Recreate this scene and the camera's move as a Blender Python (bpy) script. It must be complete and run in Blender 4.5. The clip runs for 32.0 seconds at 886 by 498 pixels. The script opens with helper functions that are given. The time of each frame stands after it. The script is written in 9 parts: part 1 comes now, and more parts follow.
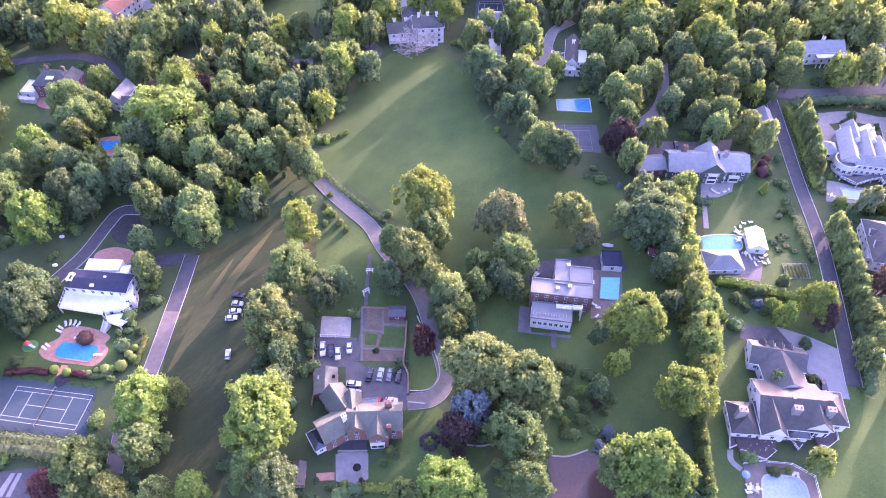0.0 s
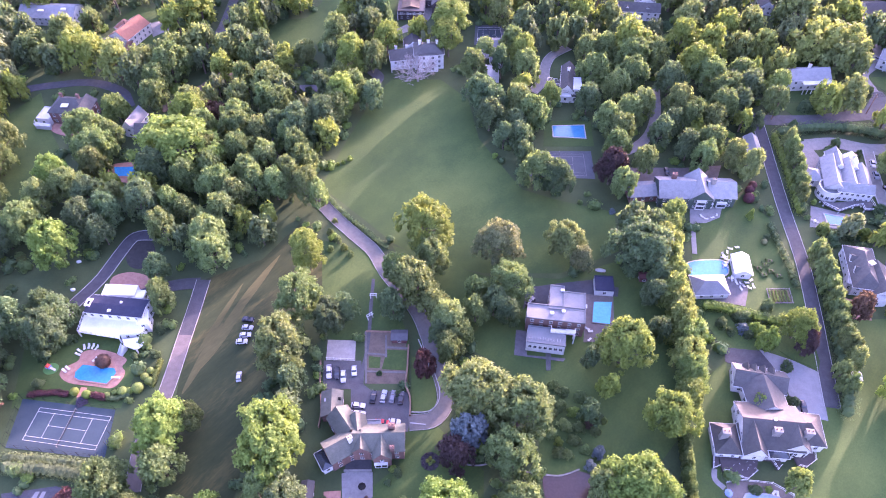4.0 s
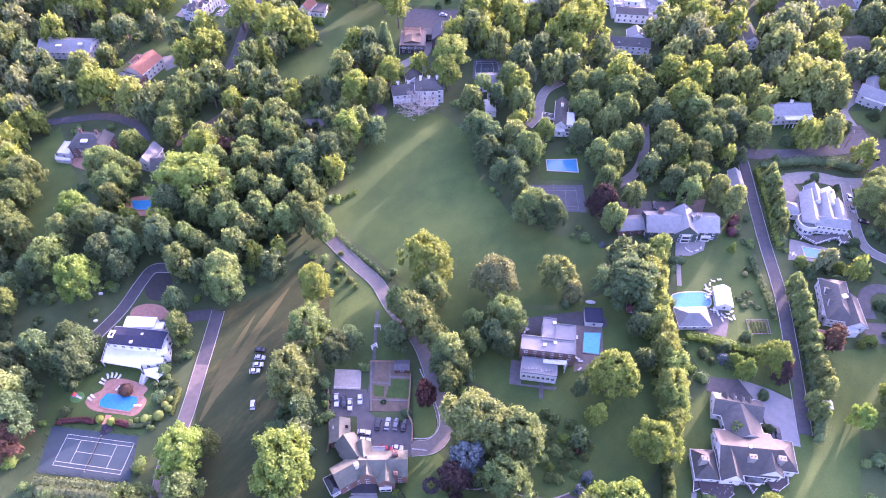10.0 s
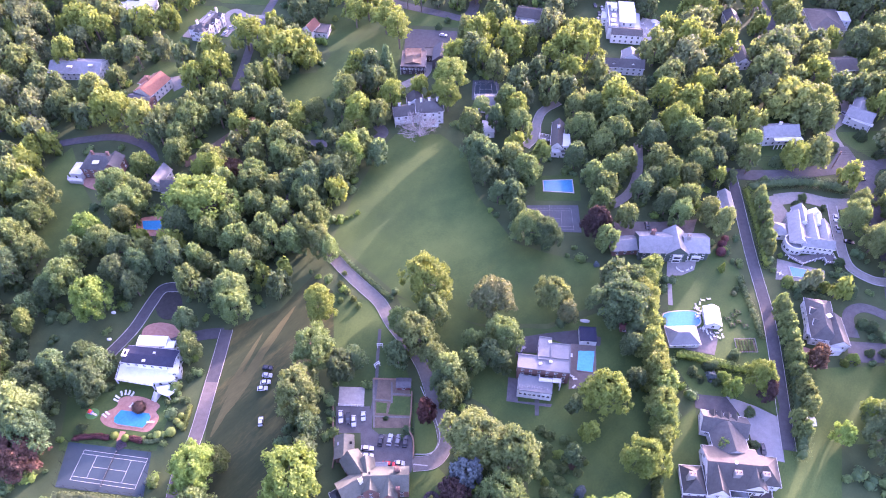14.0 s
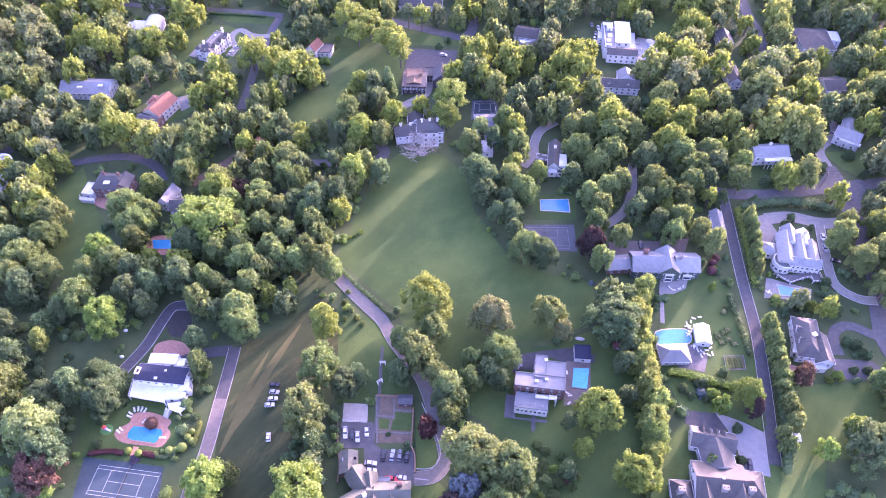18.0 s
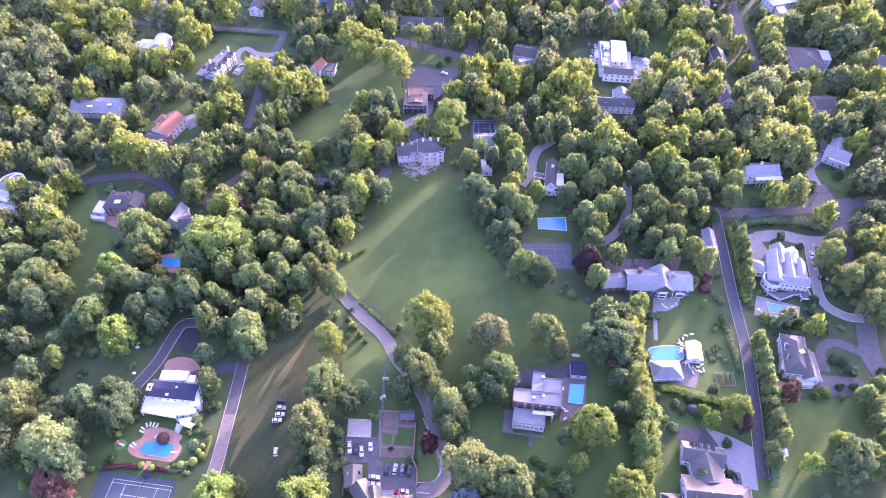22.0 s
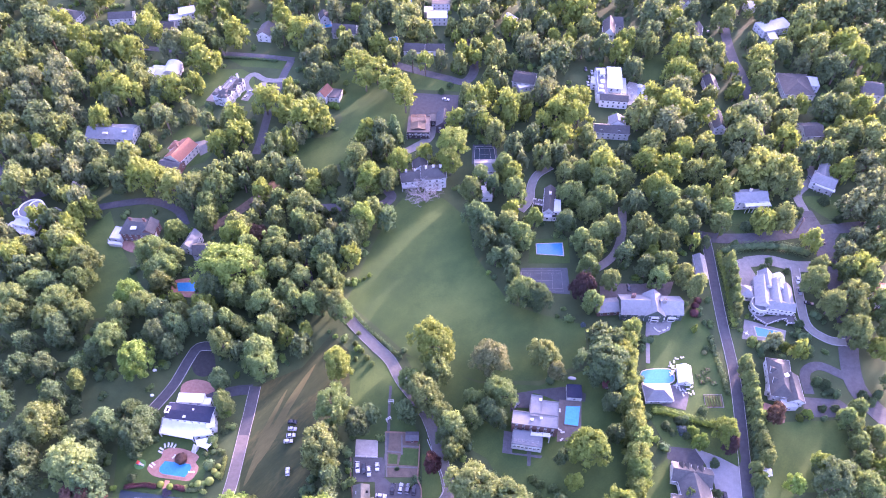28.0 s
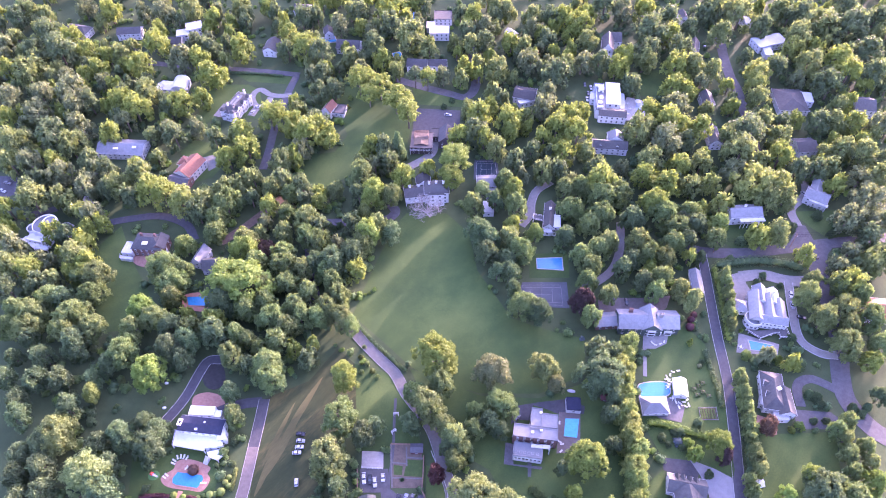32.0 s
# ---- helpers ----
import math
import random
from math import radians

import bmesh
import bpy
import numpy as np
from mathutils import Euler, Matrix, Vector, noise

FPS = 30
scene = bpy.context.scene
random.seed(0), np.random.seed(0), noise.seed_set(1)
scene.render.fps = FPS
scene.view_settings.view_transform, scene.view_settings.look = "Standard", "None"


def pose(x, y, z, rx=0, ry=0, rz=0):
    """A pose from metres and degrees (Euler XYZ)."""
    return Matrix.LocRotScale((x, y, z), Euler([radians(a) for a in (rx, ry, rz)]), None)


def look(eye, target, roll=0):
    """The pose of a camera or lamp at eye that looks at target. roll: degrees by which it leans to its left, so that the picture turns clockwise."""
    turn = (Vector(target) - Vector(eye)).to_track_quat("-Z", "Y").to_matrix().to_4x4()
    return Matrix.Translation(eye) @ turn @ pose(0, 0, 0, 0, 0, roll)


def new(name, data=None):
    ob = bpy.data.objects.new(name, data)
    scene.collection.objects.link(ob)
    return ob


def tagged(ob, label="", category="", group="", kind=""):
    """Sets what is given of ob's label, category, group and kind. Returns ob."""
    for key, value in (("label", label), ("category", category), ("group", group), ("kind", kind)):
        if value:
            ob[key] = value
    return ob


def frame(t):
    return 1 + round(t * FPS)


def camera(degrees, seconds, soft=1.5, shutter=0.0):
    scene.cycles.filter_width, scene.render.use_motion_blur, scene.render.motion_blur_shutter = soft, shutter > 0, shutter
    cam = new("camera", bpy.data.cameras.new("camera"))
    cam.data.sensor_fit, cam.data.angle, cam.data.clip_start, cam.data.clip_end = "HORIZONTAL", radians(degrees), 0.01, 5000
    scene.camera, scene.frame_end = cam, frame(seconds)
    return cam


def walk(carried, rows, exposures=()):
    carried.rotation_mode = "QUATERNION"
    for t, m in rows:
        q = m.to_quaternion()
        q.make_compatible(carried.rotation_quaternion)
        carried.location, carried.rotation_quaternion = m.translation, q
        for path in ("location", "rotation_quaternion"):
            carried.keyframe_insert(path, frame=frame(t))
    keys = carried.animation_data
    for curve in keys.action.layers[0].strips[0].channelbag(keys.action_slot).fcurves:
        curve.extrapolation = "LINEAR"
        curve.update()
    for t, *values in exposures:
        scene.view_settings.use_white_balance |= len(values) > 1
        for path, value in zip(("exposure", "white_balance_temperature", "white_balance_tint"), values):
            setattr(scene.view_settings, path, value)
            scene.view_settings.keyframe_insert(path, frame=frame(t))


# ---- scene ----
# ---- camera ----
cam = camera(65.5, 32.0, soft=1.0)
PITCH, ROLL = -50.526, -0.25
ROWS = [
    (0.0, 0.00, 0.00, 186.38),
    (2.0, -0.00, -0.09, 193.81),
    (4.0, 0.02, -0.23, 201.04),
    (6.0, 0.06, -0.40, 208.12),
    (8.0, 0.10, -0.58, 215.09),
    (10.0, 0.15, -0.74, 221.99),
    (12.0, 0.19, -0.88, 228.86),
    (14.0, 0.22, -0.98, 235.70),
    (16.0, 0.22, -1.05, 242.55),
    (18.0, 0.17, -1.07, 249.39),
    (20.0, 0.07, -1.06, 256.22),
    (22.0, -0.11, -1.03, 263.04),
    (24.0, -0.37, -0.99, 269.83),
    (26.0, -0.75, -0.96, 276.56),
    (28.0, -1.25, -0.96, 283.20),
    (30.0, -1.91, -1.02, 289.70),
    (32.0, -2.75, -1.16, 296.02),
]
walk(cam, [(t, pose(x, y, z, 90 + PITCH) @ pose(0, 0, 0, 0, 0, ROLL)) for t, x, y, z in ROWS],
     exposures=[(0.0, 4.00, 5750, 67), (32.0, 4.05, 5650, 70)])

# ---- light: a low evening sun ahead and to the right, and the open sky ----
SUN_AZIMUTH, SUN_HEIGHT = 39.0, 11.5    # degrees clockwise from +y, degrees above the ground
world = bpy.data.worlds.new("sky")
world.use_nodes = True
scene.world = world
nt = world.node_tree
sky = nt.nodes.new("ShaderNodeTexSky")
sky.sky_type = "NISHITA"
sky.sun_disc = False
sky.sun_elevation = radians(SUN_HEIGHT)
sky.sun_rotation = radians(SUN_AZIMUTH)
sky.air_density, sky.dust_density, sky.ozone_density = 1.0, 3.0, 1.0
nt.links.new(sky.outputs[0], nt.nodes["Background"].inputs[0])
nt.nodes["Background"].inputs[1].default_value = 0.15
sun = new("sun", bpy.data.lights.new("sun", "SUN"))
sun.data.energy, sun.data.angle, sun.data.color = 2.35, radians(1.2), (0.80, 0.64, 0.45)
az, el = radians(SUN_AZIMUTH), radians(SUN_HEIGHT)
toward = Vector((math.sin(az) * math.cos(el), math.cos(az) * math.cos(el), math.sin(el)))
sun.matrix_world = look(toward * 500, (0, 0, 0))


# ---- materials ----
def material(name, rough=0.8, metal=0.0, spec=0.3):
    m = bpy.data.materials.new(name)
    m.use_nodes = True
    n = m.node_tree.nodes
    b = n["Principled BSDF"]
    b.inputs["Roughness"].default_value = rough
    b.inputs["Metallic"].default_value = metal
    b.inputs["Specular IOR Level"].default_value = spec
    return m, n, m.node_tree.links, b


def node(n, kind, **values):
    x = n.new(kind)
    for key, value in values.items():
        x.inputs[key.replace("_", " ")].default_value = value
    return x


def ramp(n, stops):
    r = n.new("ShaderNodeValToRGB")
    while len(r.color_ramp.elements) < len(stops):
        r.color_ramp.elements.new(0.5)
    for e, (p, c) in zip(r.color_ramp.elements, stops):
        e.position, e.color = p, (*c, 1)
    return r


def surface(name, dark, light, scale, rough=0.85, bump=0.3, fine=8.0, spec=0.3, spread=0.0, metal=0.0):
    """A plain real surface: stains at one scale, grain at a finer one, and a hue that shifts a little from object to object."""
    m, n, l, b = material(name, rough, metal, spec)
    co = n.new("ShaderNodeTexCoord")
    big = node(n, "ShaderNodeTexNoise", Scale=scale, Detail=5.0, Roughness=0.6)
    small = node(n, "ShaderNodeTexNoise", Scale=scale * fine, Detail=3.0, Roughness=0.6)
    for t in (big, small):
        l.new(co.outputs["Object"], t.inputs["Vector"])
    mix = n.new("ShaderNodeMath")
    mix.operation = "MULTIPLY_ADD"
    mix.inputs[1].default_value = 0.4
    half = n.new("ShaderNodeMath")
    half.operation = "MULTIPLY"
    half.inputs[1].default_value = 0.6
    l.new(big.outputs[0], half.inputs[0])
    l.new(small.outputs[0], mix.inputs[0])
    l.new(half.outputs[0], mix.inputs[2])
    r = ramp(n, [(0.32, dark), (0.68, light)])
    l.new(mix.outputs[0], r.inputs[0])
    out = r.outputs[0]
    if spread:
        info = n.new("ShaderNodeObjectInfo")
        hsv = n.new("ShaderNodeHueSaturation")
        rng = node(n, "ShaderNodeMapRange", To_Min=1 - spread, To_Max=1 + spread)
        l.new(info.outputs["Random"], rng.inputs[0])
        l.new(rng.outputs[0], hsv.inputs["Value"])
        l.new(out, hsv.inputs["Color"])
        out = hsv.outputs[0]
    l.new(out, b.inputs["Base Color"])
    if bump:
        bp = node(n, "ShaderNodeBump", Strength=bump, Distance=0.05)
        l.new(small.outputs[0], bp.inputs["Height"])
        l.new(bp.outputs[0], b.inputs["Normal"])
    return m


def leaves(name, dark, light, glow=0.5, spread=0.22):
    """Foliage: each leaf clump its own shade, each tree its own tone, and light that comes through the leaves."""
    m, n, l, b = material(name, 0.7, 0, 0.12)
    geo = n.new("ShaderNodeNewGeometry")
    r = ramp(n, [(0.0, dark), (1.0, light)])
    l.new(geo.outputs["Random Per Island"], r.inputs[0])
    info = n.new("ShaderNodeObjectInfo")
    hsv = n.new("ShaderNodeHueSaturation")
    val = node(n, "ShaderNodeMapRange", To_Min=1 - spread, To_Max=1 + spread)
    hue = node(n, "ShaderNodeMapRange", To_Min=0.482, To_Max=0.515)
    fold = n.new("ShaderNodeMath")
    fold.operation = "PINGPONG"
    fold.inputs[1].default_value = 0.13
    scl = n.new("ShaderNodeMath")
    scl.operation = "MULTIPLY"
    scl.inputs[1].default_value = 7.7
    l.new(info.outputs["Random"], val.inputs[0])
    l.new(info.outputs["Random"], fold.inputs[0])
    l.new(fold.outputs[0], scl.inputs[0])
    l.new(scl.outputs[0], hue.inputs[0])
    l.new(val.outputs[0], hsv.inputs["Value"])
    l.new(hue.outputs[0], hsv.inputs["Hue"])
    l.new(r.outputs[0], hsv.inputs["Color"])
    l.new(hsv.outputs[0], b.inputs["Base Color"])
    tr = n.new("ShaderNodeBsdfTranslucent")
    warm = n.new("ShaderNodeMix")
    warm.data_type, warm.blend_type = "RGBA", "MULTIPLY"
    warm.inputs[0].default_value = 1.0
    warm.inputs[7].default_value = (1.25, 1.2, 0.7, 1)
    l.new(hsv.outputs[0], warm.inputs[6])
    l.new(warm.outputs[2], tr.inputs[0])
    mix = n.new("ShaderNodeMixShader")
    mix.inputs[0].default_value = glow
    l.new(b.outputs[0], mix.inputs[1])
    l.new(tr.outputs[0], mix.inputs[2])
    l.new(mix.outputs[0], n["Material Output"].inputs[0])
    return m


def grass(name, stops, scale=0.03, streak=1.0):
    """Turf: broad dry and lush patches, finer mottling, short-bladed relief."""
    m, n, l, b = material(name, 0.9, 0, 0.15)
    co = n.new("ShaderNodeTexCoord")
    a = node(n, "ShaderNodeTexNoise", Scale=scale, Detail=6.0, Roughness=0.62)
    c = node(n, "ShaderNodeTexNoise", Scale=1.7, Detail=4.0, Roughness=0.7)
    way = n.new("ShaderNodeMapping")
    way.vector_type = "TEXTURE"
    way.inputs["Rotation"].default_value = (0, 0, radians(-40))
    way.inputs["Scale"].default_value = (1, streak, 1)
    l.new(co.outputs["Object"], way.inputs["Vector"])
    for t in (a, c):
        l.new(way.outputs[0], t.inputs["Vector"])
    add = n.new("ShaderNodeMath")
    add.operation = "MULTIPLY_ADD"
    add.inputs[1].default_value = 0.35
    sub = n.new("ShaderNodeMath")
    sub.operation = "SUBTRACT"
    sub.inputs[1].default_value = 0.17
    l.new(a.outputs[0], sub.inputs[0])
    l.new(c.outputs[0], add.inputs[0])
    l.new(sub.outputs[0], add.inputs[2])
    r = ramp(n, stops)
    l.new(add.outputs[0], r.inputs[0])
    l.new(r.outputs[0], b.inputs["Base Color"])
    bp = node(n, "ShaderNodeBump", Strength=0.6, Distance=0.15)
    l.new(c.outputs[0], bp.inputs["Height"])
    l.new(bp.outputs[0], b.inputs["Normal"])
    return m


def water(name, colour, rough=0.05):
    m, n, l, b = material(name, rough, 0, 0.3)
    co = n.new("ShaderNodeTexCoord")
    w = node(n, "ShaderNodeTexNoise", Scale=1.5, Detail=3.0)
    l.new(co.outputs["Object"], w.inputs["Vector"])
    r = ramp(n, [(0.3, tuple(c * 0.85 for c in colour)), (0.7, tuple(min(1, c * 1.1) for c in colour))])
    l.new(w.outputs[0], r.inputs[0])
    l.new(r.outputs[0], b.inputs["Base Color"])
    bp = node(n, "ShaderNodeBump", Strength=0.12, Distance=0.03)
    l.new(w.outputs[0], bp.inputs["Height"])
    l.new(bp.outputs[0], b.inputs["Normal"])
    return m


M = {
    "wood_floor": grass("woodland_floor", [(0.25, (0.022, 0.035, 0.015)), (0.5, (0.033, 0.051, 0.020)), (0.75, (0.048, 0.069, 0.028))], 0.05),
    "lawn": grass("lawn_grass", [(0.28, (0.019, 0.040, 0.013)), (0.5, (0.033, 0.060, 0.016)), (0.72, (0.059, 0.088, 0.023))], 0.035, 1.6),
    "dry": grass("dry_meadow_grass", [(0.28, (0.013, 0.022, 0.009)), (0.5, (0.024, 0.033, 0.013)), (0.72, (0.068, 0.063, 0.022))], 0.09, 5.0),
    # paler golden turf: low sunlight on the meadow, put into the colour
    "sun_streak": grass("sunlit_grass_streaks", [(0.30, (0.033, 0.037, 0.015)), (0.5, (0.052, 0.053, 0.021)), (0.70, (0.083, 0.074, 0.030))], 0.08, 5.0),
    "pale_paving": surface("pale_paving", (0.115, 0.118, 0.122), (0.165, 0.166, 0.172), 0.4, 0.9),
    "asphalt": surface("asphalt", (0.029, 0.030, 0.034), (0.056, 0.056, 0.061), 0.5, 0.9),
    "pale_asphalt": surface("weathered_asphalt", (0.043, 0.042, 0.044), (0.076, 0.074, 0.075), 0.4, 0.9),
    "gravel": surface("pale_gravel", (0.11, 0.105, 0.098), (0.18, 0.168, 0.155), 0.5, 0.95),
    "brick_paving": surface("brick_paving", (0.075, 0.062, 0.056), (0.120, 0.101, 0.091), 0.6, 0.9),
    "terracotta": surface("terracotta_paving", (0.17, 0.085, 0.062), (0.27, 0.15, 0.115), 0.7, 0.9),
    "concrete": surface("concrete", (0.11, 0.106, 0.104), (0.17, 0.165, 0.162), 0.6, 0.9),
    "kerb": surface("kerb_stone", (0.194, 0.189, 0.185), (0.299, 0.290, 0.286), 1.0, 0.9),
    "gravel_path": surface("trodden_gravel", (0.075, 0.070, 0.064), (0.120, 0.112, 0.102), 0.8, 0.95),
    "soil": surface("soil", (0.06, 0.045, 0.032), (0.12, 0.09, 0.065), 0.5, 0.95),
    "sand": surface("sandy_clay", (0.18, 0.16, 0.14), (0.29, 0.26, 0.23), 0.5, 0.95),
    "court_green": surface("tennis_court_paint", (0.013, 0.026, 0.034), (0.020, 0.035, 0.044), 0.25, 0.8, 0.1),
    "court_blue": surface("tennis_court_inner_paint", (0.015, 0.030, 0.041), (0.023, 0.041, 0.053), 0.25, 0.8, 0.1),
    "court_grey": surface("old_court_surface", (0.034, 0.041, 0.048), (0.056, 0.064, 0.071), 0.25, 0.85, 0.1),
    "line": surface("white_line_paint", (0.255, 0.255, 0.255), (0.345, 0.345, 0.345), 2.0, 0.8, 0.0),
    "pool": water("pool_water", (0.018, 0.155, 0.30), 0.12),
    "pool_bright": water("bright_pool_water", (0.03, 0.26, 0.36), 0.12),
    "pool_pale": water("pale_pool_water", (0.03, 0.15, 0.26), 0.2),
    "pond": water("pond_water", (0.040, 0.026, 0.022), 0.15),
    "white": surface("white_painted_boards", (0.326, 0.326, 0.326), (0.450, 0.450, 0.446), 0.5, 0.6, 0.1),
    "bright_white": surface("fresh_white_paint", (0.46, 0.46, 0.46), (0.60, 0.60, 0.595), 0.5, 0.6, 0.1),
    "cream": surface("cream_stucco", (0.36, 0.34, 0.31), (0.5, 0.48, 0.45), 0.5, 0.8, 0.1),
    "grey_wall": surface("grey_shingle_wall", (0.20, 0.20, 0.20), (0.32, 0.32, 0.32), 0.8, 0.8),
    "dark_wall": surface("dark_stone_wall", (0.10, 0.10, 0.10), (0.18, 0.175, 0.17), 0.8, 0.85),
    "green_wall": surface("dark_green_shingles", (0.024, 0.040, 0.034), (0.044, 0.066, 0.056), 1.0, 0.85),
    "brick": surface("red_brick", (0.088, 0.048, 0.041), (0.155, 0.088, 0.074), 1.2, 0.9),
    "timber": surface("brown_timber", (0.10, 0.06, 0.04), (0.19, 0.12, 0.08), 1.0, 0.8),
    "slate": surface("slate_roof", (0.038, 0.038, 0.037), (0.066, 0.064, 0.062), 0.7, 0.8, 0.5, 8.0, 0.2, 0.15),
    "stone_roof": surface("weathered_slate_roof", (0.050, 0.054, 0.044), (0.088, 0.092, 0.076), 0.7, 0.85, 0.5, 8.0, 0.2, 0.1),
    "navy_roof": surface("navy_membrane_roof", (0.014, 0.016, 0.030), (0.026, 0.029, 0.048), 0.5, 0.8, 0.2, 8.0, 0.12),
    "dark_roof": surface("dark_shingle_roof", (0.040, 0.040, 0.044), (0.070, 0.070, 0.075), 0.7, 0.8, 0.4, 8.0, 0.3, 0.15),
    "flat_roof": surface("pale_membrane_roof", (0.072, 0.080, 0.088), (0.112, 0.121, 0.130), 0.3, 0.7, 0.1),
    "white_roof": surface("white_roof", (0.299, 0.299, 0.299), (0.422, 0.422, 0.422), 0.3, 0.5, 0.1),
    "tile_roof": surface("red_clay_tile_roof", (0.125, 0.050, 0.032), (0.20, 0.092, 0.060), 0.9, 0.85),
    "pale_slate": surface("pale_slate_roof", (0.11, 0.115, 0.122), (0.18, 0.184, 0.19), 0.7, 0.7, 0.5, 8.0, 0.25, 0.12),
    "mulch": surface("dark_mulch", (0.018, 0.018, 0.016), (0.034, 0.032, 0.030), 0.6, 0.95, 0.6),
    "barn_roof": surface("faded_red_roof", (0.075, 0.028, 0.028), (0.125, 0.052, 0.048), 0.9, 0.85),
    "pool_milky": water("milky_pool_water", (0.17, 0.225, 0.32), 0.2),
    "dark_paving": surface("dark_stone_paving", (0.055, 0.052, 0.055), (0.10, 0.094, 0.098), 0.7, 0.9),
    "dark_deck": surface("dark_deck_boards", (0.035, 0.028, 0.030), (0.065, 0.052, 0.054), 1.0, 0.8),
    "glass": surface("window_glass", (0.02, 0.024, 0.03), (0.04, 0.045, 0.055), 0.4, 0.08, 0.0, 8.0, 0.6),
    "bark": surface("bark", (0.07, 0.055, 0.042), (0.15, 0.12, 0.095), 2.0, 0.95, 0.8),
    "oak": leaves("oak_leaves", (0.079, 0.121, 0.045), (0.134, 0.191, 0.072)),
    "dark": leaves("dark_leaves", (0.055, 0.094, 0.046), (0.090, 0.142, 0.068)),
    "light": leaves("light_leaves", (0.092, 0.143, 0.031), (0.148, 0.214, 0.052), 0.45, 0.18),
    "gold": leaves("golden_leaves", (0.102, 0.150, 0.043), (0.167, 0.228, 0.069), 0.48, 0.15),
    "pale": leaves("pale_blossom_leaves", (0.074, 0.103, 0.045), (0.154, 0.175, 0.086), 0.45, 0.1),
    "blue": leaves("spruce_needles", (0.055, 0.078, 0.086), (0.098, 0.126, 0.136), 0.15, 0.15),
    "purple": leaves("purple_leaves", (0.030, 0.020, 0.021), (0.053, 0.035, 0.035), 0.25, 0.2),
    "red": leaves("red_leaves", (0.045, 0.020, 0.021), (0.082, 0.036, 0.036), 0.3, 0.2),
    "rust": leaves("russet_leaves", (0.058, 0.036, 0.026), (0.095, 0.060, 0.042), 0.3, 0.2),
    "bloom": leaves("purple_blossom", (0.040, 0.036, 0.044), (0.080, 0.062, 0.088), 0.3, 0.1),
    "olive": leaves("olive_green_leaves", (0.074, 0.108, 0.056), (0.122, 0.166, 0.084), 0.48, 0.15),
    "twig": leaves("grey_twigs", (0.16, 0.13, 0.12), (0.28, 0.23, 0.21), 0.2, 0.1),
    "pale_bark": surface("pale_grey_bark", (0.17, 0.145, 0.14), (0.28, 0.245, 0.235), 2.0, 0.95, 0.4),
    "rubber": surface("rubber", (0.008, 0.008, 0.009), (0.016, 0.016, 0.016), 3.0, 0.9, 0.0, 8.0, 0.04),
}
for key, c in (("car_white", (0.36, 0.36, 0.38)), ("car_black", (0.015, 0.015, 0.018)), ("car_grey", (0.10, 0.10, 0.11)), ("car_silver", (0.24, 0.25, 0.28)),
               ("car_red", (0.35, 0.02, 0.02)), ("car_blue", (0.05, 0.08, 0.14))):
    M[key] = surface(key + "_paint", tuple(v * 0.92 for v in c), c, 0.8, 0.25, 0.0, 8.0, 0.5)
for key, c in (("cloth_white", (0.38, 0.38, 0.38)), ("cloth_blue", (0.10, 0.16, 0.45)), ("plastic_red", (0.5, 0.06, 0.04)), ("play_green", (0.05, 0.15, 0.04))):
    M[key] = surface(key, tuple(v * 0.85 for v in c), c, 3.0, 0.8, 0.1)


# ---- mesh helpers ----
def part(name, bm, mat, parent=None, label="", at=None):
    me = bpy.data.meshes.new(name)
    bm.to_mesh(me)
    bm.free()
    return put(name, me, mat, parent, label, at)


def put(name, me, mat, parent=None, label="", at=None):
    if mat is not None and not me.materials:
        me.materials.append(M[mat] if isinstance(mat, str) else mat)
    ob = new(name, me)
    if parent is not None:
        ob.parent = parent
    if at is not None:
        ob.matrix_local = at
    if label:
        tagged(ob, label)
    return ob


def thing(name, at, label, category, group="", kind=""):
    ob = new(name)
    ob.empty_display_size = 0.5
    ob.matrix_world = at
    return tagged(ob, label, category, group, kind)


def box(bm, x0, y0, z0, x1, y1, z1):
    v = [bm.verts.new(p) for p in ((x0, y0, z0), (x1, y0, z0), (x1, y1, z0), (x0, y1, z0), (x0, y0, z1), (x1, y0, z1), (x1, y1, z1), (x0, y1, z1))]
    for f in ((0, 3, 2, 1), (4, 5, 6, 7), (0, 1, 5, 4), (1, 2, 6, 5), (2, 3, 7, 6), (3, 0, 4, 7)):
        bm.faces.new([v[i] for i in f])
    return v


def boxes(*all_):
    bm = bmesh.new()
    for b in all_:
        box(bm, *b)
    return bm


def slab(outline, z0, z1):
    """A flat piece with the outline given, from z0 up to z1."""
    bm = bmesh.new()
    area = sum(a[0] * b[1] - b[0] * a[1] for a, b in zip(outline, outline[1:] + outline[:1]))
    if area < 0:
        outline = outline[::-1]
    lo = [bm.verts.new((x, y, z0)) for x, y in outline]
    hi = [bm.verts.new((x, y, z1)) for x, y in outline]
    top = bm.faces.new(hi)
    for i in range(len(lo)):
        j = (i + 1) % len(lo)
        bm.faces.new((lo[i], lo[j], hi[j], hi[i]))
    top.normal_update()
    bmesh.ops.triangulate(bm, faces=[top])
    return bm


def rounded(points, steps=4):
    """A closed outline made smooth (Catmull-Rom)."""
    out, n = [], len(points)
    for i in range(n):
        a, b, c, d = (Vector(points[(i + k) % n]) for k in (-1, 0, 1, 2))
        for s in range(steps):
            t = s / steps
            q = 0.5 * (2 * b + (c - a) * t + (2 * a - 5 * b + 4 * c - d) * t * t + (3 * b - a - 3 * c + d) * t ** 3)
            out.append((q.x, q.y))
    return out


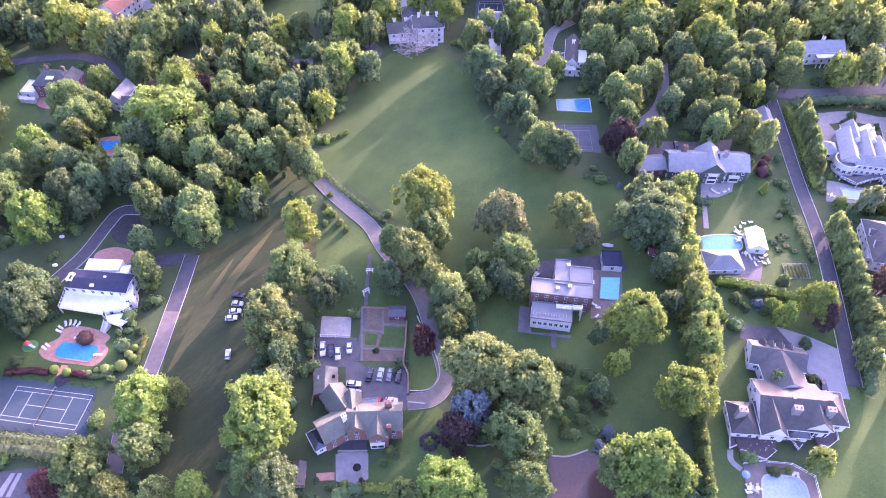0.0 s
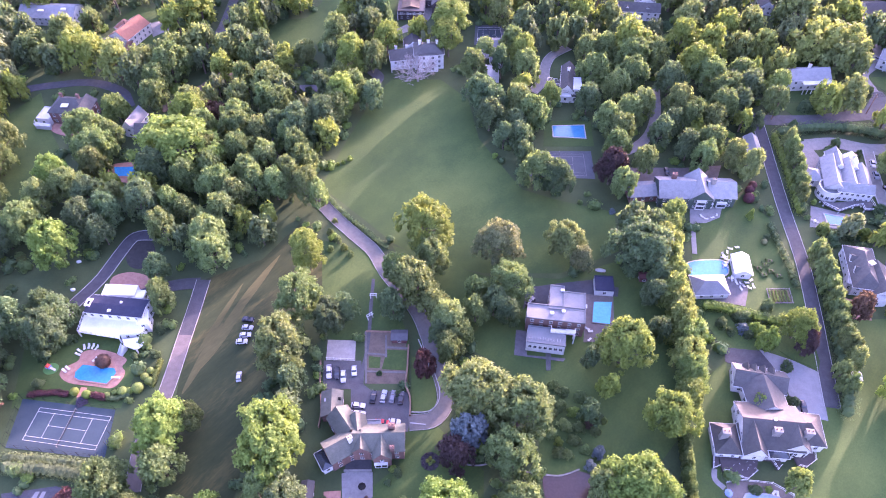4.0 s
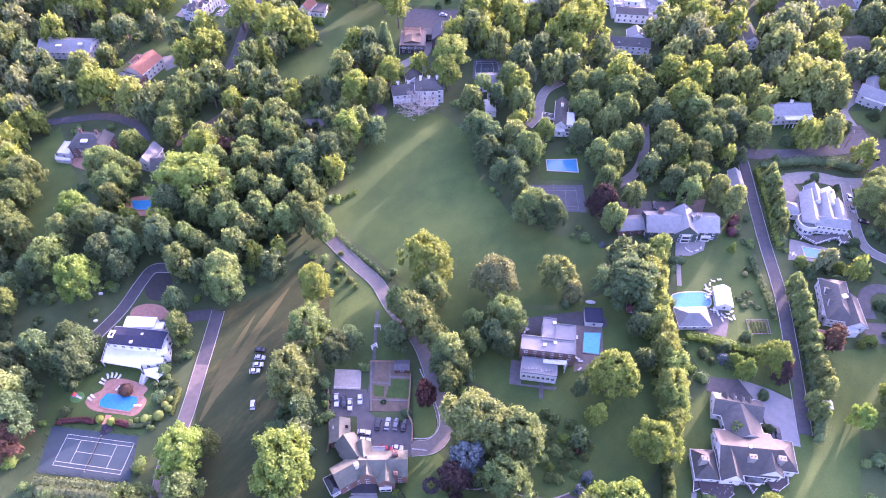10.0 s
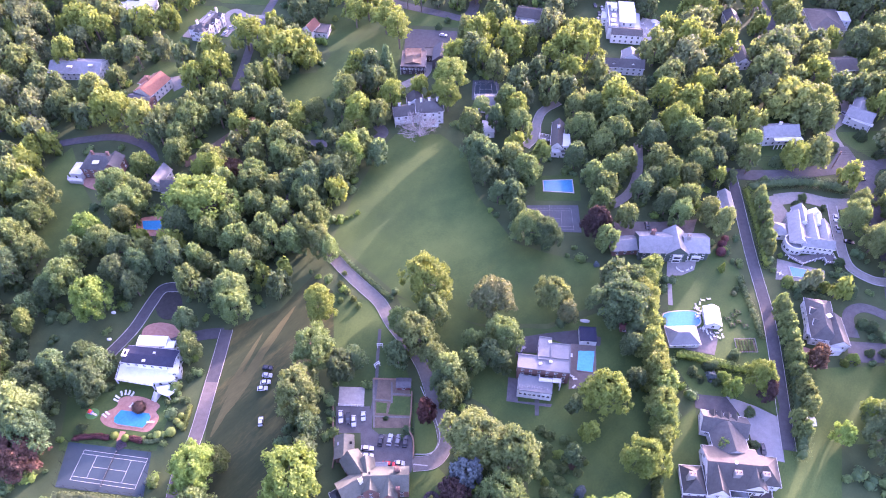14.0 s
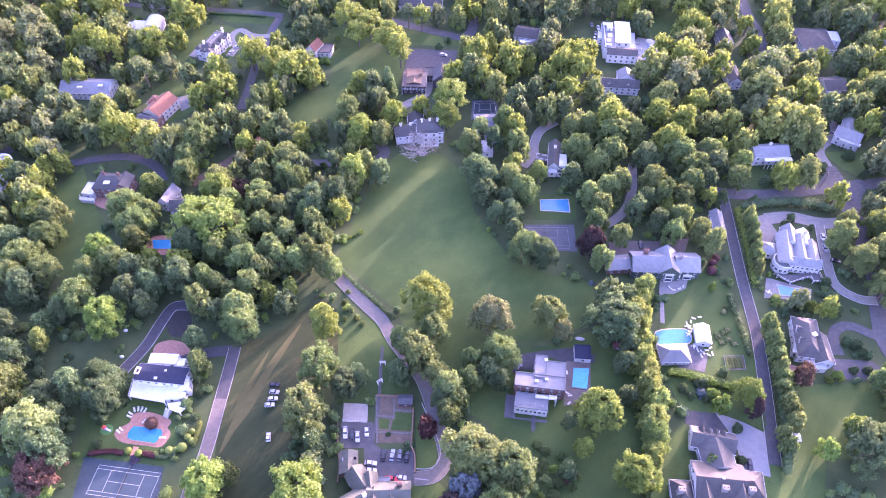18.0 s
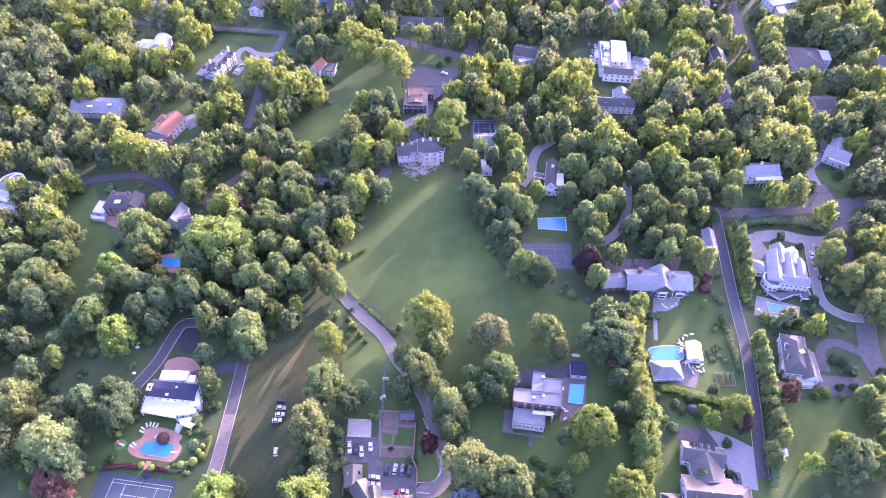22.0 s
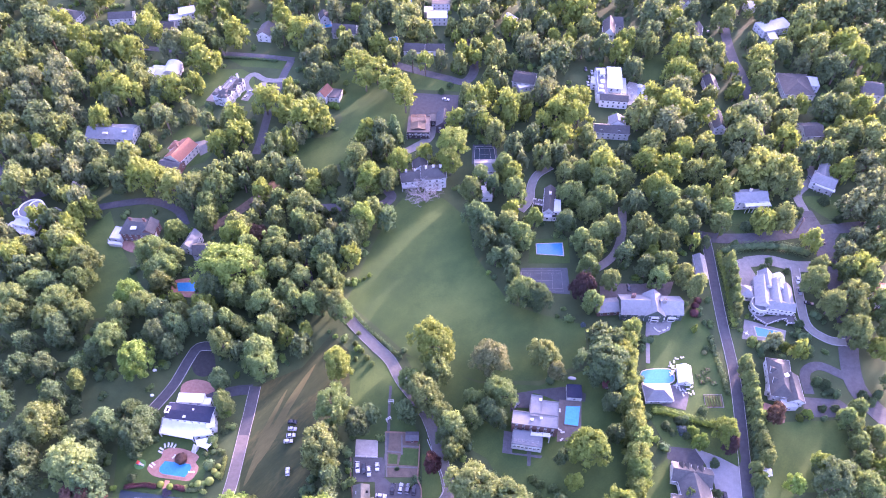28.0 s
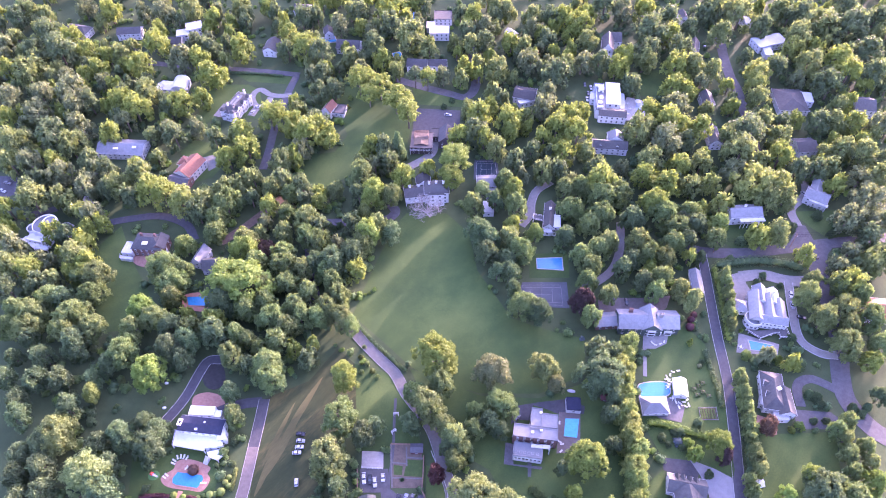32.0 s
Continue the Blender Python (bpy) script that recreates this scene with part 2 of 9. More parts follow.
def smooth_line(points, steps=6):
    p = [Vector(q) for q in points]
    p = [2 * p[0] - p[1]] + p + [2 * p[-1] - p[-2]]
    out = []
    for i in range(1, len(p) - 2):
        a, b, c, d = p[i - 1:i + 3]
        for s in range(steps):
            t = s / steps
            out.append(0.5 * (2 * b + (c - a) * t + (2 * a - 5 * b + 4 * c - d) * t * t + (3 * b - a - 3 * c + d) * t ** 3))
    return out + [p[-2]]


def strip(points, width, z0, z1, offset=0.0):
    """A ribbon along a line, with thickness."""
    line = smooth_line(points)
    bm = bmesh.new()
    rows = []
    for i, q in enumerate(line):
        d = (line[min(i + 1, len(line) - 1)] - line[max(i - 1, 0)]).normalized()
        s = Vector((d.y, -d.x))
        l, r = q + s * (offset - width / 2), q + s * (offset + width / 2)
        rows.append([bm.verts.new((v.x, v.y, z)) for v, z in ((l, z0), (l, z1), (r, z1), (r, z0))])
    for a, b in zip(rows, rows[1:]):
        for k in range(3):
            bm.faces.new((a[k], b[k], b[k + 1], a[k + 1]))
    bm.faces.new(rows[0])
    bm.faces.new(rows[-1][::-1])
    bmesh.ops.recalc_face_normals(bm, faces=bm.faces)
    return bm


LEVEL = [0.0]
OPEN_AREAS, OPEN_LINES, OPEN_SPOTS = [], [], []    # where no undergrowth stands


def flat(name, mat, outline, label, category="ground", smooth=False, kind="structure", z=None):
    """A surface laid on the ground, each a little above the last."""
    LEVEL[0] += 0.0012
    top = (0.03 + LEVEL[0]) if z is None else z
    OPEN_AREAS.append(outline)
    return tagged(part(name, slab(rounded(outline) if smooth else outline, -0.2, top), mat), label, category, "", kind)


def road(name, mat, points, width, label, kerb=0.0):
    LEVEL[0] += 0.0012
    z = 0.10 + LEVEL[0]
    OPEN_LINES.append((smooth_line(points), width / 2))
    ob = tagged(part(name, strip(points, width, -0.2, z), mat), label, "road", "", "structure")
    if kerb:
        for side in (-1, 1):
            part("kerb", strip(points, kerb, -0.2, z + 0.10, side * (width / 2 + kerb / 2)), "kerb", ob, "pale stone kerb")
    return ob


# ---- trees ----
def quads(points, normals, sizes, rnd):
    """Many small leaf clumps as slanting three-cornered flakes, one at each point."""
    n = len(points)
    up = rnd.normal(size=(n, 3))
    a = np.cross(normals, up)
    a /= np.linalg.norm(a, axis=1)[:, None] + 1e-9
    b = np.cross(normals, a)
    s = sizes[:, None]
    bend = normals * s * 0.25
    v = np.stack([points - a * s * 0.9 - b * s * 0.4, points + a * s * 0.9 - b * s * 0.4 + bend, points + b * s * 0.95], 1).reshape(-1, 3)
    f = np.arange(3 * n).reshape(-1, 3)
    return v, f


def ball(rnd, centre, radius, squash=1.0, rough=False):
    """A low, uneven ball: the dense inside of a clump; a rougher one has eight faces."""
    if rough:
        v = np.array([(1, 0, 0), (0, 1, 0), (-1, 0, 0), (0, -1, 0), (0, 0, 1), (0, 0, -1)]) * (radius * 1.12 * rnd.uniform(0.85, 1.1, size=(6, 1)))
        v[:, 2] *= squash
        a, b = math.cos(radius * 40), math.sin(radius * 40)
        return v @ np.array([[a, b, 0], [-b, a, 0], [0, 0, 1]]) + centre, [(0, 1, 4), (1, 2, 4), (2, 3, 4), (3, 0, 4), (1, 0, 5), (2, 1, 5), (3, 2, 5), (0, 3, 5)]
    bm = bmesh.new()
    bmesh.ops.create_icosphere(bm, subdivisions=1, radius=1.0)
    v = np.array([p.co for p in bm.verts])
    f = [[p.index for p in q.verts] for q in bm.faces]
    bm.free()
    v = v * (radius * rnd.uniform(0.85, 1.1, size=(len(v), 1)))
    v[:, 2] *= squash
    return v + centre, f


def mesh_of(name, pieces, mat):
    verts, faces, base = [], [], 0
    for v, f in pieces:
        verts.append(v)
        faces += [[int(i) + base for i in q] for q in f]
        base += len(v)
    me = bpy.data.meshes.new(name)
    me.from_pydata(np.concatenate(verts).tolist(), [], faces)
    me.materials.append(M[mat])
    return me


def crown(seed, leaf, count, lobes, form):
    """Leaf points of a crown one metre in radius and one in height: lobes of leaves with gaps, uneven at the edge."""
    rnd = np.random.default_rng(seed)
    pieces, centres = [], []
    skew = rnd.uniform(-0.18, 0.18, 2)
    for i in range(lobes):
        if form == "cone":
            h = (i + 0.5) / lobes
            w = (1 - h) * 0.72 + 0.05
            ang = i * 2.4 + rnd.uniform(-0.4, 0.4)
            c, r = np.array([math.cos(ang) * w * 0.75, math.sin(ang) * w * 0.75, h * 0.92]), 0.14 + 0.20 * (1 - h)
        elif form == "column":
            h = (i + 0.5) / lobes
            w = 0.56 * (1 - 0.7 * (max(0.0, h - 0.5) / 0.5) ** 2) * (0.85 + 0.15 * math.sin(9 * h + seed))
            ang = i * 2.4 + rnd.uniform(-0.5, 0.5)
            c, r = np.array([math.cos(ang) * w, math.sin(ang) * w, 0.05 + h * 0.85]), rnd.uniform(0.26, 0.40)
        else:
            h = rnd.uniform(0, 1) ** 0.75
            ang = i * 2.4 + rnd.uniform(-0.5, 0.5)
            w = math.sqrt(max(0.0, 1 - (1.25 * h - 0.35) ** 2)) * rnd.uniform(0.30, 1.0) ** 0.6 * (0.82 + 0.16 * math.sin(2 * ang + seed) + 0.11 * math.sin(5 * ang + seed))
            w *= 1 - (0.12, 0.42, 0.0, 0.28)[seed % 4] * h
            c, r = np.array([math.cos(ang) * w + skew[0] * h, math.sin(ang) * w + skew[1] * h, 0.06 + 0.80 * h]), rnd.uniform(0.55, 1.30) * 1.66 / math.sqrt(lobes + 8)
        centres.append((c, r))
    middle = np.array([0, 0, 0.4])
    total = sum(r * r for c, r in centres)
    tall = 0.70 if form == "broad" else (0.5 if form == "column" else 0.35)
    for c, r in centres:
        k = max(8, int(count * r * r / total))
        d = rnd.normal(size=(k * 2, 3))
        d /= np.linalg.norm(d, axis=1)[:, None]
        out = (c - middle) / (np.linalg.norm(c - middle) + 1e-6)
        d = d[(d @ out + 0.5 * d[:, 2]) > -0.35][:k]
        far = rnd.uniform(0.50, 1.32, size=(len(d), 1))
        q = c + d * r * np.array([1, 1, tall]) * far + np.array([0, 0, 0.16 * r]) * np.maximum(0, far - 0.8) * (d[:, 2:3] > 0.2)
        nrm = 0.55 * d + rnd.normal(scale=0.55, size=d.shape) + np.array([0, 0, 0.80])
        nrm /= np.linalg.norm(nrm, axis=1)[:, None]
        pieces.append(quads(q, nrm, leaf * rnd.uniform(0.6, 1.35, len(q)), rnd))
        pieces.append(ball(rnd, c, r * 0.62, tall, True))
    return pieces


def limbs(seed, height, crown_r):
    """A tapered trunk with limbs that reach into the crown."""
    rnd = random.Random(seed)
    bm = bmesh.new()

    def limb(a, b, r0, r1, sides=6):
        d = (b - a).normalized()
        u = d.orthogonal().normalized()
        w = d.cross(u)
        rings = [[bm.verts.new(p + (u * math.cos(k * math.tau / sides) + w * math.sin(k * math.tau / sides)) * r) for k in range(sides)] for p, r in ((a, r0), (b, r1))]
        for k in range(sides):
            bm.faces.new((rings[0][k], rings[0][(k + 1) % sides], rings[1][(k + 1) % sides], rings[1][k]))
    top = Vector((rnd.uniform(-0.4, 0.4), rnd.uniform(-0.4, 0.4), height * 0.45))
    limb(Vector((0, 0, -0.3)), Vector((0, 0, 1.0)), height * 0.030, height * 0.022, 8)
    limb(Vector((0, 0, 1.0)), top, height * 0.022, height * 0.016, 8)
    limb(top, top + Vector((rnd.uniform(-1, 1), rnd.uniform(-1, 1), height * 0.35)), height * 0.016, 0.05)
    for k in range(7):
        a = top * rnd.uniform(0.7, 1.0)
        ang = k * 2.4 + rnd.uniform(-0.4, 0.4)
        limb(a, a + Vector((math.cos(ang) * crown_r * 0.7, math.sin(ang) * crown_r * 0.7, height * rnd.uniform(0.12, 0.36))), height * 0.010, 0.04, 5)
    me = bpy.data.meshes.new("trunk")
    bm.to_mesh(me)
    bm.free()
    me.materials.append(M["bark"])
    return me


CROWNS, TRUNKS, COUNT = {}, {}, [0]
WOODS, SPOTS_TAKEN = [], []
SIZES = (("s", 3.2, 1500, 32), ("m", 5.6, 4000, 86), ("l", 8.6, 8600, 172))
LABELS = {
    "oak": "tall broadleaf tree with a full mid-green crown", "dark": "shaded broadleaf tree with dense dark green leaves",
    "light": "large tree with bright yellow-green sunlit leaves", "gold": "tall screening tree with golden green foliage in a row",
    "pale": "broadleaf tree flecked with pale cream blossom", "blue": "spruce with blue-grey needles", "purple": "copper beech with dark purple leaves", "red": "small maple with deep red leaves",
    "rust": "small tree with russet pink leaves", "twig": "almost bare grey-branched tree on the lawn"}


def crown_mesh(size, form, mat, variant):
    key = (size, form, mat, variant)
    if key not in CROWNS:
        tag, r, count, lobes = next(s for s in SIZES if s[0] == size)
        shape = (size, form, variant)
        if shape not in CROWNS:
            if mat == "twig":
                count //= 3
            lobes_ = lobes if form == "broad" else int(lobes * 0.8) + 4
            CROWNS[shape] = crown(hash_of(size, form, variant), 0.35 / r if form == "broad" else 0.34 / r, count, lobes_, form)
        CROWNS[key] = mesh_of("crown", CROWNS[shape], mat)
    return CROWNS[key]


def hash_of(*words):
    return sum(ord(ch) * (i + 1) * 7 for i, ch in enumerate("".join(str(w) for w in words)))


def tree(x, y, r, h, mat="oak", form="broad", group="", low=0.0):
    """A tree with a crown of radius r and a total height h, standing at x, y; the far woodland grows a little taller."""
    if form == "broad" and y > 180:
        r, h = r * 1.02, h * 1.06
    COUNT[0] += 1
    SPOTS_TAKEN.append((x, y, r))
    i = COUNT[0]
    size = "s" if r < 4.2 else "m" if r < 7.0 else "l"
    name = {"cone": "conifer_tree", "column": "cypress_tree"}.get(form, "maple_tree" if mat in ("red", "rust") else "broadleaf_tree")
    t = thing(name, pose(x, y, 0, 0, 0, (i * 137) % 360), LABELS[mat], "tree", group)
    low = low or {"broad": 0.20, "column": 0.03, "cone": 0.05}[form]
    k = (size, i % 3)
    if k not in TRUNKS:
        TRUNKS[k] = limbs(i, 18.0, 7.0)
    put("trunk", TRUNKS[k], None, t).scale = (max(0.25, r / 8.5), max(0.25, r / 8.5), h / 18.0 * (0.85 if form == "broad" else 0.7))
    c = put("crown", crown_mesh(size, form, mat, i % 4), None, t)
    wide = r / (0.95 if form != "column" else 0.85)
    c.location = (0, 0, h * low)
    c.scale = (wide, wide, h * (1 - low) / (0.98 if form == "broad" else 1.06))
    return t


def shrub(x, y, r, h, mat="dark", label="rounded green garden shrub", category="shrub", group=""):
    COUNT[0] += 1
    i = COUNT[0]
    t = new("shrub", crown_mesh("s" if r < 2.4 else "m", "broad", mat, i % 4))
    t.matrix_world = pose(x, y, -0.15 * h, 0, 0, (i * 97) % 360) @ Matrix.Diagonal((r, r, h * 1.1, 1))
    return tagged(t, label, category, group)


def topiary(x, y, r, h, mat, label):
    """A clipped round bush: a dense ball under many small leaf clumps."""
    rnd = np.random.default_rng(int(abs(x * 31 + y * 7)))
    d = rnd.normal(size=(240, 3))
    d /= np.linalg.norm(d, axis=1)[:, None]
    size = np.array([r, r, h * 0.55])
    c = np.array([x, y, h * 0.42])
    bm = bmesh.new()
    bmesh.ops.create_icosphere(bm, subdivisions=2, radius=0.93)
    core = np.array([p.co for p in bm.verts]) * size + c, [[p.index for p in q.verts] for q in bm.faces]
    bm.free()
    pieces = [core, quads(c + d * size * rnd.uniform(0.92, 1.03, size=(240, 1)), d, rnd.uniform(0.08, 0.17, 240) * r, rnd)]
    return tagged(new("topiary_bush", mesh_of("topiary_bush", pieces, mat)), label, "shrub", "topiary bushes")


def hedge(points, width, height, mat, label):
    """A clipped hedge along a line: a dense body covered with leaf clumps."""
    rnd = np.random.default_rng(len(points) * 31 + int(width * 10))
    line = smooth_line(points, 5)
    pieces = []
    for a, b in zip(line, line[1:]):
        n = max(1, int((b - a).length / (width * 0.6)))
        for k in range(n):
            q = a.lerp(b, (k + 0.5) / n)
            c = np.array([q.x + rnd.uniform(-0.15, 0.15), q.y + rnd.uniform(-0.15, 0.15), height * 0.5])
            many = int(40 + 26 * width)
            d = rnd.normal(size=(many, 3))
            d /= np.linalg.norm(d, axis=1)[:, None]
            e = np.sign(d) * np.abs(d) ** 0.6 * np.array([width * 0.55, width * 0.55, height * 0.52]) * rnd.uniform(0.78, 1.12, size=(many, 1))
            pieces.append(quads(c + e, d, rnd.uniform(0.16, 0.36, many), rnd))
            v, f = ball(rnd, np.zeros(3), 1.0)
            pieces.append((c + v * np.array([width * 0.42, width * 0.42, height * 0.42]), f))
    ob = new("hedge", mesh_of("hedge", pieces, mat))
    return tagged(ob, label, "hedge")


# ---- houses ----
SHARED = {}


def window_meshes(w, h):
    key = (w, h)
    if key not in SHARED:
        f = boxes((-w / 2, -0.06, -h / 2, -w / 2 + 0.1, 0.05, h / 2), (w / 2 - 0.1, -0.06, -h / 2, w / 2, 0.05, h / 2),
                  (-w / 2 + 0.1, -0.06, h / 2 - 0.1, w / 2 - 0.1, 0.05, h / 2), (-w / 2 + 0.1, -0.10, -h / 2, w / 2 - 0.1, 0.05, -h / 2 + 0.1),
                  (-0.04, -0.05, -h / 2 + 0.1, 0.04, 0.04, h / 2 - 0.1))
        g = boxes((-w / 2 + 0.1, -0.02, -h / 2 + 0.1, w / 2 - 0.1, 0.03, h / 2 - 0.1))
        out = []
        for bm, mat, nm in ((f, "white", "window_frame"), (g, "glass", "pane")):
            me = bpy.data.meshes.new(nm)
            bm.to_mesh(me)
            bm.free()
            me.materials.append(M[mat])
            out.append(me)
        SHARED[key] = out
    return SHARED[key]


def window(parent, m, w=1.1, h=1.5):
    f, g = window_meshes(w, h)
    o = put("window", f, None, parent, "", m)
    put("pane", g, None, o, "dark glass pane")


def roof_mesh(l, d, e, r, kind, over=0.35, thick=0.22):
    """A roof over a wing of length l (along x) and depth d: ridge along x, along y, hipped, or flat with a parapet."""
    bm = bmesh.new()
    a, b = l / 2 + over, d / 2 + over
    if kind == "flat":
        box(bm, -l / 2 - 0.05, -d / 2 - 0.05, e, l / 2 + 0.05, d / 2 + 0.05, e + 0.18)
        w = 0.28
        for q in ((-l / 2 - 0.05, -d / 2 - 0.05, l / 2 + 0.05, -d / 2 - 0.05 + w), (-l / 2 - 0.05, d / 2 + 0.05 - w, l / 2 + 0.05, d / 2 + 0.05),
                  (-l / 2 - 0.05, -d / 2 - 0.05 + w, -l / 2 - 0.05 + w, d / 2 + 0.05 - w), (l / 2 + 0.05 - w, -d / 2 - 0.05 + w, l / 2 + 0.05, d / 2 + 0.05 - w)):
            box(bm, q[0], q[1], e + 0.181, q[2], q[3], e + 0.5)
        return bm
    if kind == "barrel":
        n = 12
        rows = [[bm.verts.new((math.cos(math.pi * i / n) * a, y, e + math.sin(math.pi * i / n) * (r - e))) for i in range(n + 1)] for y in (-b, b)]
        for i in range(n):
            bm.faces.new((rows[0][i], rows[0][i + 1], rows[1][i + 1], rows[1][i]))
        bm.faces.new(rows[0][::-1])
        bm.faces.new(rows[1])
        bm.faces.new((rows[0][0], rows[1][0], rows[1][-1], rows[0][-1]))
        bmesh.ops.recalc_face_normals(bm, faces=bm.faces)
        return bm
    if kind == "y":
        a, b = b, a
    k = 0.0
    if kind == "hip":
        if d > l:
            a, b, kind = b, a, "hipy"
        k = min(b * 0.95, a * 0.98)
    eave, ridge = [(-a, -b), (a, -b), (a, b), (-a, b)], [(-a + k, 0), (a - k, 0)]

    def turn(x, y, z):
        return (-y, x, z) if kind in ("y", "hipy") else (x, y, z)
    lo = [bm.verts.new(turn(x, y, e - 0.02)) for x, y in eave]
    mid = [bm.verts.new(turn(x, y, e + thick - 0.02)) for x, y in eave]
    top = [bm.verts.new(turn(x, y, r + thick)) for x, y in ridge]
    for i in range(4):
        j = (i + 1) % 4
        bm.faces.new((lo[i], lo[j], mid[j], mid[i]))
    bm.faces.new(lo[::-1])
    bm.faces.new((mid[0], mid[1], top[1], top[0]))
    bm.faces.new((mid[2], mid[3], top[0], top[1]))
    bm.faces.new((mid[1], mid[2], top[1]))
    bm.faces.new((mid[3], mid[0], top[0]))
    bmesh.ops.recalc_face_normals(bm, faces=bm.faces)
    return bm


def wall_mesh(l, d, e, r, kind):
    bm = boxes((-l / 2, -d / 2, -0.3, l / 2, d / 2, e))
    return bm


def wing(h, x, y, turn, l, d, e, r, kind, wall="white", roof="slate", rows=0, chimney=0, bays=2.9, base=0.0):
    """One block of a house: walls, its roof, windows on its open sides, chimneys. x, y, turn in the house's own axes."""
    m = pose(x, y, base, 0, 0, turn)
    OPEN_SPOTS.append((x, y, max(l, d) * 0.62))
    part("wall", wall_mesh(l, d, e - base, r, kind), wall, h, "", m)
    rf = part("roof", roof_mesh(l, d, e - base, r - base, kind), roof, h, "", m)
    if kind in ("x", "y"):
        a, b = (l / 2, d / 2) if kind == "x" else (d / 2, l / 2)
        for s in (-1, 1):
            bm = bmesh.new()
            q = [(s * (a + u), w, z) for u in (0.36, 0.1) for w, z in ((-b, e - base + 0.2), (b, e - base + 0.2), (0, r - base + 0.1))]
            v = [bm.verts.new(p if kind == "x" else (-p[1], p[0], p[2])) for p in q]
            bm.faces.new(v[:3])
            bm.faces.new(v[:2:-1])
            for i in range(3):
                j = (i + 1) % 3
                bm.faces.new((v[i], v[i + 3], v[j + 3], v[j]))
            bmesh.ops.recalc_face_normals(bm, faces=bm.faces)
            part("gable", bm, wall, h, "", m)
    if kind in ("x", "y", "hip") and wall in ("white", "cream", "bright_white"):
        a, b, z = l / 2 + 0.36, d / 2 + 0.36, e - base
        part("gutter", boxes((-a, -b - 0.14, z - 0.1, a, -b, z + 0.12), (-a, b, z - 0.1, a, b + 0.14, z + 0.12), (-a - 0.14, -b, z - 0.1, -a, b, z + 0.12), (a, -b, z - 0.1, a + 0.14, b, z + 0.12)),
             "white", rf, "white eaves gutter")
    rows = rows or max(1, int(round((e - base) / 3.0)))
    step = (e - base) / rows
    for side in range(4):
        if -math.cos(radians(turn + 90 * side)) > 0.6:    # blank walls to the north, away from the gardens
            continue
        span, off = (l, d / 2) if side % 2 == 0 else (d, l / 2)
        n = max(1, int((span - 1.0) / bays))
        for i in range(n):
            for k in range(rows):
                p = pose(0, 0, 0, 0, 0, (0, 90, 180, 270)[side]) @ pose((i + 0.5) / n * (span - 0.8) - (span - 0.8) / 2, -off - 0.02, step * (k + 0.56))
                window(h, m @ p, 1.15 if bays < 4 else 1.8, min(1.6, step * 0.52))
    for i in range(chimney):
        cx = (i + 0.5) / chimney * l * 0.9 - l * 0.45
        c = part("chimney", boxes((-0.6, -0.45, min(e, r) - base - 0.5, 0.6, 0.45, r - base + 1.3), (-0.7, -0.55, r - base + 1.3, 0.7, 0.55, r - base + 1.5)),
                 "brick" if wall != "white" else "white", h, "masonry chimney", m @ pose(cx, d * 0.12, 0))
        part("chimney_pot", boxes((-0.35, -0.2, r - base + 1.5, -0.05, 0.1, r - base + 1.9), (0.1, -0.2, r - base + 1.5, 0.4, 0.1, r - base + 1.9)), "terracotta", c)
    return m


def drum(h, x, y, r, z0, z1, mat="white", roof=None):
    """A round storey with a parapet."""
    bm = bmesh.new()
    bmesh.ops.create_cone(bm, cap_ends=True, segments=28, radius1=r, radius2=r, depth=z1 - z0, matrix=Matrix.Translation((x, y, (z0 + z1) / 2)))
    part("round_wall", bm, mat, h)
    bm = bmesh.new()
    n = 28
    ring = [[bm.verts.new((x + math.cos(math.tau * i / n) * q, y + math.sin(math.tau * i / n) * q, z)) for q, z in ((r + 0.1, z1), (r + 0.1, z1 + 0.8), (r - 0.2, z1 + 0.8), (r - 0.2, z1))] for i in range(n)]
    for i in range(n):
        for k in range(3):
            bm.faces.new((ring[i][k], ring[(i + 1) % n][k], ring[(i + 1) % n][k + 1], ring[i][k + 1]))
    bmesh.ops.recalc_face_normals(bm, faces=bm.faces)
    part("parapet", bm, mat, h)
    if not roof:
        bm = bmesh.new()
        bmesh.ops.create_cone(bm, cap_ends=True, segments=28, radius1=r - 0.22, radius2=r - 0.22, depth=0.08, matrix=Matrix.Translation((x, y, z1 + 0.045)))
        part("terrace_floor", bm, "flat_roof", h, "grey roof terrace floor")
    else:
        bm = bmesh.new()
        bmesh.ops.create_cone(bm, cap_ends=True, segments=8, radius1=r + 0.3, radius2=r * 0.12, depth=1.5, matrix=Matrix.Translation((x, y, z1 + 1.56)))
        part("roof", bm, roof, h)
    OPEN_SPOTS.append((x, y, r))
    for i in range(n // 2):
        a = math.tau * (i + 0.5) / (n // 2)
        window(h, pose(x, y, (z0 + z1) / 2, 0, 0, math.degrees(a) + 90) @ pose(0, -r - 0.01, 0), 1.3, 1.5)


def terrace(h, points, z, floor="white", rails=(), rail_mat="white"):
    """A raised terrace of a house: a floor slab on posts, open and shady underneath, with railings."""
    part("terrace_floor", slab(points, z - 0.35, z), floor, h)
    for x, y in points:
        part("terrace_post", boxes((x - 0.18, y - 0.18, -0.2, x + 0.18, y + 0.18, z - 0.351)), "white", h)
    if rails:
        railing(h, [points[i] for i in rails], z, rail_mat, 1.1, 1.6)


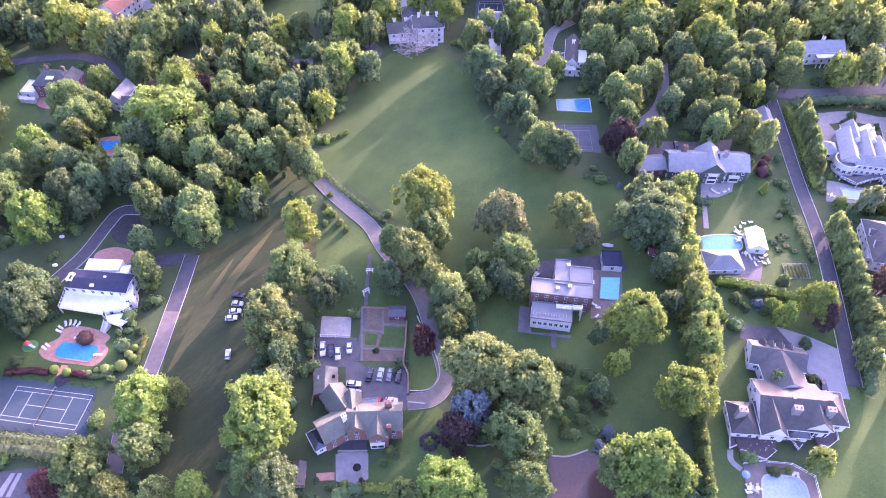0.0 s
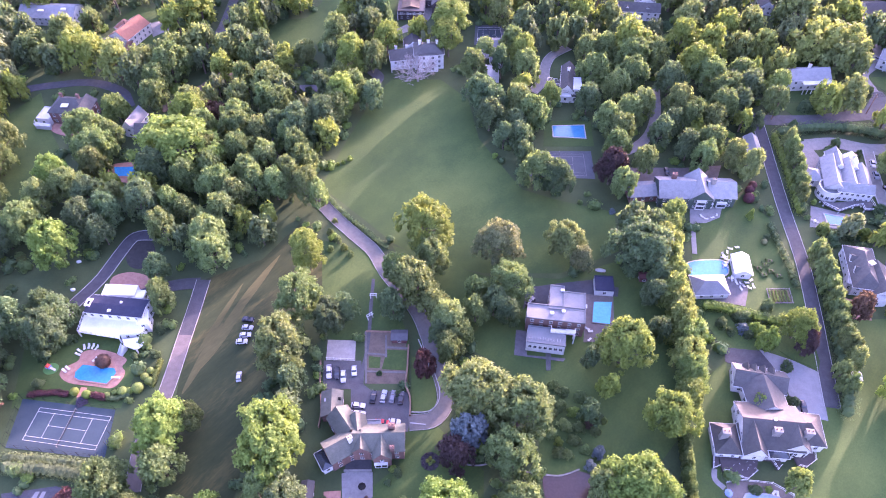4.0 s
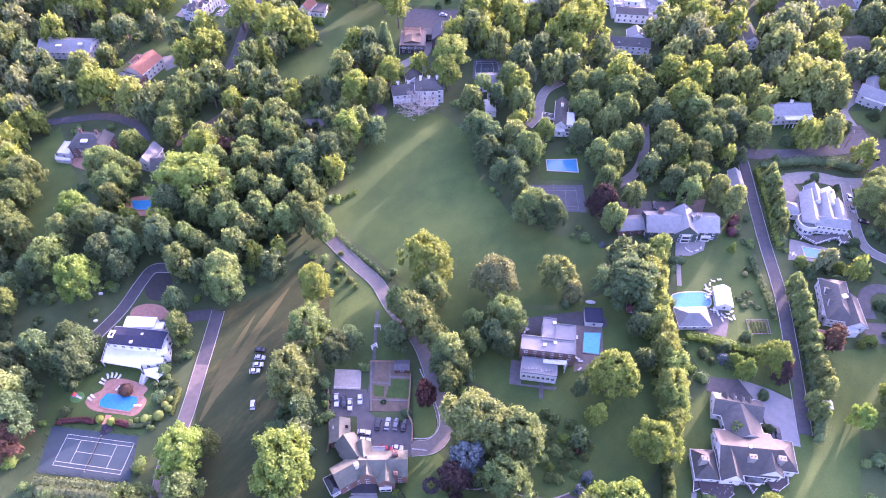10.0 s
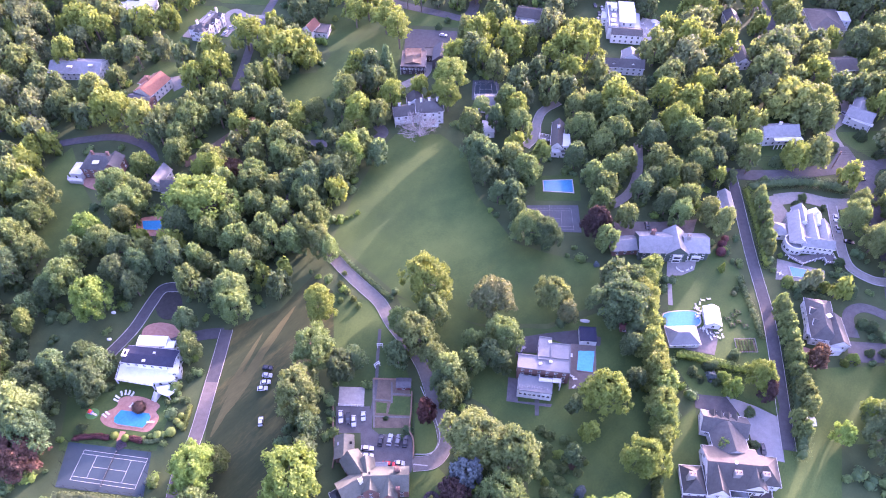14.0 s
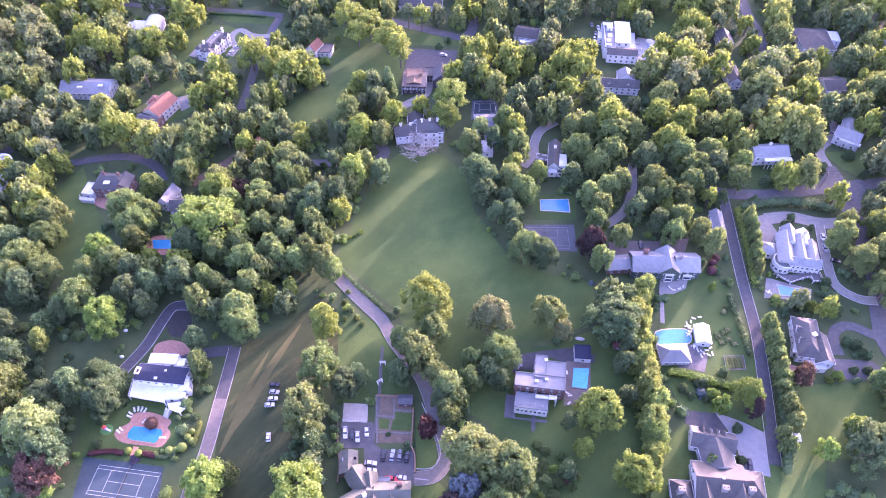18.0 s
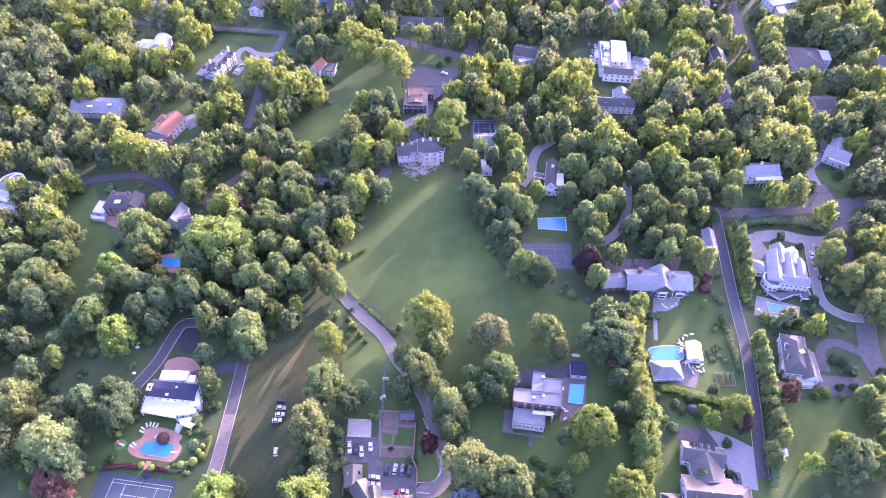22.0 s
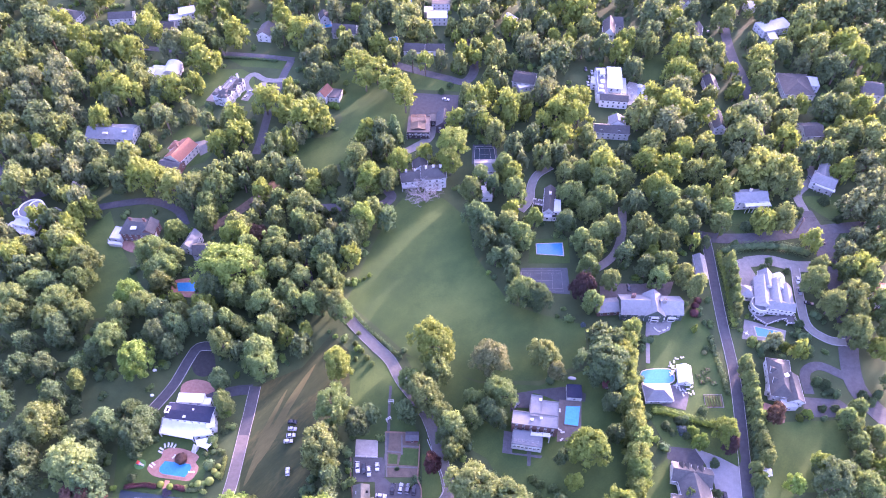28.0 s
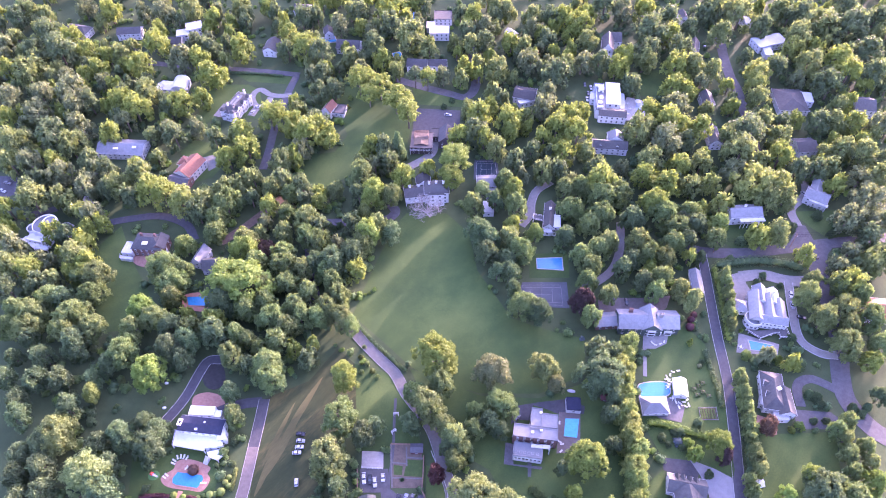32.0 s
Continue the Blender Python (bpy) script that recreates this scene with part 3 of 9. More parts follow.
def stair(h, x, y, turn, width, count, z):
    """A straight stair that climbs along its own y to the height z, with solid side walls."""
    m = pose(x, y, 0, 0, 0, turn)
    rise = z / count
    for k in range(count):
        part("step", boxes((-width / 2, k * 0.32, -0.1, width / 2, (k + 1) * 0.32, (k + 1) * rise)), "white", h, "", m)
    for s in (-1, 1):
        bm = bmesh.new()
        l = count * 0.32
        q = [(s * (width / 2 + u), v, w) for u in (0.01, 0.2) for v, w in ((0, -0.1), (l, -0.1), (l, z + 0.9), (0, 0.9))]
        v = [bm.verts.new(p) for p in q]
        for f in ((0, 1, 2, 3), (7, 6, 5, 4), (0, 4, 5, 1), (1, 5, 6, 2), (2, 6, 7, 3), (3, 7, 4, 0)):
            bm.faces.new([v[i] for i in f])
        bmesh.ops.recalc_face_normals(bm, faces=bm.faces)
        part("stair_wall", bm, "white", h, "", m)


def portico(h, x, y, turn, width, depth, high, count=6):
    """A tall porch: columns under a flat entablature."""
    m = pose(x, y, 0, 0, 0, turn)
    part("porch_roof", boxes((-width / 2, -depth, high, width / 2, 0, high + 0.5)), "white", h, "", m)
    for k in range(count):
        bm = bmesh.new()
        bmesh.ops.create_cone(bm, cap_ends=True, segments=10, radius1=0.24, radius2=0.2, depth=high, matrix=Matrix.Translation(((k + 0.5) / count * width - width / 2, -depth + 0.35, high / 2)))
        part("column", bm, "white", h, "", m)


def roof_box(h, x, y, z, l, d, high, turn, name, mat, label=""):
    """A low box on a roof: a skylight, a dormer cheek or a plant housing."""
    part(name, boxes((-l / 2, -d / 2, 0, l / 2, d / 2, high)), mat, h, label, pose(x, y, z, 0, 0, turn))


def chimney(h, x, y, z0, z1, turn, mat, l=1.3, d=0.9):
    """A chimney stack with a projecting cap and clay pots."""
    m = pose(x, y, 0, 0, 0, turn)
    c = part("chimney", boxes((-l / 2, -d / 2, z0, l / 2, d / 2, z1), (-l / 2 - 0.12, -d / 2 - 0.12, z1, l / 2 + 0.12, d / 2 + 0.12, z1 + 0.22)), mat, h, "masonry chimney stack", m)
    for k in (-0.28, 0.28):
        bm = bmesh.new()
        bmesh.ops.create_cone(bm, cap_ends=True, segments=10, radius1=0.22, radius2=0.17, depth=0.7, matrix=Matrix.Translation((k * l, 0, z1 + 0.57)))
        part("chimney_pot", bm, "terracotta", c, "red clay chimney pot")


def bare_tree(x, y, r, h):
    """A wide, almost leafless tree: limbs that fork three times."""
    t = thing("bare_tree", pose(x, y, 0), LABELS["twig"], "tree")
    rnd = random.Random(3)
    bm = bmesh.new()

    def limb(a, b, r0, r1, n=5):
        d = (b - a).normalized()
        u = d.orthogonal().normalized()
        w = d.cross(u)
        rings = [[bm.verts.new(p + (u * math.cos(k * math.tau / n) + w * math.sin(k * math.tau / n)) * q) for k in range(n)] for p, q in ((a, r0), (b, r1))]
        for k in range(n):
            bm.faces.new((rings[0][k], rings[0][(k + 1) % n], rings[1][(k + 1) % n], rings[1][k]))

    def grow(a, way, length, width, level):
        b = a + way * length
        limb(a, b, width, width * 0.6)
        if level == 0:
            return
        for k in range(4 if level > 2 else 3):
            out = Vector((rnd.uniform(-1, 1), rnd.uniform(-1, 1), rnd.uniform(-0.15, 0.55))).normalized()
            grow(b, (way * 0.75 + out * 0.8).normalized(), length * rnd.uniform(0.6, 0.8), width * 0.6, level - 1)
    limb(Vector((0, 0, -0.2)), Vector((0, 0, h * 0.22)), 0.55, 0.42, 8)
    part("trunk", bm, "pale_bark", t)
    bm = bmesh.new()
    for k in range(8):
        a = math.tau * k / 8
        grow(Vector((0, 0, h * 0.22)), Vector((math.cos(a) * 0.9, math.sin(a) * 0.9, 0.45)).normalized(), r * 0.36, 0.26, 4)
    part("crown", bm, "pale_bark", t, "pale grey forking crown")


def play_set(x, y, turn):
    t = thing("play_set", pose(x, y, 0.05, 0, 0, turn), "low colourful plastic play set with a white slide", "play set")
    for px in (-0.6, 0.6):
        for py in (-0.6, 0.6):
            part("post", boxes((px - 0.07, py - 0.07, 0, px + 0.07, py + 0.07, 1.5)), "cloth_blue", t)
    part("platform", boxes((-0.6, -0.6, 0.7, 0.6, 0.6, 0.78)), "cloth_blue", t, "blue plastic platform")
    bm = bmesh.new()
    bmesh.ops.create_cone(bm, cap_ends=True, segments=4, radius1=1.05, radius2=0.05, depth=0.5, matrix=Matrix.Translation((0, 0, 1.75)) @ Matrix.Rotation(radians(45), 4, "Z"))
    part("roof", bm, "plastic_red", t, "red plastic roof")
    part("slide", boxes((-0.3, 0, -0.05, 0.3, 2.0, 0.05), (-0.36, 0, -0.05, -0.31, 2.0, 0.2), (0.31, 0, -0.05, 0.36, 2.0, 0.2)), "cloth_white", t, "white plastic slide", pose(0, 0.62, 0.75, -20))
    part("panel", boxes((-0.62, -0.66, 0.1, 0.62, -0.61, 1.1)), "cloth_blue", t, "blue plastic side panel")


def house(name, label, category="house"):
    return thing(name, pose(0, 0, 0), label, category)


# ---- small made things ----
def car(x, y, turn, paint, label, long=4.6):
    t = thing("car", pose(x, y, 0.13, 0, 0, turn), label, "car", "parked cars")
    key = ("car", paint, long)
    if key not in SHARED:
        a = long / 2
        bm = bmesh.new()
        rings = [(-a, 0.35, 0.62, 0.74), (-a + 0.12, 0.28, 0.86, 0.86), (-a * 0.45, 0.26, 0.95, 0.90), (a * 0.30, 0.26, 0.95, 0.90), (a - 0.25, 0.28, 0.84, 0.84), (a, 0.35, 0.62, 0.70)]
        rows = []
        for px, lo, hi, w in rings:
            rows.append([bm.verts.new((px, s * w * k, z)) for s, k, z in ((-1, 1, lo), (-1, 1.0, (lo + hi) / 2), (-1, 0.93, hi), (1, 0.93, hi), (1, 1.0, (lo + hi) / 2), (1, 1, lo))])
        for p, q in zip(rows, rows[1:]):
            for i in range(6):
                bm.faces.new((p[i], q[i], q[(i + 1) % 6], p[(i + 1) % 6]))
        bm.faces.new(rows[0][::-1])
        bm.faces.new(rows[-1])
        cab = bmesh.new()
        lo = [cab.verts.new(p) for p in ((-a * 0.80, -0.82, 0.92), (a * 0.36, -0.82, 0.92), (a * 0.36, 0.82, 0.92), (-a * 0.80, 0.82, 0.92))]
        hi = [cab.verts.new(p) for p in ((-a * 0.58, -0.64, 1.40), (a * 0.10, -0.64, 1.40), (a * 0.10, 0.64, 1.40), (-a * 0.58, 0.64, 1.40))]
        for i in range(4):
            cab.faces.new((lo[i], lo[(i + 1) % 4], hi[(i + 1) % 4], hi[i]))
        top = boxes((-a * 0.60, -0.66, 1.395, a * 0.12, 0.66, 1.46))
        wheel = bmesh.new()
        bmesh.ops.create_cone(wheel, cap_ends=True, segments=14, radius1=0.33, radius2=0.33, depth=0.22, matrix=Matrix.Rotation(radians(90), 4, "X"))
        lamp = boxes((-0.03, -0.2, -0.08, 0.03, 0.2, 0.08))
        out = []
        for b, mt in ((bm, paint), (cab, "glass"), (top, paint), (wheel, "rubber"), (lamp, "line")):
            bmesh.ops.recalc_face_normals(b, faces=b.faces)
            me = bpy.data.meshes.new("car_piece")
            b.to_mesh(me)
            b.free()
            me.materials.append(M[mt])
            out.append(me)
        SHARED[key] = out
    body, cab, top, wheel, lamp = SHARED[key]
    a = long / 2
    o = put("body", body, None, t)
    put("cabin_glass", cab, None, o, "dark car glass")
    put("roof_panel", top, None, o)
    for px in (-a * 0.62, a * 0.62):
        for s in (-1, 1):
            put("wheel", wheel, None, t, "", pose(px, s * 0.78, 0.33))
    for s in (-1, 1):
        put("headlight", lamp, None, t, "", pose(a - 0.04, s * 0.5, 0.66))
    return t


def lounger(x, y, turn, z=0.12):
    t = thing("sun_lounger", pose(x, y, z, 0, 0, turn), "white sun lounger on the pool terrace", "lounger", "sun loungers")
    if "lounger" not in SHARED:
        seat = boxes((-0.35, -0.9, 0.28, 0.35, 0.45, 0.38))
        back = boxes((-0.35, 0.0, 0.0, 0.35, 0.75, 0.1))
        leg = boxes((-0.04, -0.04, 0, 0.04, 0.04, 0.28))
        out = []
        for b in (seat, back, leg):
            me = bpy.data.meshes.new("lounger_piece")
            b.to_mesh(me)
            b.free()
            me.materials.append(M["cloth_white"])
            out.append(me)
        SHARED["lounger"] = out
    s, b, l = SHARED["lounger"]
    put("seat", s, None, t)
    put("backrest", b, None, t, "", pose(0, 0.45, 0.28, 40))
    for px in (-0.3, 0.3):
        for py in (-0.8, 0.4):
            put("leg", l, None, t, "", pose(px, py, 0))
    return t


def pool(outline, mat, label, coping="kerb", smooth=False):
    """A pool: water a hand below a raised coping."""
    pts = rounded(outline) if smooth else outline
    t = thing("swimming_pool", pose(0, 0, 0), label, "pool")
    part("water", slab(pts, -0.3, 0.27), mat, t, "clear blue pool water")
    loop = pts + [pts[0]]
    bm = bmesh.new()
    area = sum(a[0] * b[1] - b[0] * a[1] for a, b in zip(pts, pts[1:] + pts[:1]))
    s = 1 if area > 0 else -1
    n = len(pts)
    rows = []
    for i in range(n):
        a, b, c = Vector(pts[i - 1]), Vector(pts[i]), Vector(pts[(i + 1) % n])
        d1, d2 = (b - a).normalized(), (c - b).normalized()
        nn = (Vector((d1.y, -d1.x)) + Vector((d2.y, -d2.x))) * s
        nn = nn.normalized() * 0.45 / max(0.5, nn.length / 2)
        o = b + nn
        rows.append([bm.verts.new((q.x, q.y, z)) for q, z in ((b, 0.1), (b, 0.34), (o, 0.34), (o, 0.0))])
    for i in range(n):
        p, q = rows[i], rows[(i + 1) % n]
        for k in range(3):
            bm.faces.new((p[k], q[k], q[k + 1], p[k + 1]))
    bmesh.ops.recalc_face_normals(bm, faces=bm.faces)
    part("coping", bm, coping, t, "stone coping round the water")
    return t



# ---- woods and undergrowth that nobody could count ----


def far_tree(x, y, r, h, mat, low=0.2):
    """One tree of the far woods, which are joined into one object."""
    r, h = r * 1.04, h * 1.05
    if mat in ("oak", "dark"):    # neighbours differ in tone
        k = int(abs(x * 7.3 + y * 3.1)) % 10
        mat = ("olive", "oak", "oak", "light", "dark", "dark", "oak", "light", "dark", "olive")[k]
    WOODS.append((x, y, r, h, mat, low))
    SPOTS_TAKEN.append((x, y, r))


def joined(name, pieces, mats, label, category):
    """One object of kind stuff from (vertices, faces, material key) pieces."""
    verts, faces, slots, base = [], [], [], 0
    for v, f, key in pieces:
        verts.append(v)
        faces += [[int(i) + base for i in q] for q in f]
        slots += [mats.index(key)] * len(f)
        base += len(v)
    me = bpy.data.meshes.new(name)
    me.from_pydata(np.concatenate(verts).tolist(), [], faces)
    for key in mats:
        me.materials.append(M[key])
    me.polygons.foreach_set("material_index", slots)
    return tagged(new(name, me), label, category, "", "stuff")


def scatter_woods(count):
    """The woods go on beyond the gardens."""
    rnd = random.Random(11)
    for i in range(count):
        y = rnd.uniform(455, 640)
        x = rnd.uniform(-1, 1) * (40 + y * 0.78)
        if any(abs(x - a) < c + 6 and abs(y - b) < c + 6 for a, b, c in OPEN_SPOTS) or any((x - q.x) ** 2 + (y - q.y) ** 2 < 81 for line, _ in OPEN_LINES for q in line):
            continue
        if any((x - w[0]) ** 2 + (y - w[1]) ** 2 < 40 for w in WOODS):
            continue
        r = rnd.uniform(4.0, 7.5)
        far_tree(x, y, r, 8 + 1.3 * r, rnd.choice(("oak", "oak", "dark", "light")))


def infill_woods(count):
    """Smaller trees that close the canopy between the large ones, off the lawns, roads and houses."""
    rnd = np.random.default_rng(21)
    py = rnd.uniform(90, 470, count * 8)
    px = rnd.uniform(-1, 1, count * 8) * (85 + py * 0.60)
    keep = np.ones(len(px), bool)
    for poly in OPEN_AREAS:
        grown = np.zeros(len(px), bool)
        for dx, dy in ((0, 0), (4, 0), (-4, 0), (0, 4), (0, -5)):
            grown |= inside(px + dx, py + dy, [(p[0], p[1]) for p in poly])
        keep &= ~grown
    for line, half in OPEN_LINES:
        for q in line:
            keep &= (px - q.x) ** 2 + (py - q.y) ** 2 > (half + 5.5) ** 2
    for x, y, r in OPEN_SPOTS:
        keep &= ((px - x) ** 2 + (py - y) ** 2 > (r + 5) ** 2) & ~((np.abs(px - x) < r + 3) & (py < y) & (py > y - r - 9))
    for x, y, r in SPOTS_TAKEN:
        keep &= (px - x) ** 2 + (py - y) ** 2 > (r * 0.8 + 1.8) ** 2
    keep &= ~((px > -200) & (px < -122) & (py > 122) & (py < 186))    # an open, shady wood behind the white house
    taken = []
    for x, y in zip(px[keep], py[keep]):
        if len(taken) >= count:
            break
        if all((x - a) ** 2 + (y - b) ** 2 > 58 for a, b in taken):
            taken.append((x, y))
            r = float(rnd.uniform(3.6, 6.0))
            far_tree(float(x), float(y), r, 5.5 + 1.4 * r, ("oak", "dark", "oak", "dark", "light")[int(rnd.integers(5))])


def far_woods():
    shapes = {(size, k): crown(900 + k, 0.70 / r, count, lobes, "broad") for size, r, count, lobes in (("s", 3.2, 400, 13), ("m", 5.6, 860, 26), ("l", 8.6, 1500, 42)) for k in range(3)}
    flatter = {k: (np.concatenate([v for v, f in p]), p) for k, p in shapes.items()}
    pieces = []
    for i, (x, y, r, h, mat, low) in enumerate(WOODS):
        size = "s" if r < 4.2 else "m" if r < 7.0 else "l"
        c, s = math.cos(i * 1.7), math.sin(i * 1.7)
        turn = np.array([[c, s, 0], [-s, c, 0], [0, 0, 1]]) * np.array([r, r, h * (1.02 - low)])
        for v, f in shapes[(size, i % 3)]:
            pieces.append((v @ turn + np.array([x, y, h * low]), f, mat))
        w = h * 0.022
        tv = np.array([(x + dx * w, y + dy * w, z) for z in (-0.3, h * (low + 0.3)) for dx, dy in ((-1, -1), (1, -1), (1, 1), (-1, 1))])
        pieces.append((tv, [(0, 1, 5, 4), (1, 2, 6, 5), (2, 3, 7, 6), (3, 0, 4, 7)], "bark"))
    joined("far_woods", pieces, sorted({p[2] for p in pieces}), "distant broadleaf woods with many mixed green crowns", "woods")


def inside(px, py, poly):
    hit = np.zeros(len(px), bool)
    for (x0, y0), (x1, y1) in zip(poly, poly[1:] + poly[:1]):
        cross = (y0 > py) != (y1 > py)
        hit ^= cross & (px < (x1 - x0) * (py - y0) / ((y1 - y0) or 1e-9) + x0)
    return hit


def undergrowth(count):
    """Low bushes and saplings between the trees, wherever no lawn, road or house lies."""
    rnd = np.random.default_rng(5)
    py = 60 + 470 * rnd.uniform(0, 1, count * 3) ** 0.9
    px = rnd.uniform(-1, 1, count * 3) * (110 + py * 0.55)
    keep = np.ones(len(px), bool)
    for poly in OPEN_AREAS:
        keep &= ~inside(px, py, [(p[0], p[1]) for p in poly])
    for line, half in OPEN_LINES:
        for q in line:
            keep &= (px - q.x) ** 2 + (py - q.y) ** 2 > (half + 3.6) ** 2
    for x, y, r in OPEN_SPOTS:
        keep &= (px - x) ** 2 + (py - y) ** 2 > (r + 2.5) ** 2
    pieces = []
    for x, y in list(zip(px[keep], py[keep]))[:count]:
        r = rnd.uniform(1.2, 3.4)
        h = r * rnd.uniform(0.7, 1.5)
        mat = ("dark", "oak", "dark", "oak", "light")[int(rnd.integers(5))]
        for k in range(2):
            c = np.array([x + rnd.uniform(-0.6, 0.6) * r, y + rnd.uniform(-0.6, 0.6) * r, h * 0.35])
            d = rnd.normal(size=(38, 3))
            d[:, 2] = np.abs(d[:, 2])
            d /= np.linalg.norm(d, axis=1)[:, None]
            v, f = quads(c + d * np.array([r, r, h]) * 0.72, d + rnd.normal(scale=0.4, size=d.shape), rnd.uniform(0.22, 0.50, 38), rnd)
            pieces.append((v, f, mat))
            v, f = ball(rnd, np.zeros(3), 1.0)
            pieces.append((c + v * np.array([r * 0.62, r * 0.62, h * 0.6]), f, mat))
    joined("undergrowth", pieces, ["dark", "oak", "light"], "dense mixed bushes and saplings under the trees", "undergrowth")


# ---- garden and street furniture ----
def railing(parent, points, z, mat="white", high=1.0, gap=2.0, name="railing"):
    """Posts with a top rail and a middle rail, part of what it stands on."""
    for a, b in zip(points, points[1:]):
        a, b = Vector(a), Vector(b)
        n = max(1, round((b - a).length / gap))
        turn = math.degrees(math.atan2(b.y - a.y, b.x - a.x))
        key = ("post", mat, high)
        if key not in SHARED:
            me = bpy.data.meshes.new("post")
            bm = boxes((-0.09, -0.09, 0, 0.09, 0.09, high), (-0.13, -0.13, high, 0.13, 0.13, high + 0.1))
            bm.to_mesh(me)
            bm.free()
            me.materials.append(M[mat])
            SHARED[key] = me
        for i in range(n):
            q = a.lerp(b, i / n)
            put("post", SHARED[key], None, parent, "", pose(q.x, q.y, z, 0, 0, turn))
        l = (b - a).length
        part("rail", boxes((0.1, -0.06, high * 0.9, l - 0.1, 0.06, high), (0.1, -0.04, high * 0.25, l - 0.1, 0.04, high * 0.33)), mat, parent, "", pose(a.x, a.y, z, 0, 0, turn))


def deck(points, z, mat, label, rail=(), rail_mat="white"):
    t = thing("deck", pose(0, 0, 0), label, "deck")
    part("platform", slab(points, -0.2, z), mat, t)
    if rail:
        railing(t, [points[i] for i in rail], z, rail_mat)
    return t


def tennis_court(fl, fr, nr, nl, z=0.12, mat="court_blue", paint="line"):
    """Court markings laid out between the four outer corners, with the net across the middle."""
    fl, fr, nr, nl = (Vector(p) for p in (fl, fr, nr, nl))

    def at(u, v):
        return (fl.lerp(fr, u)).lerp(nl.lerp(nr, u), v)
    t = thing("court_markings", pose(0, 0, 0), "white tennis court lines with a dark net", "tennis court")
    part("inner_court", slab([tuple(at(u, v)) for u, v in ((0, 0), (1, 0), (1, 1), (0, 1))], 0, z), mat, t, "blue-grey playing surface")
    s, sv = 1.37 / 10.97, 5.49 / 23.77
    for (u0, v0), (u1, v1) in (((0, 0), (1, 0)), ((0, 1), (1, 1)), ((0, 0), (0, 1)), ((1, 0), (1, 1)), ((0, s), (1, s)), ((0, 1 - s), (1, 1 - s)),
                               ((sv, s), (sv, 1 - s)), ((1 - sv, s), (1 - sv, 1 - s)), ((sv, 0.5), (1 - sv, 0.5))):
        a, b = at(u0, v0), at(u1, v1)
        part("line", boxes((0, -0.06, 0, (b - a).length, 0.06, 0.006)), paint, t, "", pose(a.x, a.y, z, 0, 0, math.degrees(math.atan2(b.y - a.y, b.x - a.x))))
    a, b = at(0.5, -0.08), at(0.5, 1.08)
    m = pose(a.x, a.y, z, 0, 0, math.degrees(math.atan2(b.y - a.y, b.x - a.x)))
    l = (b - a).length
    net = part("net", boxes(*[(0, -0.012, 0.08 + 0.15 * k, l, 0.012, 0.105 + 0.15 * k) for k in range(6)], *[(l * k / 40, -0.01, 0.05, l * k / 40 + 0.02, 0.01, 0.95) for k in range(41)]), "rubber", t, "dark tennis net", m)
    part("net_band", boxes((0, -0.035, 0.951, l, 0.035, 1.02)), "dark_wall", net)
    for x in (0, l):
        part("net_post", boxes((x - 0.06, -0.06, 0, x + 0.06, 0.06, 1.1)), "dark_wall", t, "", m)
    return t


def arch(x, y, turn):
    t = thing("garden_arch", pose(x, y, 0, 0, 0, turn), "white wooden garden arch over the path", "garden arch", "garden arches")
    for s in (-1, 1):
        part("post", boxes((s * 1.0 - 0.08, -0.4, 0, s * 1.0 + 0.08, -0.25, 2.3), (s * 1.0 - 0.08, 0.25, 0, s * 1.0 + 0.08, 0.4, 2.3)), "white", t)
    part("top", boxes((-1.3, -0.45, 2.3, 1.3, -0.25, 2.5), (-1.3, 0.25, 2.3, 1.3, 0.45, 2.5), (-1.0, -0.25, 2.35, -0.85, 0.25, 2.45), (0.85, -0.25, 2.35, 1.0, 0.25, 2.45), (-0.08, -0.25, 2.35, 0.08, 0.25, 2.45)), "white", t)


def table_set(x, y, turn, z=0.12):
    t = thing("garden_table", pose(x, y, z, 0, 0, turn), "white round garden table", "table", "garden tables")
    bm = bmesh.new()
    bmesh.ops.create_cone(bm, cap_ends=True, segments=16, radius1=0.65, radius2=0.65, depth=0.06, matrix=Matrix.Translation((0, 0, 0.73)))
    part("tabletop", bm, "white", t)
    part("leg", boxes((-0.06, -0.06, 0, 0.06, 0.06, 0.70), (-0.3, -0.3, 0, 0.3, 0.3, 0.04)), "white", t)
    for k in range(4):
        c = thing("garden_chair", pose(x, y, z, 0, 0, turn + k * 90 + 45) @ pose(0, 1.1, 0), "white garden chair by the table", "chair", "garden chairs")
        part("seat", boxes((-0.25, -0.25, 0.42, 0.25, 0.25, 0.48)), "white", c)
        part("backrest", boxes((-0.25, 0.21, 0.481, 0.25, 0.26, 0.95)), "white", c)
        for px in (-0.2, 0.2):
            for py in (-0.2, 0.2):
                part("leg", boxes((px - 0.03, py - 0.03, 0, px + 0.03, py + 0.03, 0.42)), "white", c)


def umbrella(x, y, mat="cloth_white", label="white garden parasol, open", r=1.5):
    t = thing("parasol", pose(x, y, 0.1), label, "parasol")
    part("pole", boxes((-0.04, -0.04, 0, 0.04, 0.04, 2.4)), "line", t)
    bm = bmesh.new()
    bmesh.ops.create_cone(bm, cap_ends=True, segments=8, radius1=r, radius2=0.05, depth=0.7, matrix=Matrix.Translation((0, 0, 2.6)))
    part("canopy", bm, mat, t)


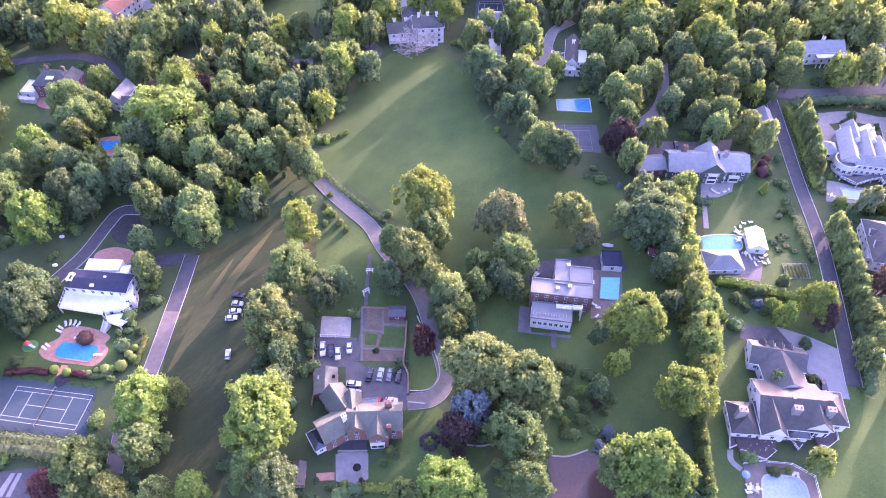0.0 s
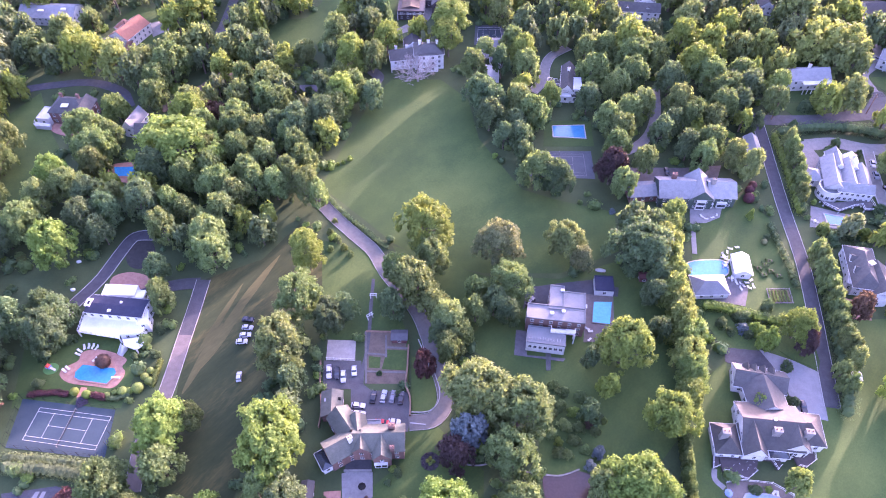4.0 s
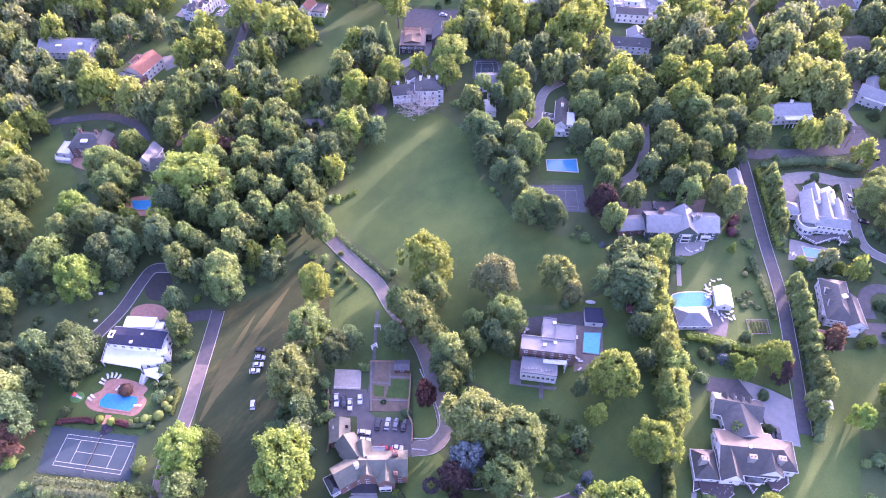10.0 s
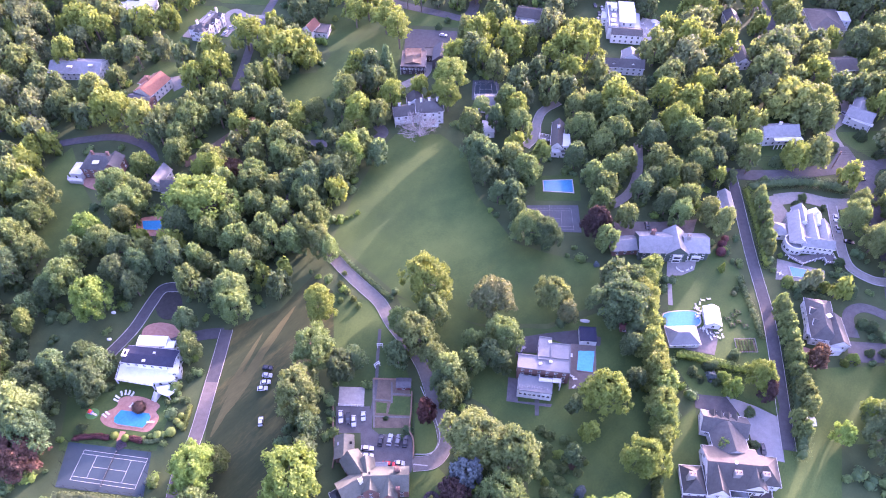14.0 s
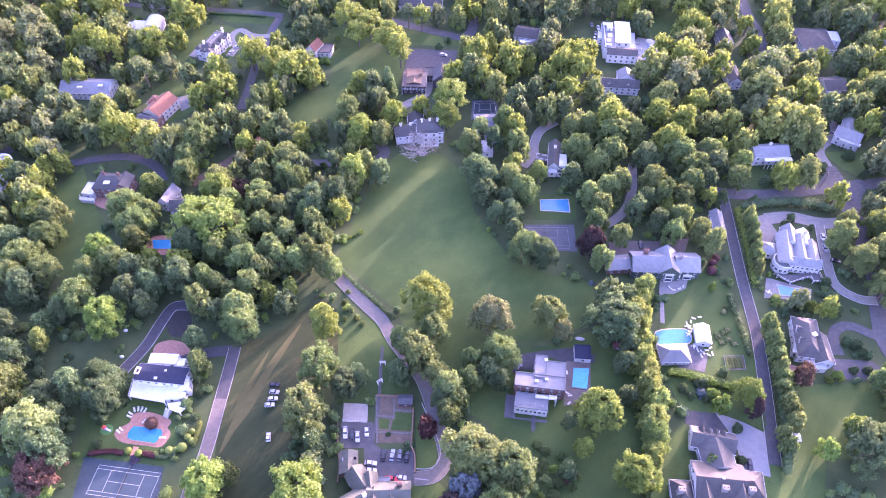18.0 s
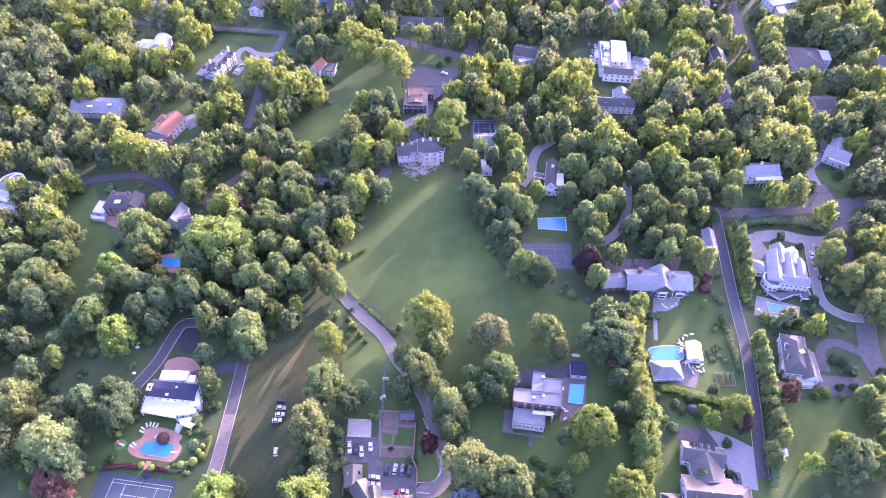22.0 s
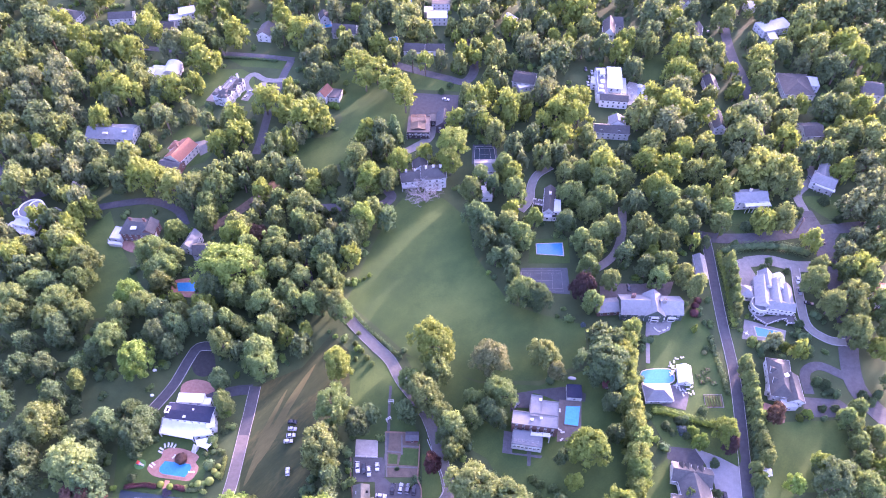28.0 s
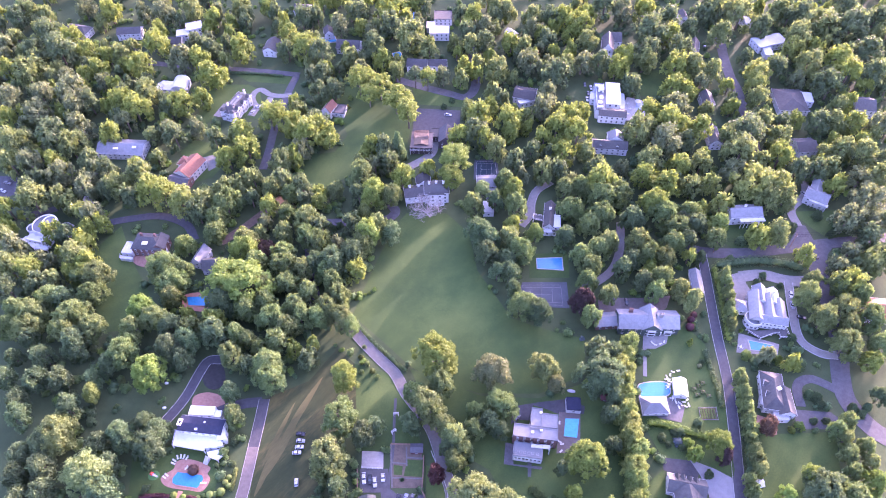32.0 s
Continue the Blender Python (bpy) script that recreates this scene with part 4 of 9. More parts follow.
def utility_pole(x, y, turn, high=11.0):
    t = thing("utility_pole", pose(x, y, 0, 0, 0, turn), "wooden utility pole with a crossarm", "pole", "utility poles")
    bm = bmesh.new()
    bmesh.ops.create_cone(bm, cap_ends=True, segments=10, radius1=0.22, radius2=0.14, depth=high, matrix=Matrix.Translation((0, 0, high / 2)))
    part("pole", bm, "timber", t)
    part("crossarm", boxes((-1.3, -0.08, high - 1.0, 1.3, 0.08, high - 0.8)), "timber", t)
    for px in (-1.2, -0.5, 0.5, 1.2):
        part("insulator", boxes((px - 0.06, -0.06, high - 0.8, px + 0.06, 0.06, high - 0.6)), "line", t)


def wire(a, b, name="power_line"):
    a, b = Vector(a), Vector(b)
    cu = bpy.data.curves.new(name, "CURVE")
    cu.dimensions, cu.bevel_depth = "3D", 0.04
    sp = cu.splines.new("POLY")
    sp.points.add(10)
    for i in range(11):
        t = i / 10
        q = a.lerp(b, t)
        sp.points[i].co = (q.x, q.y, q.z - 4 * t * (1 - t) * 1.0, 1)
    cu.materials.append(M["rubber"])
    return tagged(new(name, cu), "black overhead power line between poles", "cable", "overhead lines")


def fence(points, high, mat, label, gap=3.0):
    t = thing("fence", pose(0, 0, 0), label, "fence")
    railing(t, points, 0, mat, high, gap)
    return t


def wire_fence(points, high, label):
    """Slim posts with three thin wires."""
    t = thing("fence", pose(0, 0, 0), label, "fence")
    for a, b in zip(points, points[1:]):
        a, b = Vector(a), Vector(b)
        l, turn = (b - a).length, math.degrees(math.atan2(b.y - a.y, b.x - a.x))
        n = max(1, round(l / 4.0))
        for i in range(n):
            q = a.lerp(b, i / n)
            part("post", boxes((-0.04, -0.04, 0, 0.04, 0.04, high)), "rubber", t, "", pose(q.x, q.y, 0, 0, 0, turn))
        part("wire", boxes(*[(0, -0.015, high * f - 0.03, l, 0.015, high * f) for f in (0.02, 0.5, 1.0)]), "rubber", t, "", pose(a.x, a.y, 0, 0, 0, turn))
    return t


def low_wall(points, width, high, mat, label):
    return tagged(part("garden_wall", strip(points, width, -0.2, high), mat), label, "wall", "", "structure")


# ---- ground ----
bm = bmesh.new()
bmesh.ops.create_grid(bm, x_segments=60, y_segments=60, size=600, matrix=Matrix.Translation((0, 300, 0)))
rim = [(-2600, -2300), (2600, -2300), (2600, 2900), (-2600, 2900)]
inner = [(-600, -300), (600, -300), (600, 900), (-600, 900)]
for i in range(4):
    j = (i + 1) % 4
    bm.faces.new([bm.verts.new((*p, 0)) for p in (rim[i], rim[j], inner[j], inner[i])])
bmesh.ops.remove_doubles(bm, verts=bm.verts, dist=0.01)
bmesh.ops.recalc_face_normals(bm, faces=bm.faces)
tagged(part("ground", bm, "wood_floor"), "wooded suburban ground with dark undergrowth", "ground", "", "structure")


# ---- lawns, meadows, yards ----
flat("lawn", "lawn", [(-49.5, 198.6), (-42.8, 222.2), (-31.0, 258.9), (-23.9, 269.6), (-0.6, 269.4), (11.9, 254.5), (15.9, 227.3), (32.3, 196.5), (47.0, 190.1), (67.7, 183.9), (66.4, 163.9), (42.8, 153.5), (15.1, 153.7), (-4.8, 159.0), (-19.3, 168.6), (-30.4, 180.0)], "wide mown lawn half in evening shade", "lawn")
flat("lawn", "lawn", [(-19.2, 167.2), (15.0, 152.4), (42.5, 151.0), (63.5, 158.6), (78.2, 143.3), (81.6, 124.8), (75.7, 92.9), (62.8, 79.1), (47.4, 63.4), (29.3, 63.5), (29.1, 93.1), (17.0, 116.6), (2.8, 125.2), (-8.5, 143.8)], "mown lawn under garden trees", "lawn")
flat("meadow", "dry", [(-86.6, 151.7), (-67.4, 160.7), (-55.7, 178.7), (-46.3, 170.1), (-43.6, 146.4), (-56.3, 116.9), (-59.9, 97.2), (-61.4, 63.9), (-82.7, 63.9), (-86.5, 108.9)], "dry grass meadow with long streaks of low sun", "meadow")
# thin golden slivers along the sun's direction, painting its streaks on the meadow
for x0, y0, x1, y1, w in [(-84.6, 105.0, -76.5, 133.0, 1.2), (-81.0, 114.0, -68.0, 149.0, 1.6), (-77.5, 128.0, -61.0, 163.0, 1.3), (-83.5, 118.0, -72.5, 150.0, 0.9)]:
    flat("meadow", "sun_streak", [(x0, y0), (x0 * 0.6 + x1 * 0.4 + w, y0 * 0.6 + y1 * 0.4 - w), (x1, y1), (x0 * 0.5 + x1 * 0.5 - w, y0 * 0.5 + y1 * 0.5 + w)], "streak of low sun painted as golden grass along the meadow", "meadow", True)
flat("lawn", "lawn", [(-46.3, 170.1), (-29.3, 164.5), (-20.5, 151.3), (-16.1, 139.0), (-11.8, 125.3), (-11.3, 108.5), (-26.5, 125.4), (-39.4, 125.4), (-43.3, 144.0)], "garden lawn behind the hedge", "lawn")
flat("lawn", "lawn", [(-10.7, 118.8), (-4.4, 116.7), (-2.6, 108.5), (-2.2, 98.8), (-10.2, 98.5)], "small lawn inside the kerbed drive", "lawn")
flat("lawn", "lawn", [(-11.8, 96.1), (-2.5, 94.2), (11.9, 79.3), (11.2, 63.5), (-22.1, 63.7), (-21.3, 74.5), (-13.7, 81.1)], "shaded lawn by the brick house", "lawn")
flat("lawn", "lawn", [(97.6, 183.7), (119.5, 192.8), (127.6, 180.5), (129.1, 145.5), (126.5, 122.4), (122.9, 107.9), (95.0, 120.4), (88.6, 138.5), (93.8, 163.8)], "sunlit back lawn with a pool", "lawn")
flat("lawn", "lawn", [(82.9, 108.1), (93.8, 116.2), (92.8, 100.2), (83.8, 85.8), (80.8, 69.3), (80.6, 63.2), (68.6, 63.3), (75.8, 96.6)], "garden lawn beside the large house", "lawn")
flat("lawn", "lawn", [(117.6, 98.2), (134.3, 105.8), (143.8, 103.8), (128.9, 63.0), (97.2, 63.2), (104.2, 78.9)], "open lawn east of the large house", "lawn")
flat("lawn", "lawn", [(137.2, 132.3), (176.2, 133.5), (169.6, 108.8), (154.9, 101.5), (130.8, 101.6)], "level lawn behind a clipped screen", "lawn")
flat("lawn", "lawn", [(-187.1, 260.9), (-173.0, 234.0), (-158.1, 212.9), (-153.8, 191.6), (-177.3, 188.4), (-188.1, 213.1), (-196.4, 244.1)], "long side lawn in shadow", "lawn")
flat("lawn", "lawn", [(-71.5, 360.4), (-39.1, 390.5), (-20.9, 366.0), (-25.4, 326.8), (-52.6, 306.5), (-68.0, 294.0), (-80.0, 286.0), (-91.0, 300.0), (-88.5, 319.5), (-71.0, 322.0), (-64.0, 338.0)], "lawn striped by long tree shadows", "lawn")
flat("lawn", "lawn", [(-158.8, 346.8), (-150.6, 361.0), (-119.1, 352.1), (-128.2, 384.9), (-137.1, 391.2), (-160.7, 391.4), (-167.0, 367.0)], "lawn round the mansard house", "lawn")
flat("lawn", "lawn", [(169.7, 305.1), (187.0, 305.0), (180.8, 271.9), (192.2, 246.0), (158.9, 240.1), (152.2, 250.4)], "open garden lawn beside the road", "lawn")
flat("lawn", "lawn", [(199.8, 269.6), (253.2, 271.5), (244.4, 249.9), (215.0, 248.0), (205.9, 258.6)], "hazy lawn by the road", "lawn")
flat("lawn", "lawn", [(135.4, 402.1), (160.7, 408.5), (153.8, 376.8), (130.8, 376.9)], "lawn behind the white mansion", "lawn")
flat("lawn", "lawn", [(-158.7, 410.8), (-103.9, 407.1), (-105.7, 391.0), (-137.7, 394.4)], "strip of rough roadside grass", "lawn")
flat("lawn", "lawn", [(-23.3, 387.3), (15.3, 374.7), (11.3, 365.7), (-21.0, 368.9)], "grass verge by the road", "lawn")
flat("lawn", "lawn", [(-90.0, 390.9), (-58.4, 387.5), (-56.1, 354.6), (-86.6, 360.5)], "small grassy yard beside the house", "lawn")
flat("lawn", "lawn", [(-142.3, 125.5), (-126.5, 128.1), (-119.5, 130.7), (-101.0, 128.0), (-101.6, 112.5), (-102.7, 100.3), (-137.6, 100.4)], "garden lawn round the pool terrace", "lawn")
flat("lawn", "lawn", [(-168.2, 322.9), (-162.5, 333.5), (-145.0, 330.7), (-137.7, 312.4), (-143.0, 300.1), (-153.0, 295.4)], "small lawn behind the tiled house", "lawn")
flat("forecourt", "gravel", [(-153.3, 317.6), (-144.1, 320.7), (-140.1, 311.5), (-146.5, 305.5)], "pale paved yard beside the tiled house", "yard")
flat("lawn", "lawn", [(45.4, 238.7), (66.1, 239.4), (65.3, 222.2), (43.4, 222.3)], "clipped lawn round the garden pool", "lawn")
# ---- roads, drives and yards ----
road("drive", "gravel_path", [(-62.0, 208.5), (-51.6, 193.8), (-43.5, 183.1), (-34.1, 172.8), (-26.3, 164.5), (-20.6, 153.9), (-13.4, 143.8), (-8.4, 135.5), (-5.1, 126.4), (-2.6, 116.7), (0.0, 108.5), (0.5, 101.6), (-3.4, 96.0), (-10.9, 94.8)], 5.2, "long grey estate drive", 0.12)
flat("parking_yard", "pale_asphalt", [(-39.9, 117.3), (-27.4, 117.2), (-26.4, 108.6), (-23.4, 106.2), (-11.6, 105.6), (-10.3, 96.1), (-11.2, 91.9), (-30.7, 91.6), (-29.4, 98.9), (-30.0, 106.7), (-39.1, 106.7)], "asphalt parking yard by the brick house", "yard")
road("drive", "brick_paving", [(-91.5, 73.3), (-92.5, 90.1), (-89.8, 105.0), (-88.5, 127.5)], 4.8, "straight brick-paved drive with pale edges", 0.14)
road("drive", "asphalt", [(-88.5, 127.5), (-87.9, 138.2), (-87.4, 151.2)], 4.8, "dark asphalt drive with pale edges", 0.14)
road("drive", "asphalt", [(-88.5, 149.7), (-94.8, 149.2), (-101.8, 147.5), (-108.2, 144.8)], 5.0, "dark asphalt forecourt drive")
road("drive", "asphalt", [(-135.6, 132.7), (-131.0, 140.8), (-125.1, 151.9), (-121.2, 165.0), (-118.1, 171.9), (-111.1, 172.7)], 4.6, "winding dark asphalt drive", 0.2)
flat("brick_circle", "terracotta", [(-121.3, 149.4), (-120.5, 153.2), (-115.1, 154.9), (-108.6, 153.1), (-105.5, 148.8), (-106.7, 144.3), (-112.5, 142.9), (-118.7, 145.4)], "round brick forecourt behind the house", "yard", True)
road("road", "asphalt", [(140.2, 239.0), (139.2, 227.0), (136.9, 204.0), (135.1, 184.0), (133.4, 158.0), (130.0, 135.5), (127.0, 119.1), (123.4, 99.3)], 4.8, "straight private lane between hedges", 0.15)
road("road", "pale_asphalt", [(128.5, 244.3), (143.1, 239.4), (164.8, 238.8), (187.7, 242.0), (200.9, 243.9), (224.1, 246.7), (257.1, 249.8)], 7.0, "grey suburban road with overhead wires")
flat("road_junction", "pale_asphalt", [(187.7, 242.0), (195.8, 252.3), (200.2, 260.8), (204.3, 258.6), (205.5, 248.0), (217.4, 245.9), (209.8, 237.8), (199.8, 218.4), (195.3, 218.4), (196.2, 229.9), (191.1, 237.9)], "wide road junction", "road")
road("road", "pale_asphalt", [(204.5, 237.8), (199.8, 218.4), (197.9, 196.7), (194.6, 179.8), (189.3, 163.9), (187.2, 148.9), (193.5, 134.8), (204.2, 126.6)], 9.0, "wide curving street")
road("drive", "gravel", [(200.1, 258.6), (200.5, 271.8), (212.6, 283.2), (215.7, 297.4), (211.1, 309.8)], 5.0, "pale gravel drive beside the house")
road("drive", "gravel", [(157.1, 222.4), (169.6, 223.5), (182.1, 219.6), (195.5, 219.2)], 7.0, "pale gravel drive before the villa")
road("drive", "gravel", [(181.7, 218.5), (177.9, 200.3), (176.0, 183.2), (183.1, 175.0), (191.4, 173.3)], 4.0, "pale curved side drive", 0.3)
road("drive", "pale_asphalt", [(184.1, 154.9), (175.2, 160.3), (168.9, 159.4), (165.3, 154.9), (164.5, 146.2)], 4.5, "horseshoe asphalt drive before the house")
flat("forecourt", "pale_asphalt", [(160.6, 144.7), (177.2, 143.2), (180.9, 139.0), (174.2, 134.8), (158.7, 134.9)], "asphalt forecourt before the house", "yard")
road("road", "pale_asphalt", [(203.5, 444.0), (200.0, 418.0), (198.8, 396.0), (199.5, 386.0), (198.5, 368.0), (197.5, 347.0), (192.5, 311.0)], 7.0, "straight road through distant woods")
road("road", "pale_asphalt", [(-219.0, 418.0), (-185.2, 412.4), (-156.4, 409.5), (-127.7, 406.0), (-103.2, 401.9)], 5.0, "narrow lane through distant trees")
road("drive", "pale_asphalt", [(-105.0, 400.6), (-108.4, 381.7), (-111.7, 352.1), (-112.5, 322.1), (-113.6, 306.8)], 5.0, "distant drive between trees")
road("drive", "gravel", [(-105.6, 379.6), (-113.0, 378.4), (-120.4, 380.0), (-127.6, 385.4), (-131.6, 381.4), (-131.4, 374.0), (-126.4, 367.0), (-121.0, 370.6), (-119.6, 377.0)], 4.2, "turning circle of pale gravel")
road("road", "pale_asphalt", [(-35.4, 396.9), (-19.5, 389.1), (0.0, 380.9), (13.5, 376.5), (20.5, 390.1), (19.7, 416.3), (19.6, 451.6)], 6.5, "curving road among distant gardens")
road("drive", "gravel", [(-7.5, 334.7), (-9.2, 321.5), (-16.2, 313.8), (-26.5, 306.3)], 5.5, "pale curving gravel drive")
flat("forecourt", "asphalt", [(-20.9, 364.8), (9.3, 362.2), (7.8, 337.4), (-7.5, 332.1), (-22.7, 332.1)], "asphalt court between outbuildings", "yard")
road("drive", "pale_asphalt", [(-80.3, 262.4), (-62.5, 262.8), (-46.3, 263.1), (-35.0, 265.2), (-30.3, 271.0), (-33.9, 276.8)], 5.5, "drive to the white manor")
road("drive", "gravel", [(62.7, 295.0), (53.5, 287.4), (49.3, 277.2), (47.9, 268.3), (41.9, 259.6)], 4.5, "pale curving drive with a hedge", 0.2)
road("drive", "gravel", [(99.2, 261.4), (95.7, 242.5), (89.7, 228.6), (80.8, 220.2), (71.1, 215.4)], 4.5, "pale winding drive under trees")
flat("forecourt", "brick_paving", [(78.6, 209.1), (99.9, 208.6), (116.8, 210.0), (113.4, 202.4), (106.5, 197.2), (77.7, 199.1)], "brick forecourt before the grey house", "yard")
road("drive", "asphalt", [(-195.9, 263.1), (-183.8, 266.1), (-166.3, 268.2), (-150.0, 261.5), (-142.5, 250.0)], 5.0, "dark circular drive round the villa")
road("track", "soil", [(-127.8, 247.9), (-117.0, 258.3), (-106.2, 271.4), (-97.9, 282.7)], 5.5, "bare earth track through trees")
flat("parking_yard", "asphalt", [(-280.8, 302.9), (-257.3, 300.3), (-249.4, 293.1), (-265.1, 281.4), (-276.2, 283.8)], "distant asphalt parking yard with cars", "yard")
road("road", "asphalt", [(-246.5, 267.8), (-226.6, 276.6), (-218.7, 292.9), (-212.8, 312.5)], 5.0, "narrow lane under tall trees")
road("drive", "pale_asphalt", [(-79.0, 251.8), (-76.1, 235.4), (-73.5, 223.7), (-69.4, 208.8)], 4.6, "drive under the trees")
flat("forecourt", "asphalt", [(95.0, 121.7), (106.7, 120.3), (109.9, 116.1), (108.0, 112.4), (98.5, 113.7), (93.8, 116.2)], "dark asphalt service court", "yard")
flat("forecourt", "pale_paving", [(106.3, 120.8), (110.8, 119.0), (116.4, 116.5), (123.1, 112.3), (122.1, 103.9), (120.4, 94.9), (110.5, 97.1), (111.1, 105.0), (109.4, 113.6)], "pale forecourt of the large house", "yard")
flat("forecourt", "asphalt", [(28.0, 137.6), (30.4, 147.0), (42.3, 149.0), (54.2, 150.4), (63.4, 146.8), (62.4, 142.9), (51.3, 144.0), (50.4, 143.0), (43.9, 146.0), (39.2, 147.5), (37.8, 139.7), (30.7, 140.2)], "dark asphalt court behind the flat-roofed house", "yard")
# ---- kitchen garden ----
flat("kitchen_garden", "soil", [(-26.7, 128.7), (-12.9, 128.6), (-11.7, 108.5), (-25.3, 108.6)], "walled kitchen garden of bare soil", "garden")
flat("sand_court", "sand", [(-39.4, 125.4), (-29.8, 125.0), (-29.5, 117.2), (-39.2, 117.5)], "square of pale sandy clay", "yard")
# ---- tennis courts, pools and terraces ----
flat("tennis_court", "court_green", [(-135.1, 103.7), (-104.2, 99.7), (-102.7, 83.5), (-134.2, 87.3)], "dark green hard tennis court", "tennis court")
flat("tennis_court", "court_grey", [(39.8, 219.3), (63.4, 219.1), (62.9, 202.3), (32.8, 204.6)], "worn grey tennis court", "tennis court")
flat("tennis_court", "court_grey", [(17.2, 314.6), (31.3, 314.5), (31.7, 297.1), (16.0, 297.2)], "distant green-grey tennis court", "tennis court")
flat("pool_terrace", "terracotta", [(-126.4, 112.4), (-125.6, 115.0), (-122.0, 117.6), (-121.8, 120.6), (-118.0, 122.0), (-112.0, 121.0), (-106.0, 118.2), (-106.6, 115.4), (-105.0, 113.2), (-105.6, 109.8), (-107.8, 107.4), (-113.2, 108.0), (-122.4, 109.4)], "red brick pool terrace", "terrace", True)
pool([(-121.4, 113.2), (-119.8, 116.0), (-108.9, 114.6), (-107.9, 113.0), (-108.4, 111.3), (-109.8, 108.9), (-119.4, 110.4), (-121.0, 111.3)], "pool", "deep blue pool with cut corners on a red brick terrace", "terracotta")
flat("pool_terrace", "terracotta", [(-139.6, 206.7), (-138.5, 212.4), (-126.7, 213.0), (-121.2, 205.5), (-122.3, 201.3), (-136.0, 202.4)], "red brick pool terrace", "terrace", True)
pool([(-137.8, 210.5), (-127.2, 210.7), (-124.3, 206.3), (-125.2, 204.7), (-135.7, 205.1)], "pool", "blue pool with red surround", "terracotta")
flat("pool_terrace", "brick_paving", [(51.0, 144.0), (60.8, 142.9), (58.3, 124.9), (47.6, 123.9)], "reddish pool terrace beside the flat-roofed house", "terrace")
pool([(53.5, 140.6), (59.8, 140.4), (57.7, 131.1), (51.8, 132.0)], "pool_bright", "bright blue rectangular pool", "brick_paving")
pool([(91.0, 157.9), (103.2, 159.0), (105.0, 155.1), (102.2, 151.9), (91.2, 151.3)], "pool_pale", "pale blue pool with rounded end", "kerb", True)
flat("pool_terrace", "concrete", [(146.4, 186.7), (164.8, 180.0), (161.9, 173.5), (142.2, 175.5)], "pale stone terrace round the pool", "terrace")
pool([(150.1, 182.2), (161.4, 179.2), (161.0, 175.3), (149.8, 177.0)], "pool", "blue pool on a pale terrace", "kerb")
pool([(48.8, 235.3), (62.5, 235.7), (62.2, 227.4), (48.5, 228.6)], "pool_pale", "rectangular blue garden pool", "kerb")
flat("pool_terrace", "brick_paving", [(83.3, 75.4), (88.2, 76.0), (96.6, 75.1), (101.7, 71.6), (101.0, 63.2), (81.4, 63.2)], "brown stone pool terrace", "terrace")
pool([(87.4, 70.8), (91.6, 71.9), (97.4, 70.8), (98.3, 67.3), (96.4, 60.9), (86.7, 60.9)], "pool_milky", "pale blue free-form pool", "kerb", True)
pool([(-38.7, 426.7), (-33.4, 428.7), (-31.6, 423.2), (-37.2, 421.1)], "pool", "small turquoise pool among distant trees", "kerb")
pool([(-92.9, 446.3), (-83.1, 449.1), (-80.7, 441.8), (-90.6, 439.8)], "pool", "small turquoise pool among distant trees", "kerb")
pool([(-30.0, 480.8), (-21.2, 480.7), (-21.1, 471.3), (-28.9, 471.3)], "pool", "small turquoise pool among distant trees", "kerb")
flat("pond", "pond", [(29.6, 77.9), (34.0, 77.9), (39.7, 79.2), (45.7, 76.7), (48.7, 71.0), (48.8, 62.6), (30.0, 62.7), (29.4, 71.1)], "still brown pond with a pale rim", "water", True)
# ---- houses ----
h = house("white_house", "white clapboard house with a navy roof and terraces", "house")
wing(h, -111.8, 135.1, -6.8, 19.9, 6.8, 6.6, 7.3, "x", "bright_white", "navy_roof")
wing(h, -115.8, 131.5, -8.3, 14.4, 4.5, 1.9, 1.9, "flat", "dark_wall", "bright_white")
wing(h, -105.8, 129.8, 6.3, 7.6, 7.5, 3.4, 3.4, "flat", "bright_white", "bright_white")
wing(h, -102.4, 131.2, 10.6, 3.5, 5.0, 5.2, 5.2, "flat", "bright_white", "bright_white")
terrace(h, [(-124.0, 127.2), (-124.3, 134.2), (-110.1, 132.3), (-109.3, 124.5)], 2.9, "bright_white", (1, 0, 3), "white")
terrace(h, [(-108.3, 124.5), (-102.8, 125.6), (-100.6, 122.8), (-102.6, 120.4), (-106.8, 121.9)], 2.2, "bright_white", (0, 4, 3, 2, 1), "white")
wing(h, -113.5, 142.8, -2.7, 11.5, 4.4, 5.2, 5.2, "flat", "bright_white", "bright_white")
wing(h, -106.5, 141.4, -0.3, 3.8, 3.2, 4.6, 4.6, "flat", "bright_white", "bright_white")
wing(h, -121.6, 136.3, -7.8, 1.8, 3.0, 7.2, 7.2, "flat", "bright_white", "bright_white", rows=1)
stair(h, -108.5, 119.5, -22, 1.4, 9, 2.2)
roof_box(h, -113.7, 133.0, 6.9, 1.2, 1.0, 0.5, 0, "roof_vent", "white", "white roof vent")
roof_box(h, -110.4, 136.2, 7.2, 0.8, 0.8, 0.5, 0, "roof_vent", "white", "white roof vent")
h = house("flat_roofed_house", "brick house with pale flat roofs and a glazed porch", "house")
wing(h, 38.1, 130.5, -8.1, 19.5, 6.0, 7.8, 7.8, "flat", "brick", "flat_roof")
wing(h, 39.1, 137.0, -8.3, 4.9, 10.0, 7.9, 7.9, "flat", "brick", "flat_roof")
wing(h, 45.0, 135.4, -7.5, 7.2, 7.6, 7.6, 7.6, "flat", "brick", "flat_roof")
wing(h, 34.4, 123.2, -8.9, 12.7, 6.5, 5.2, 5.2, "flat", "white", "flat_roof", bays=1.6, rows=1)
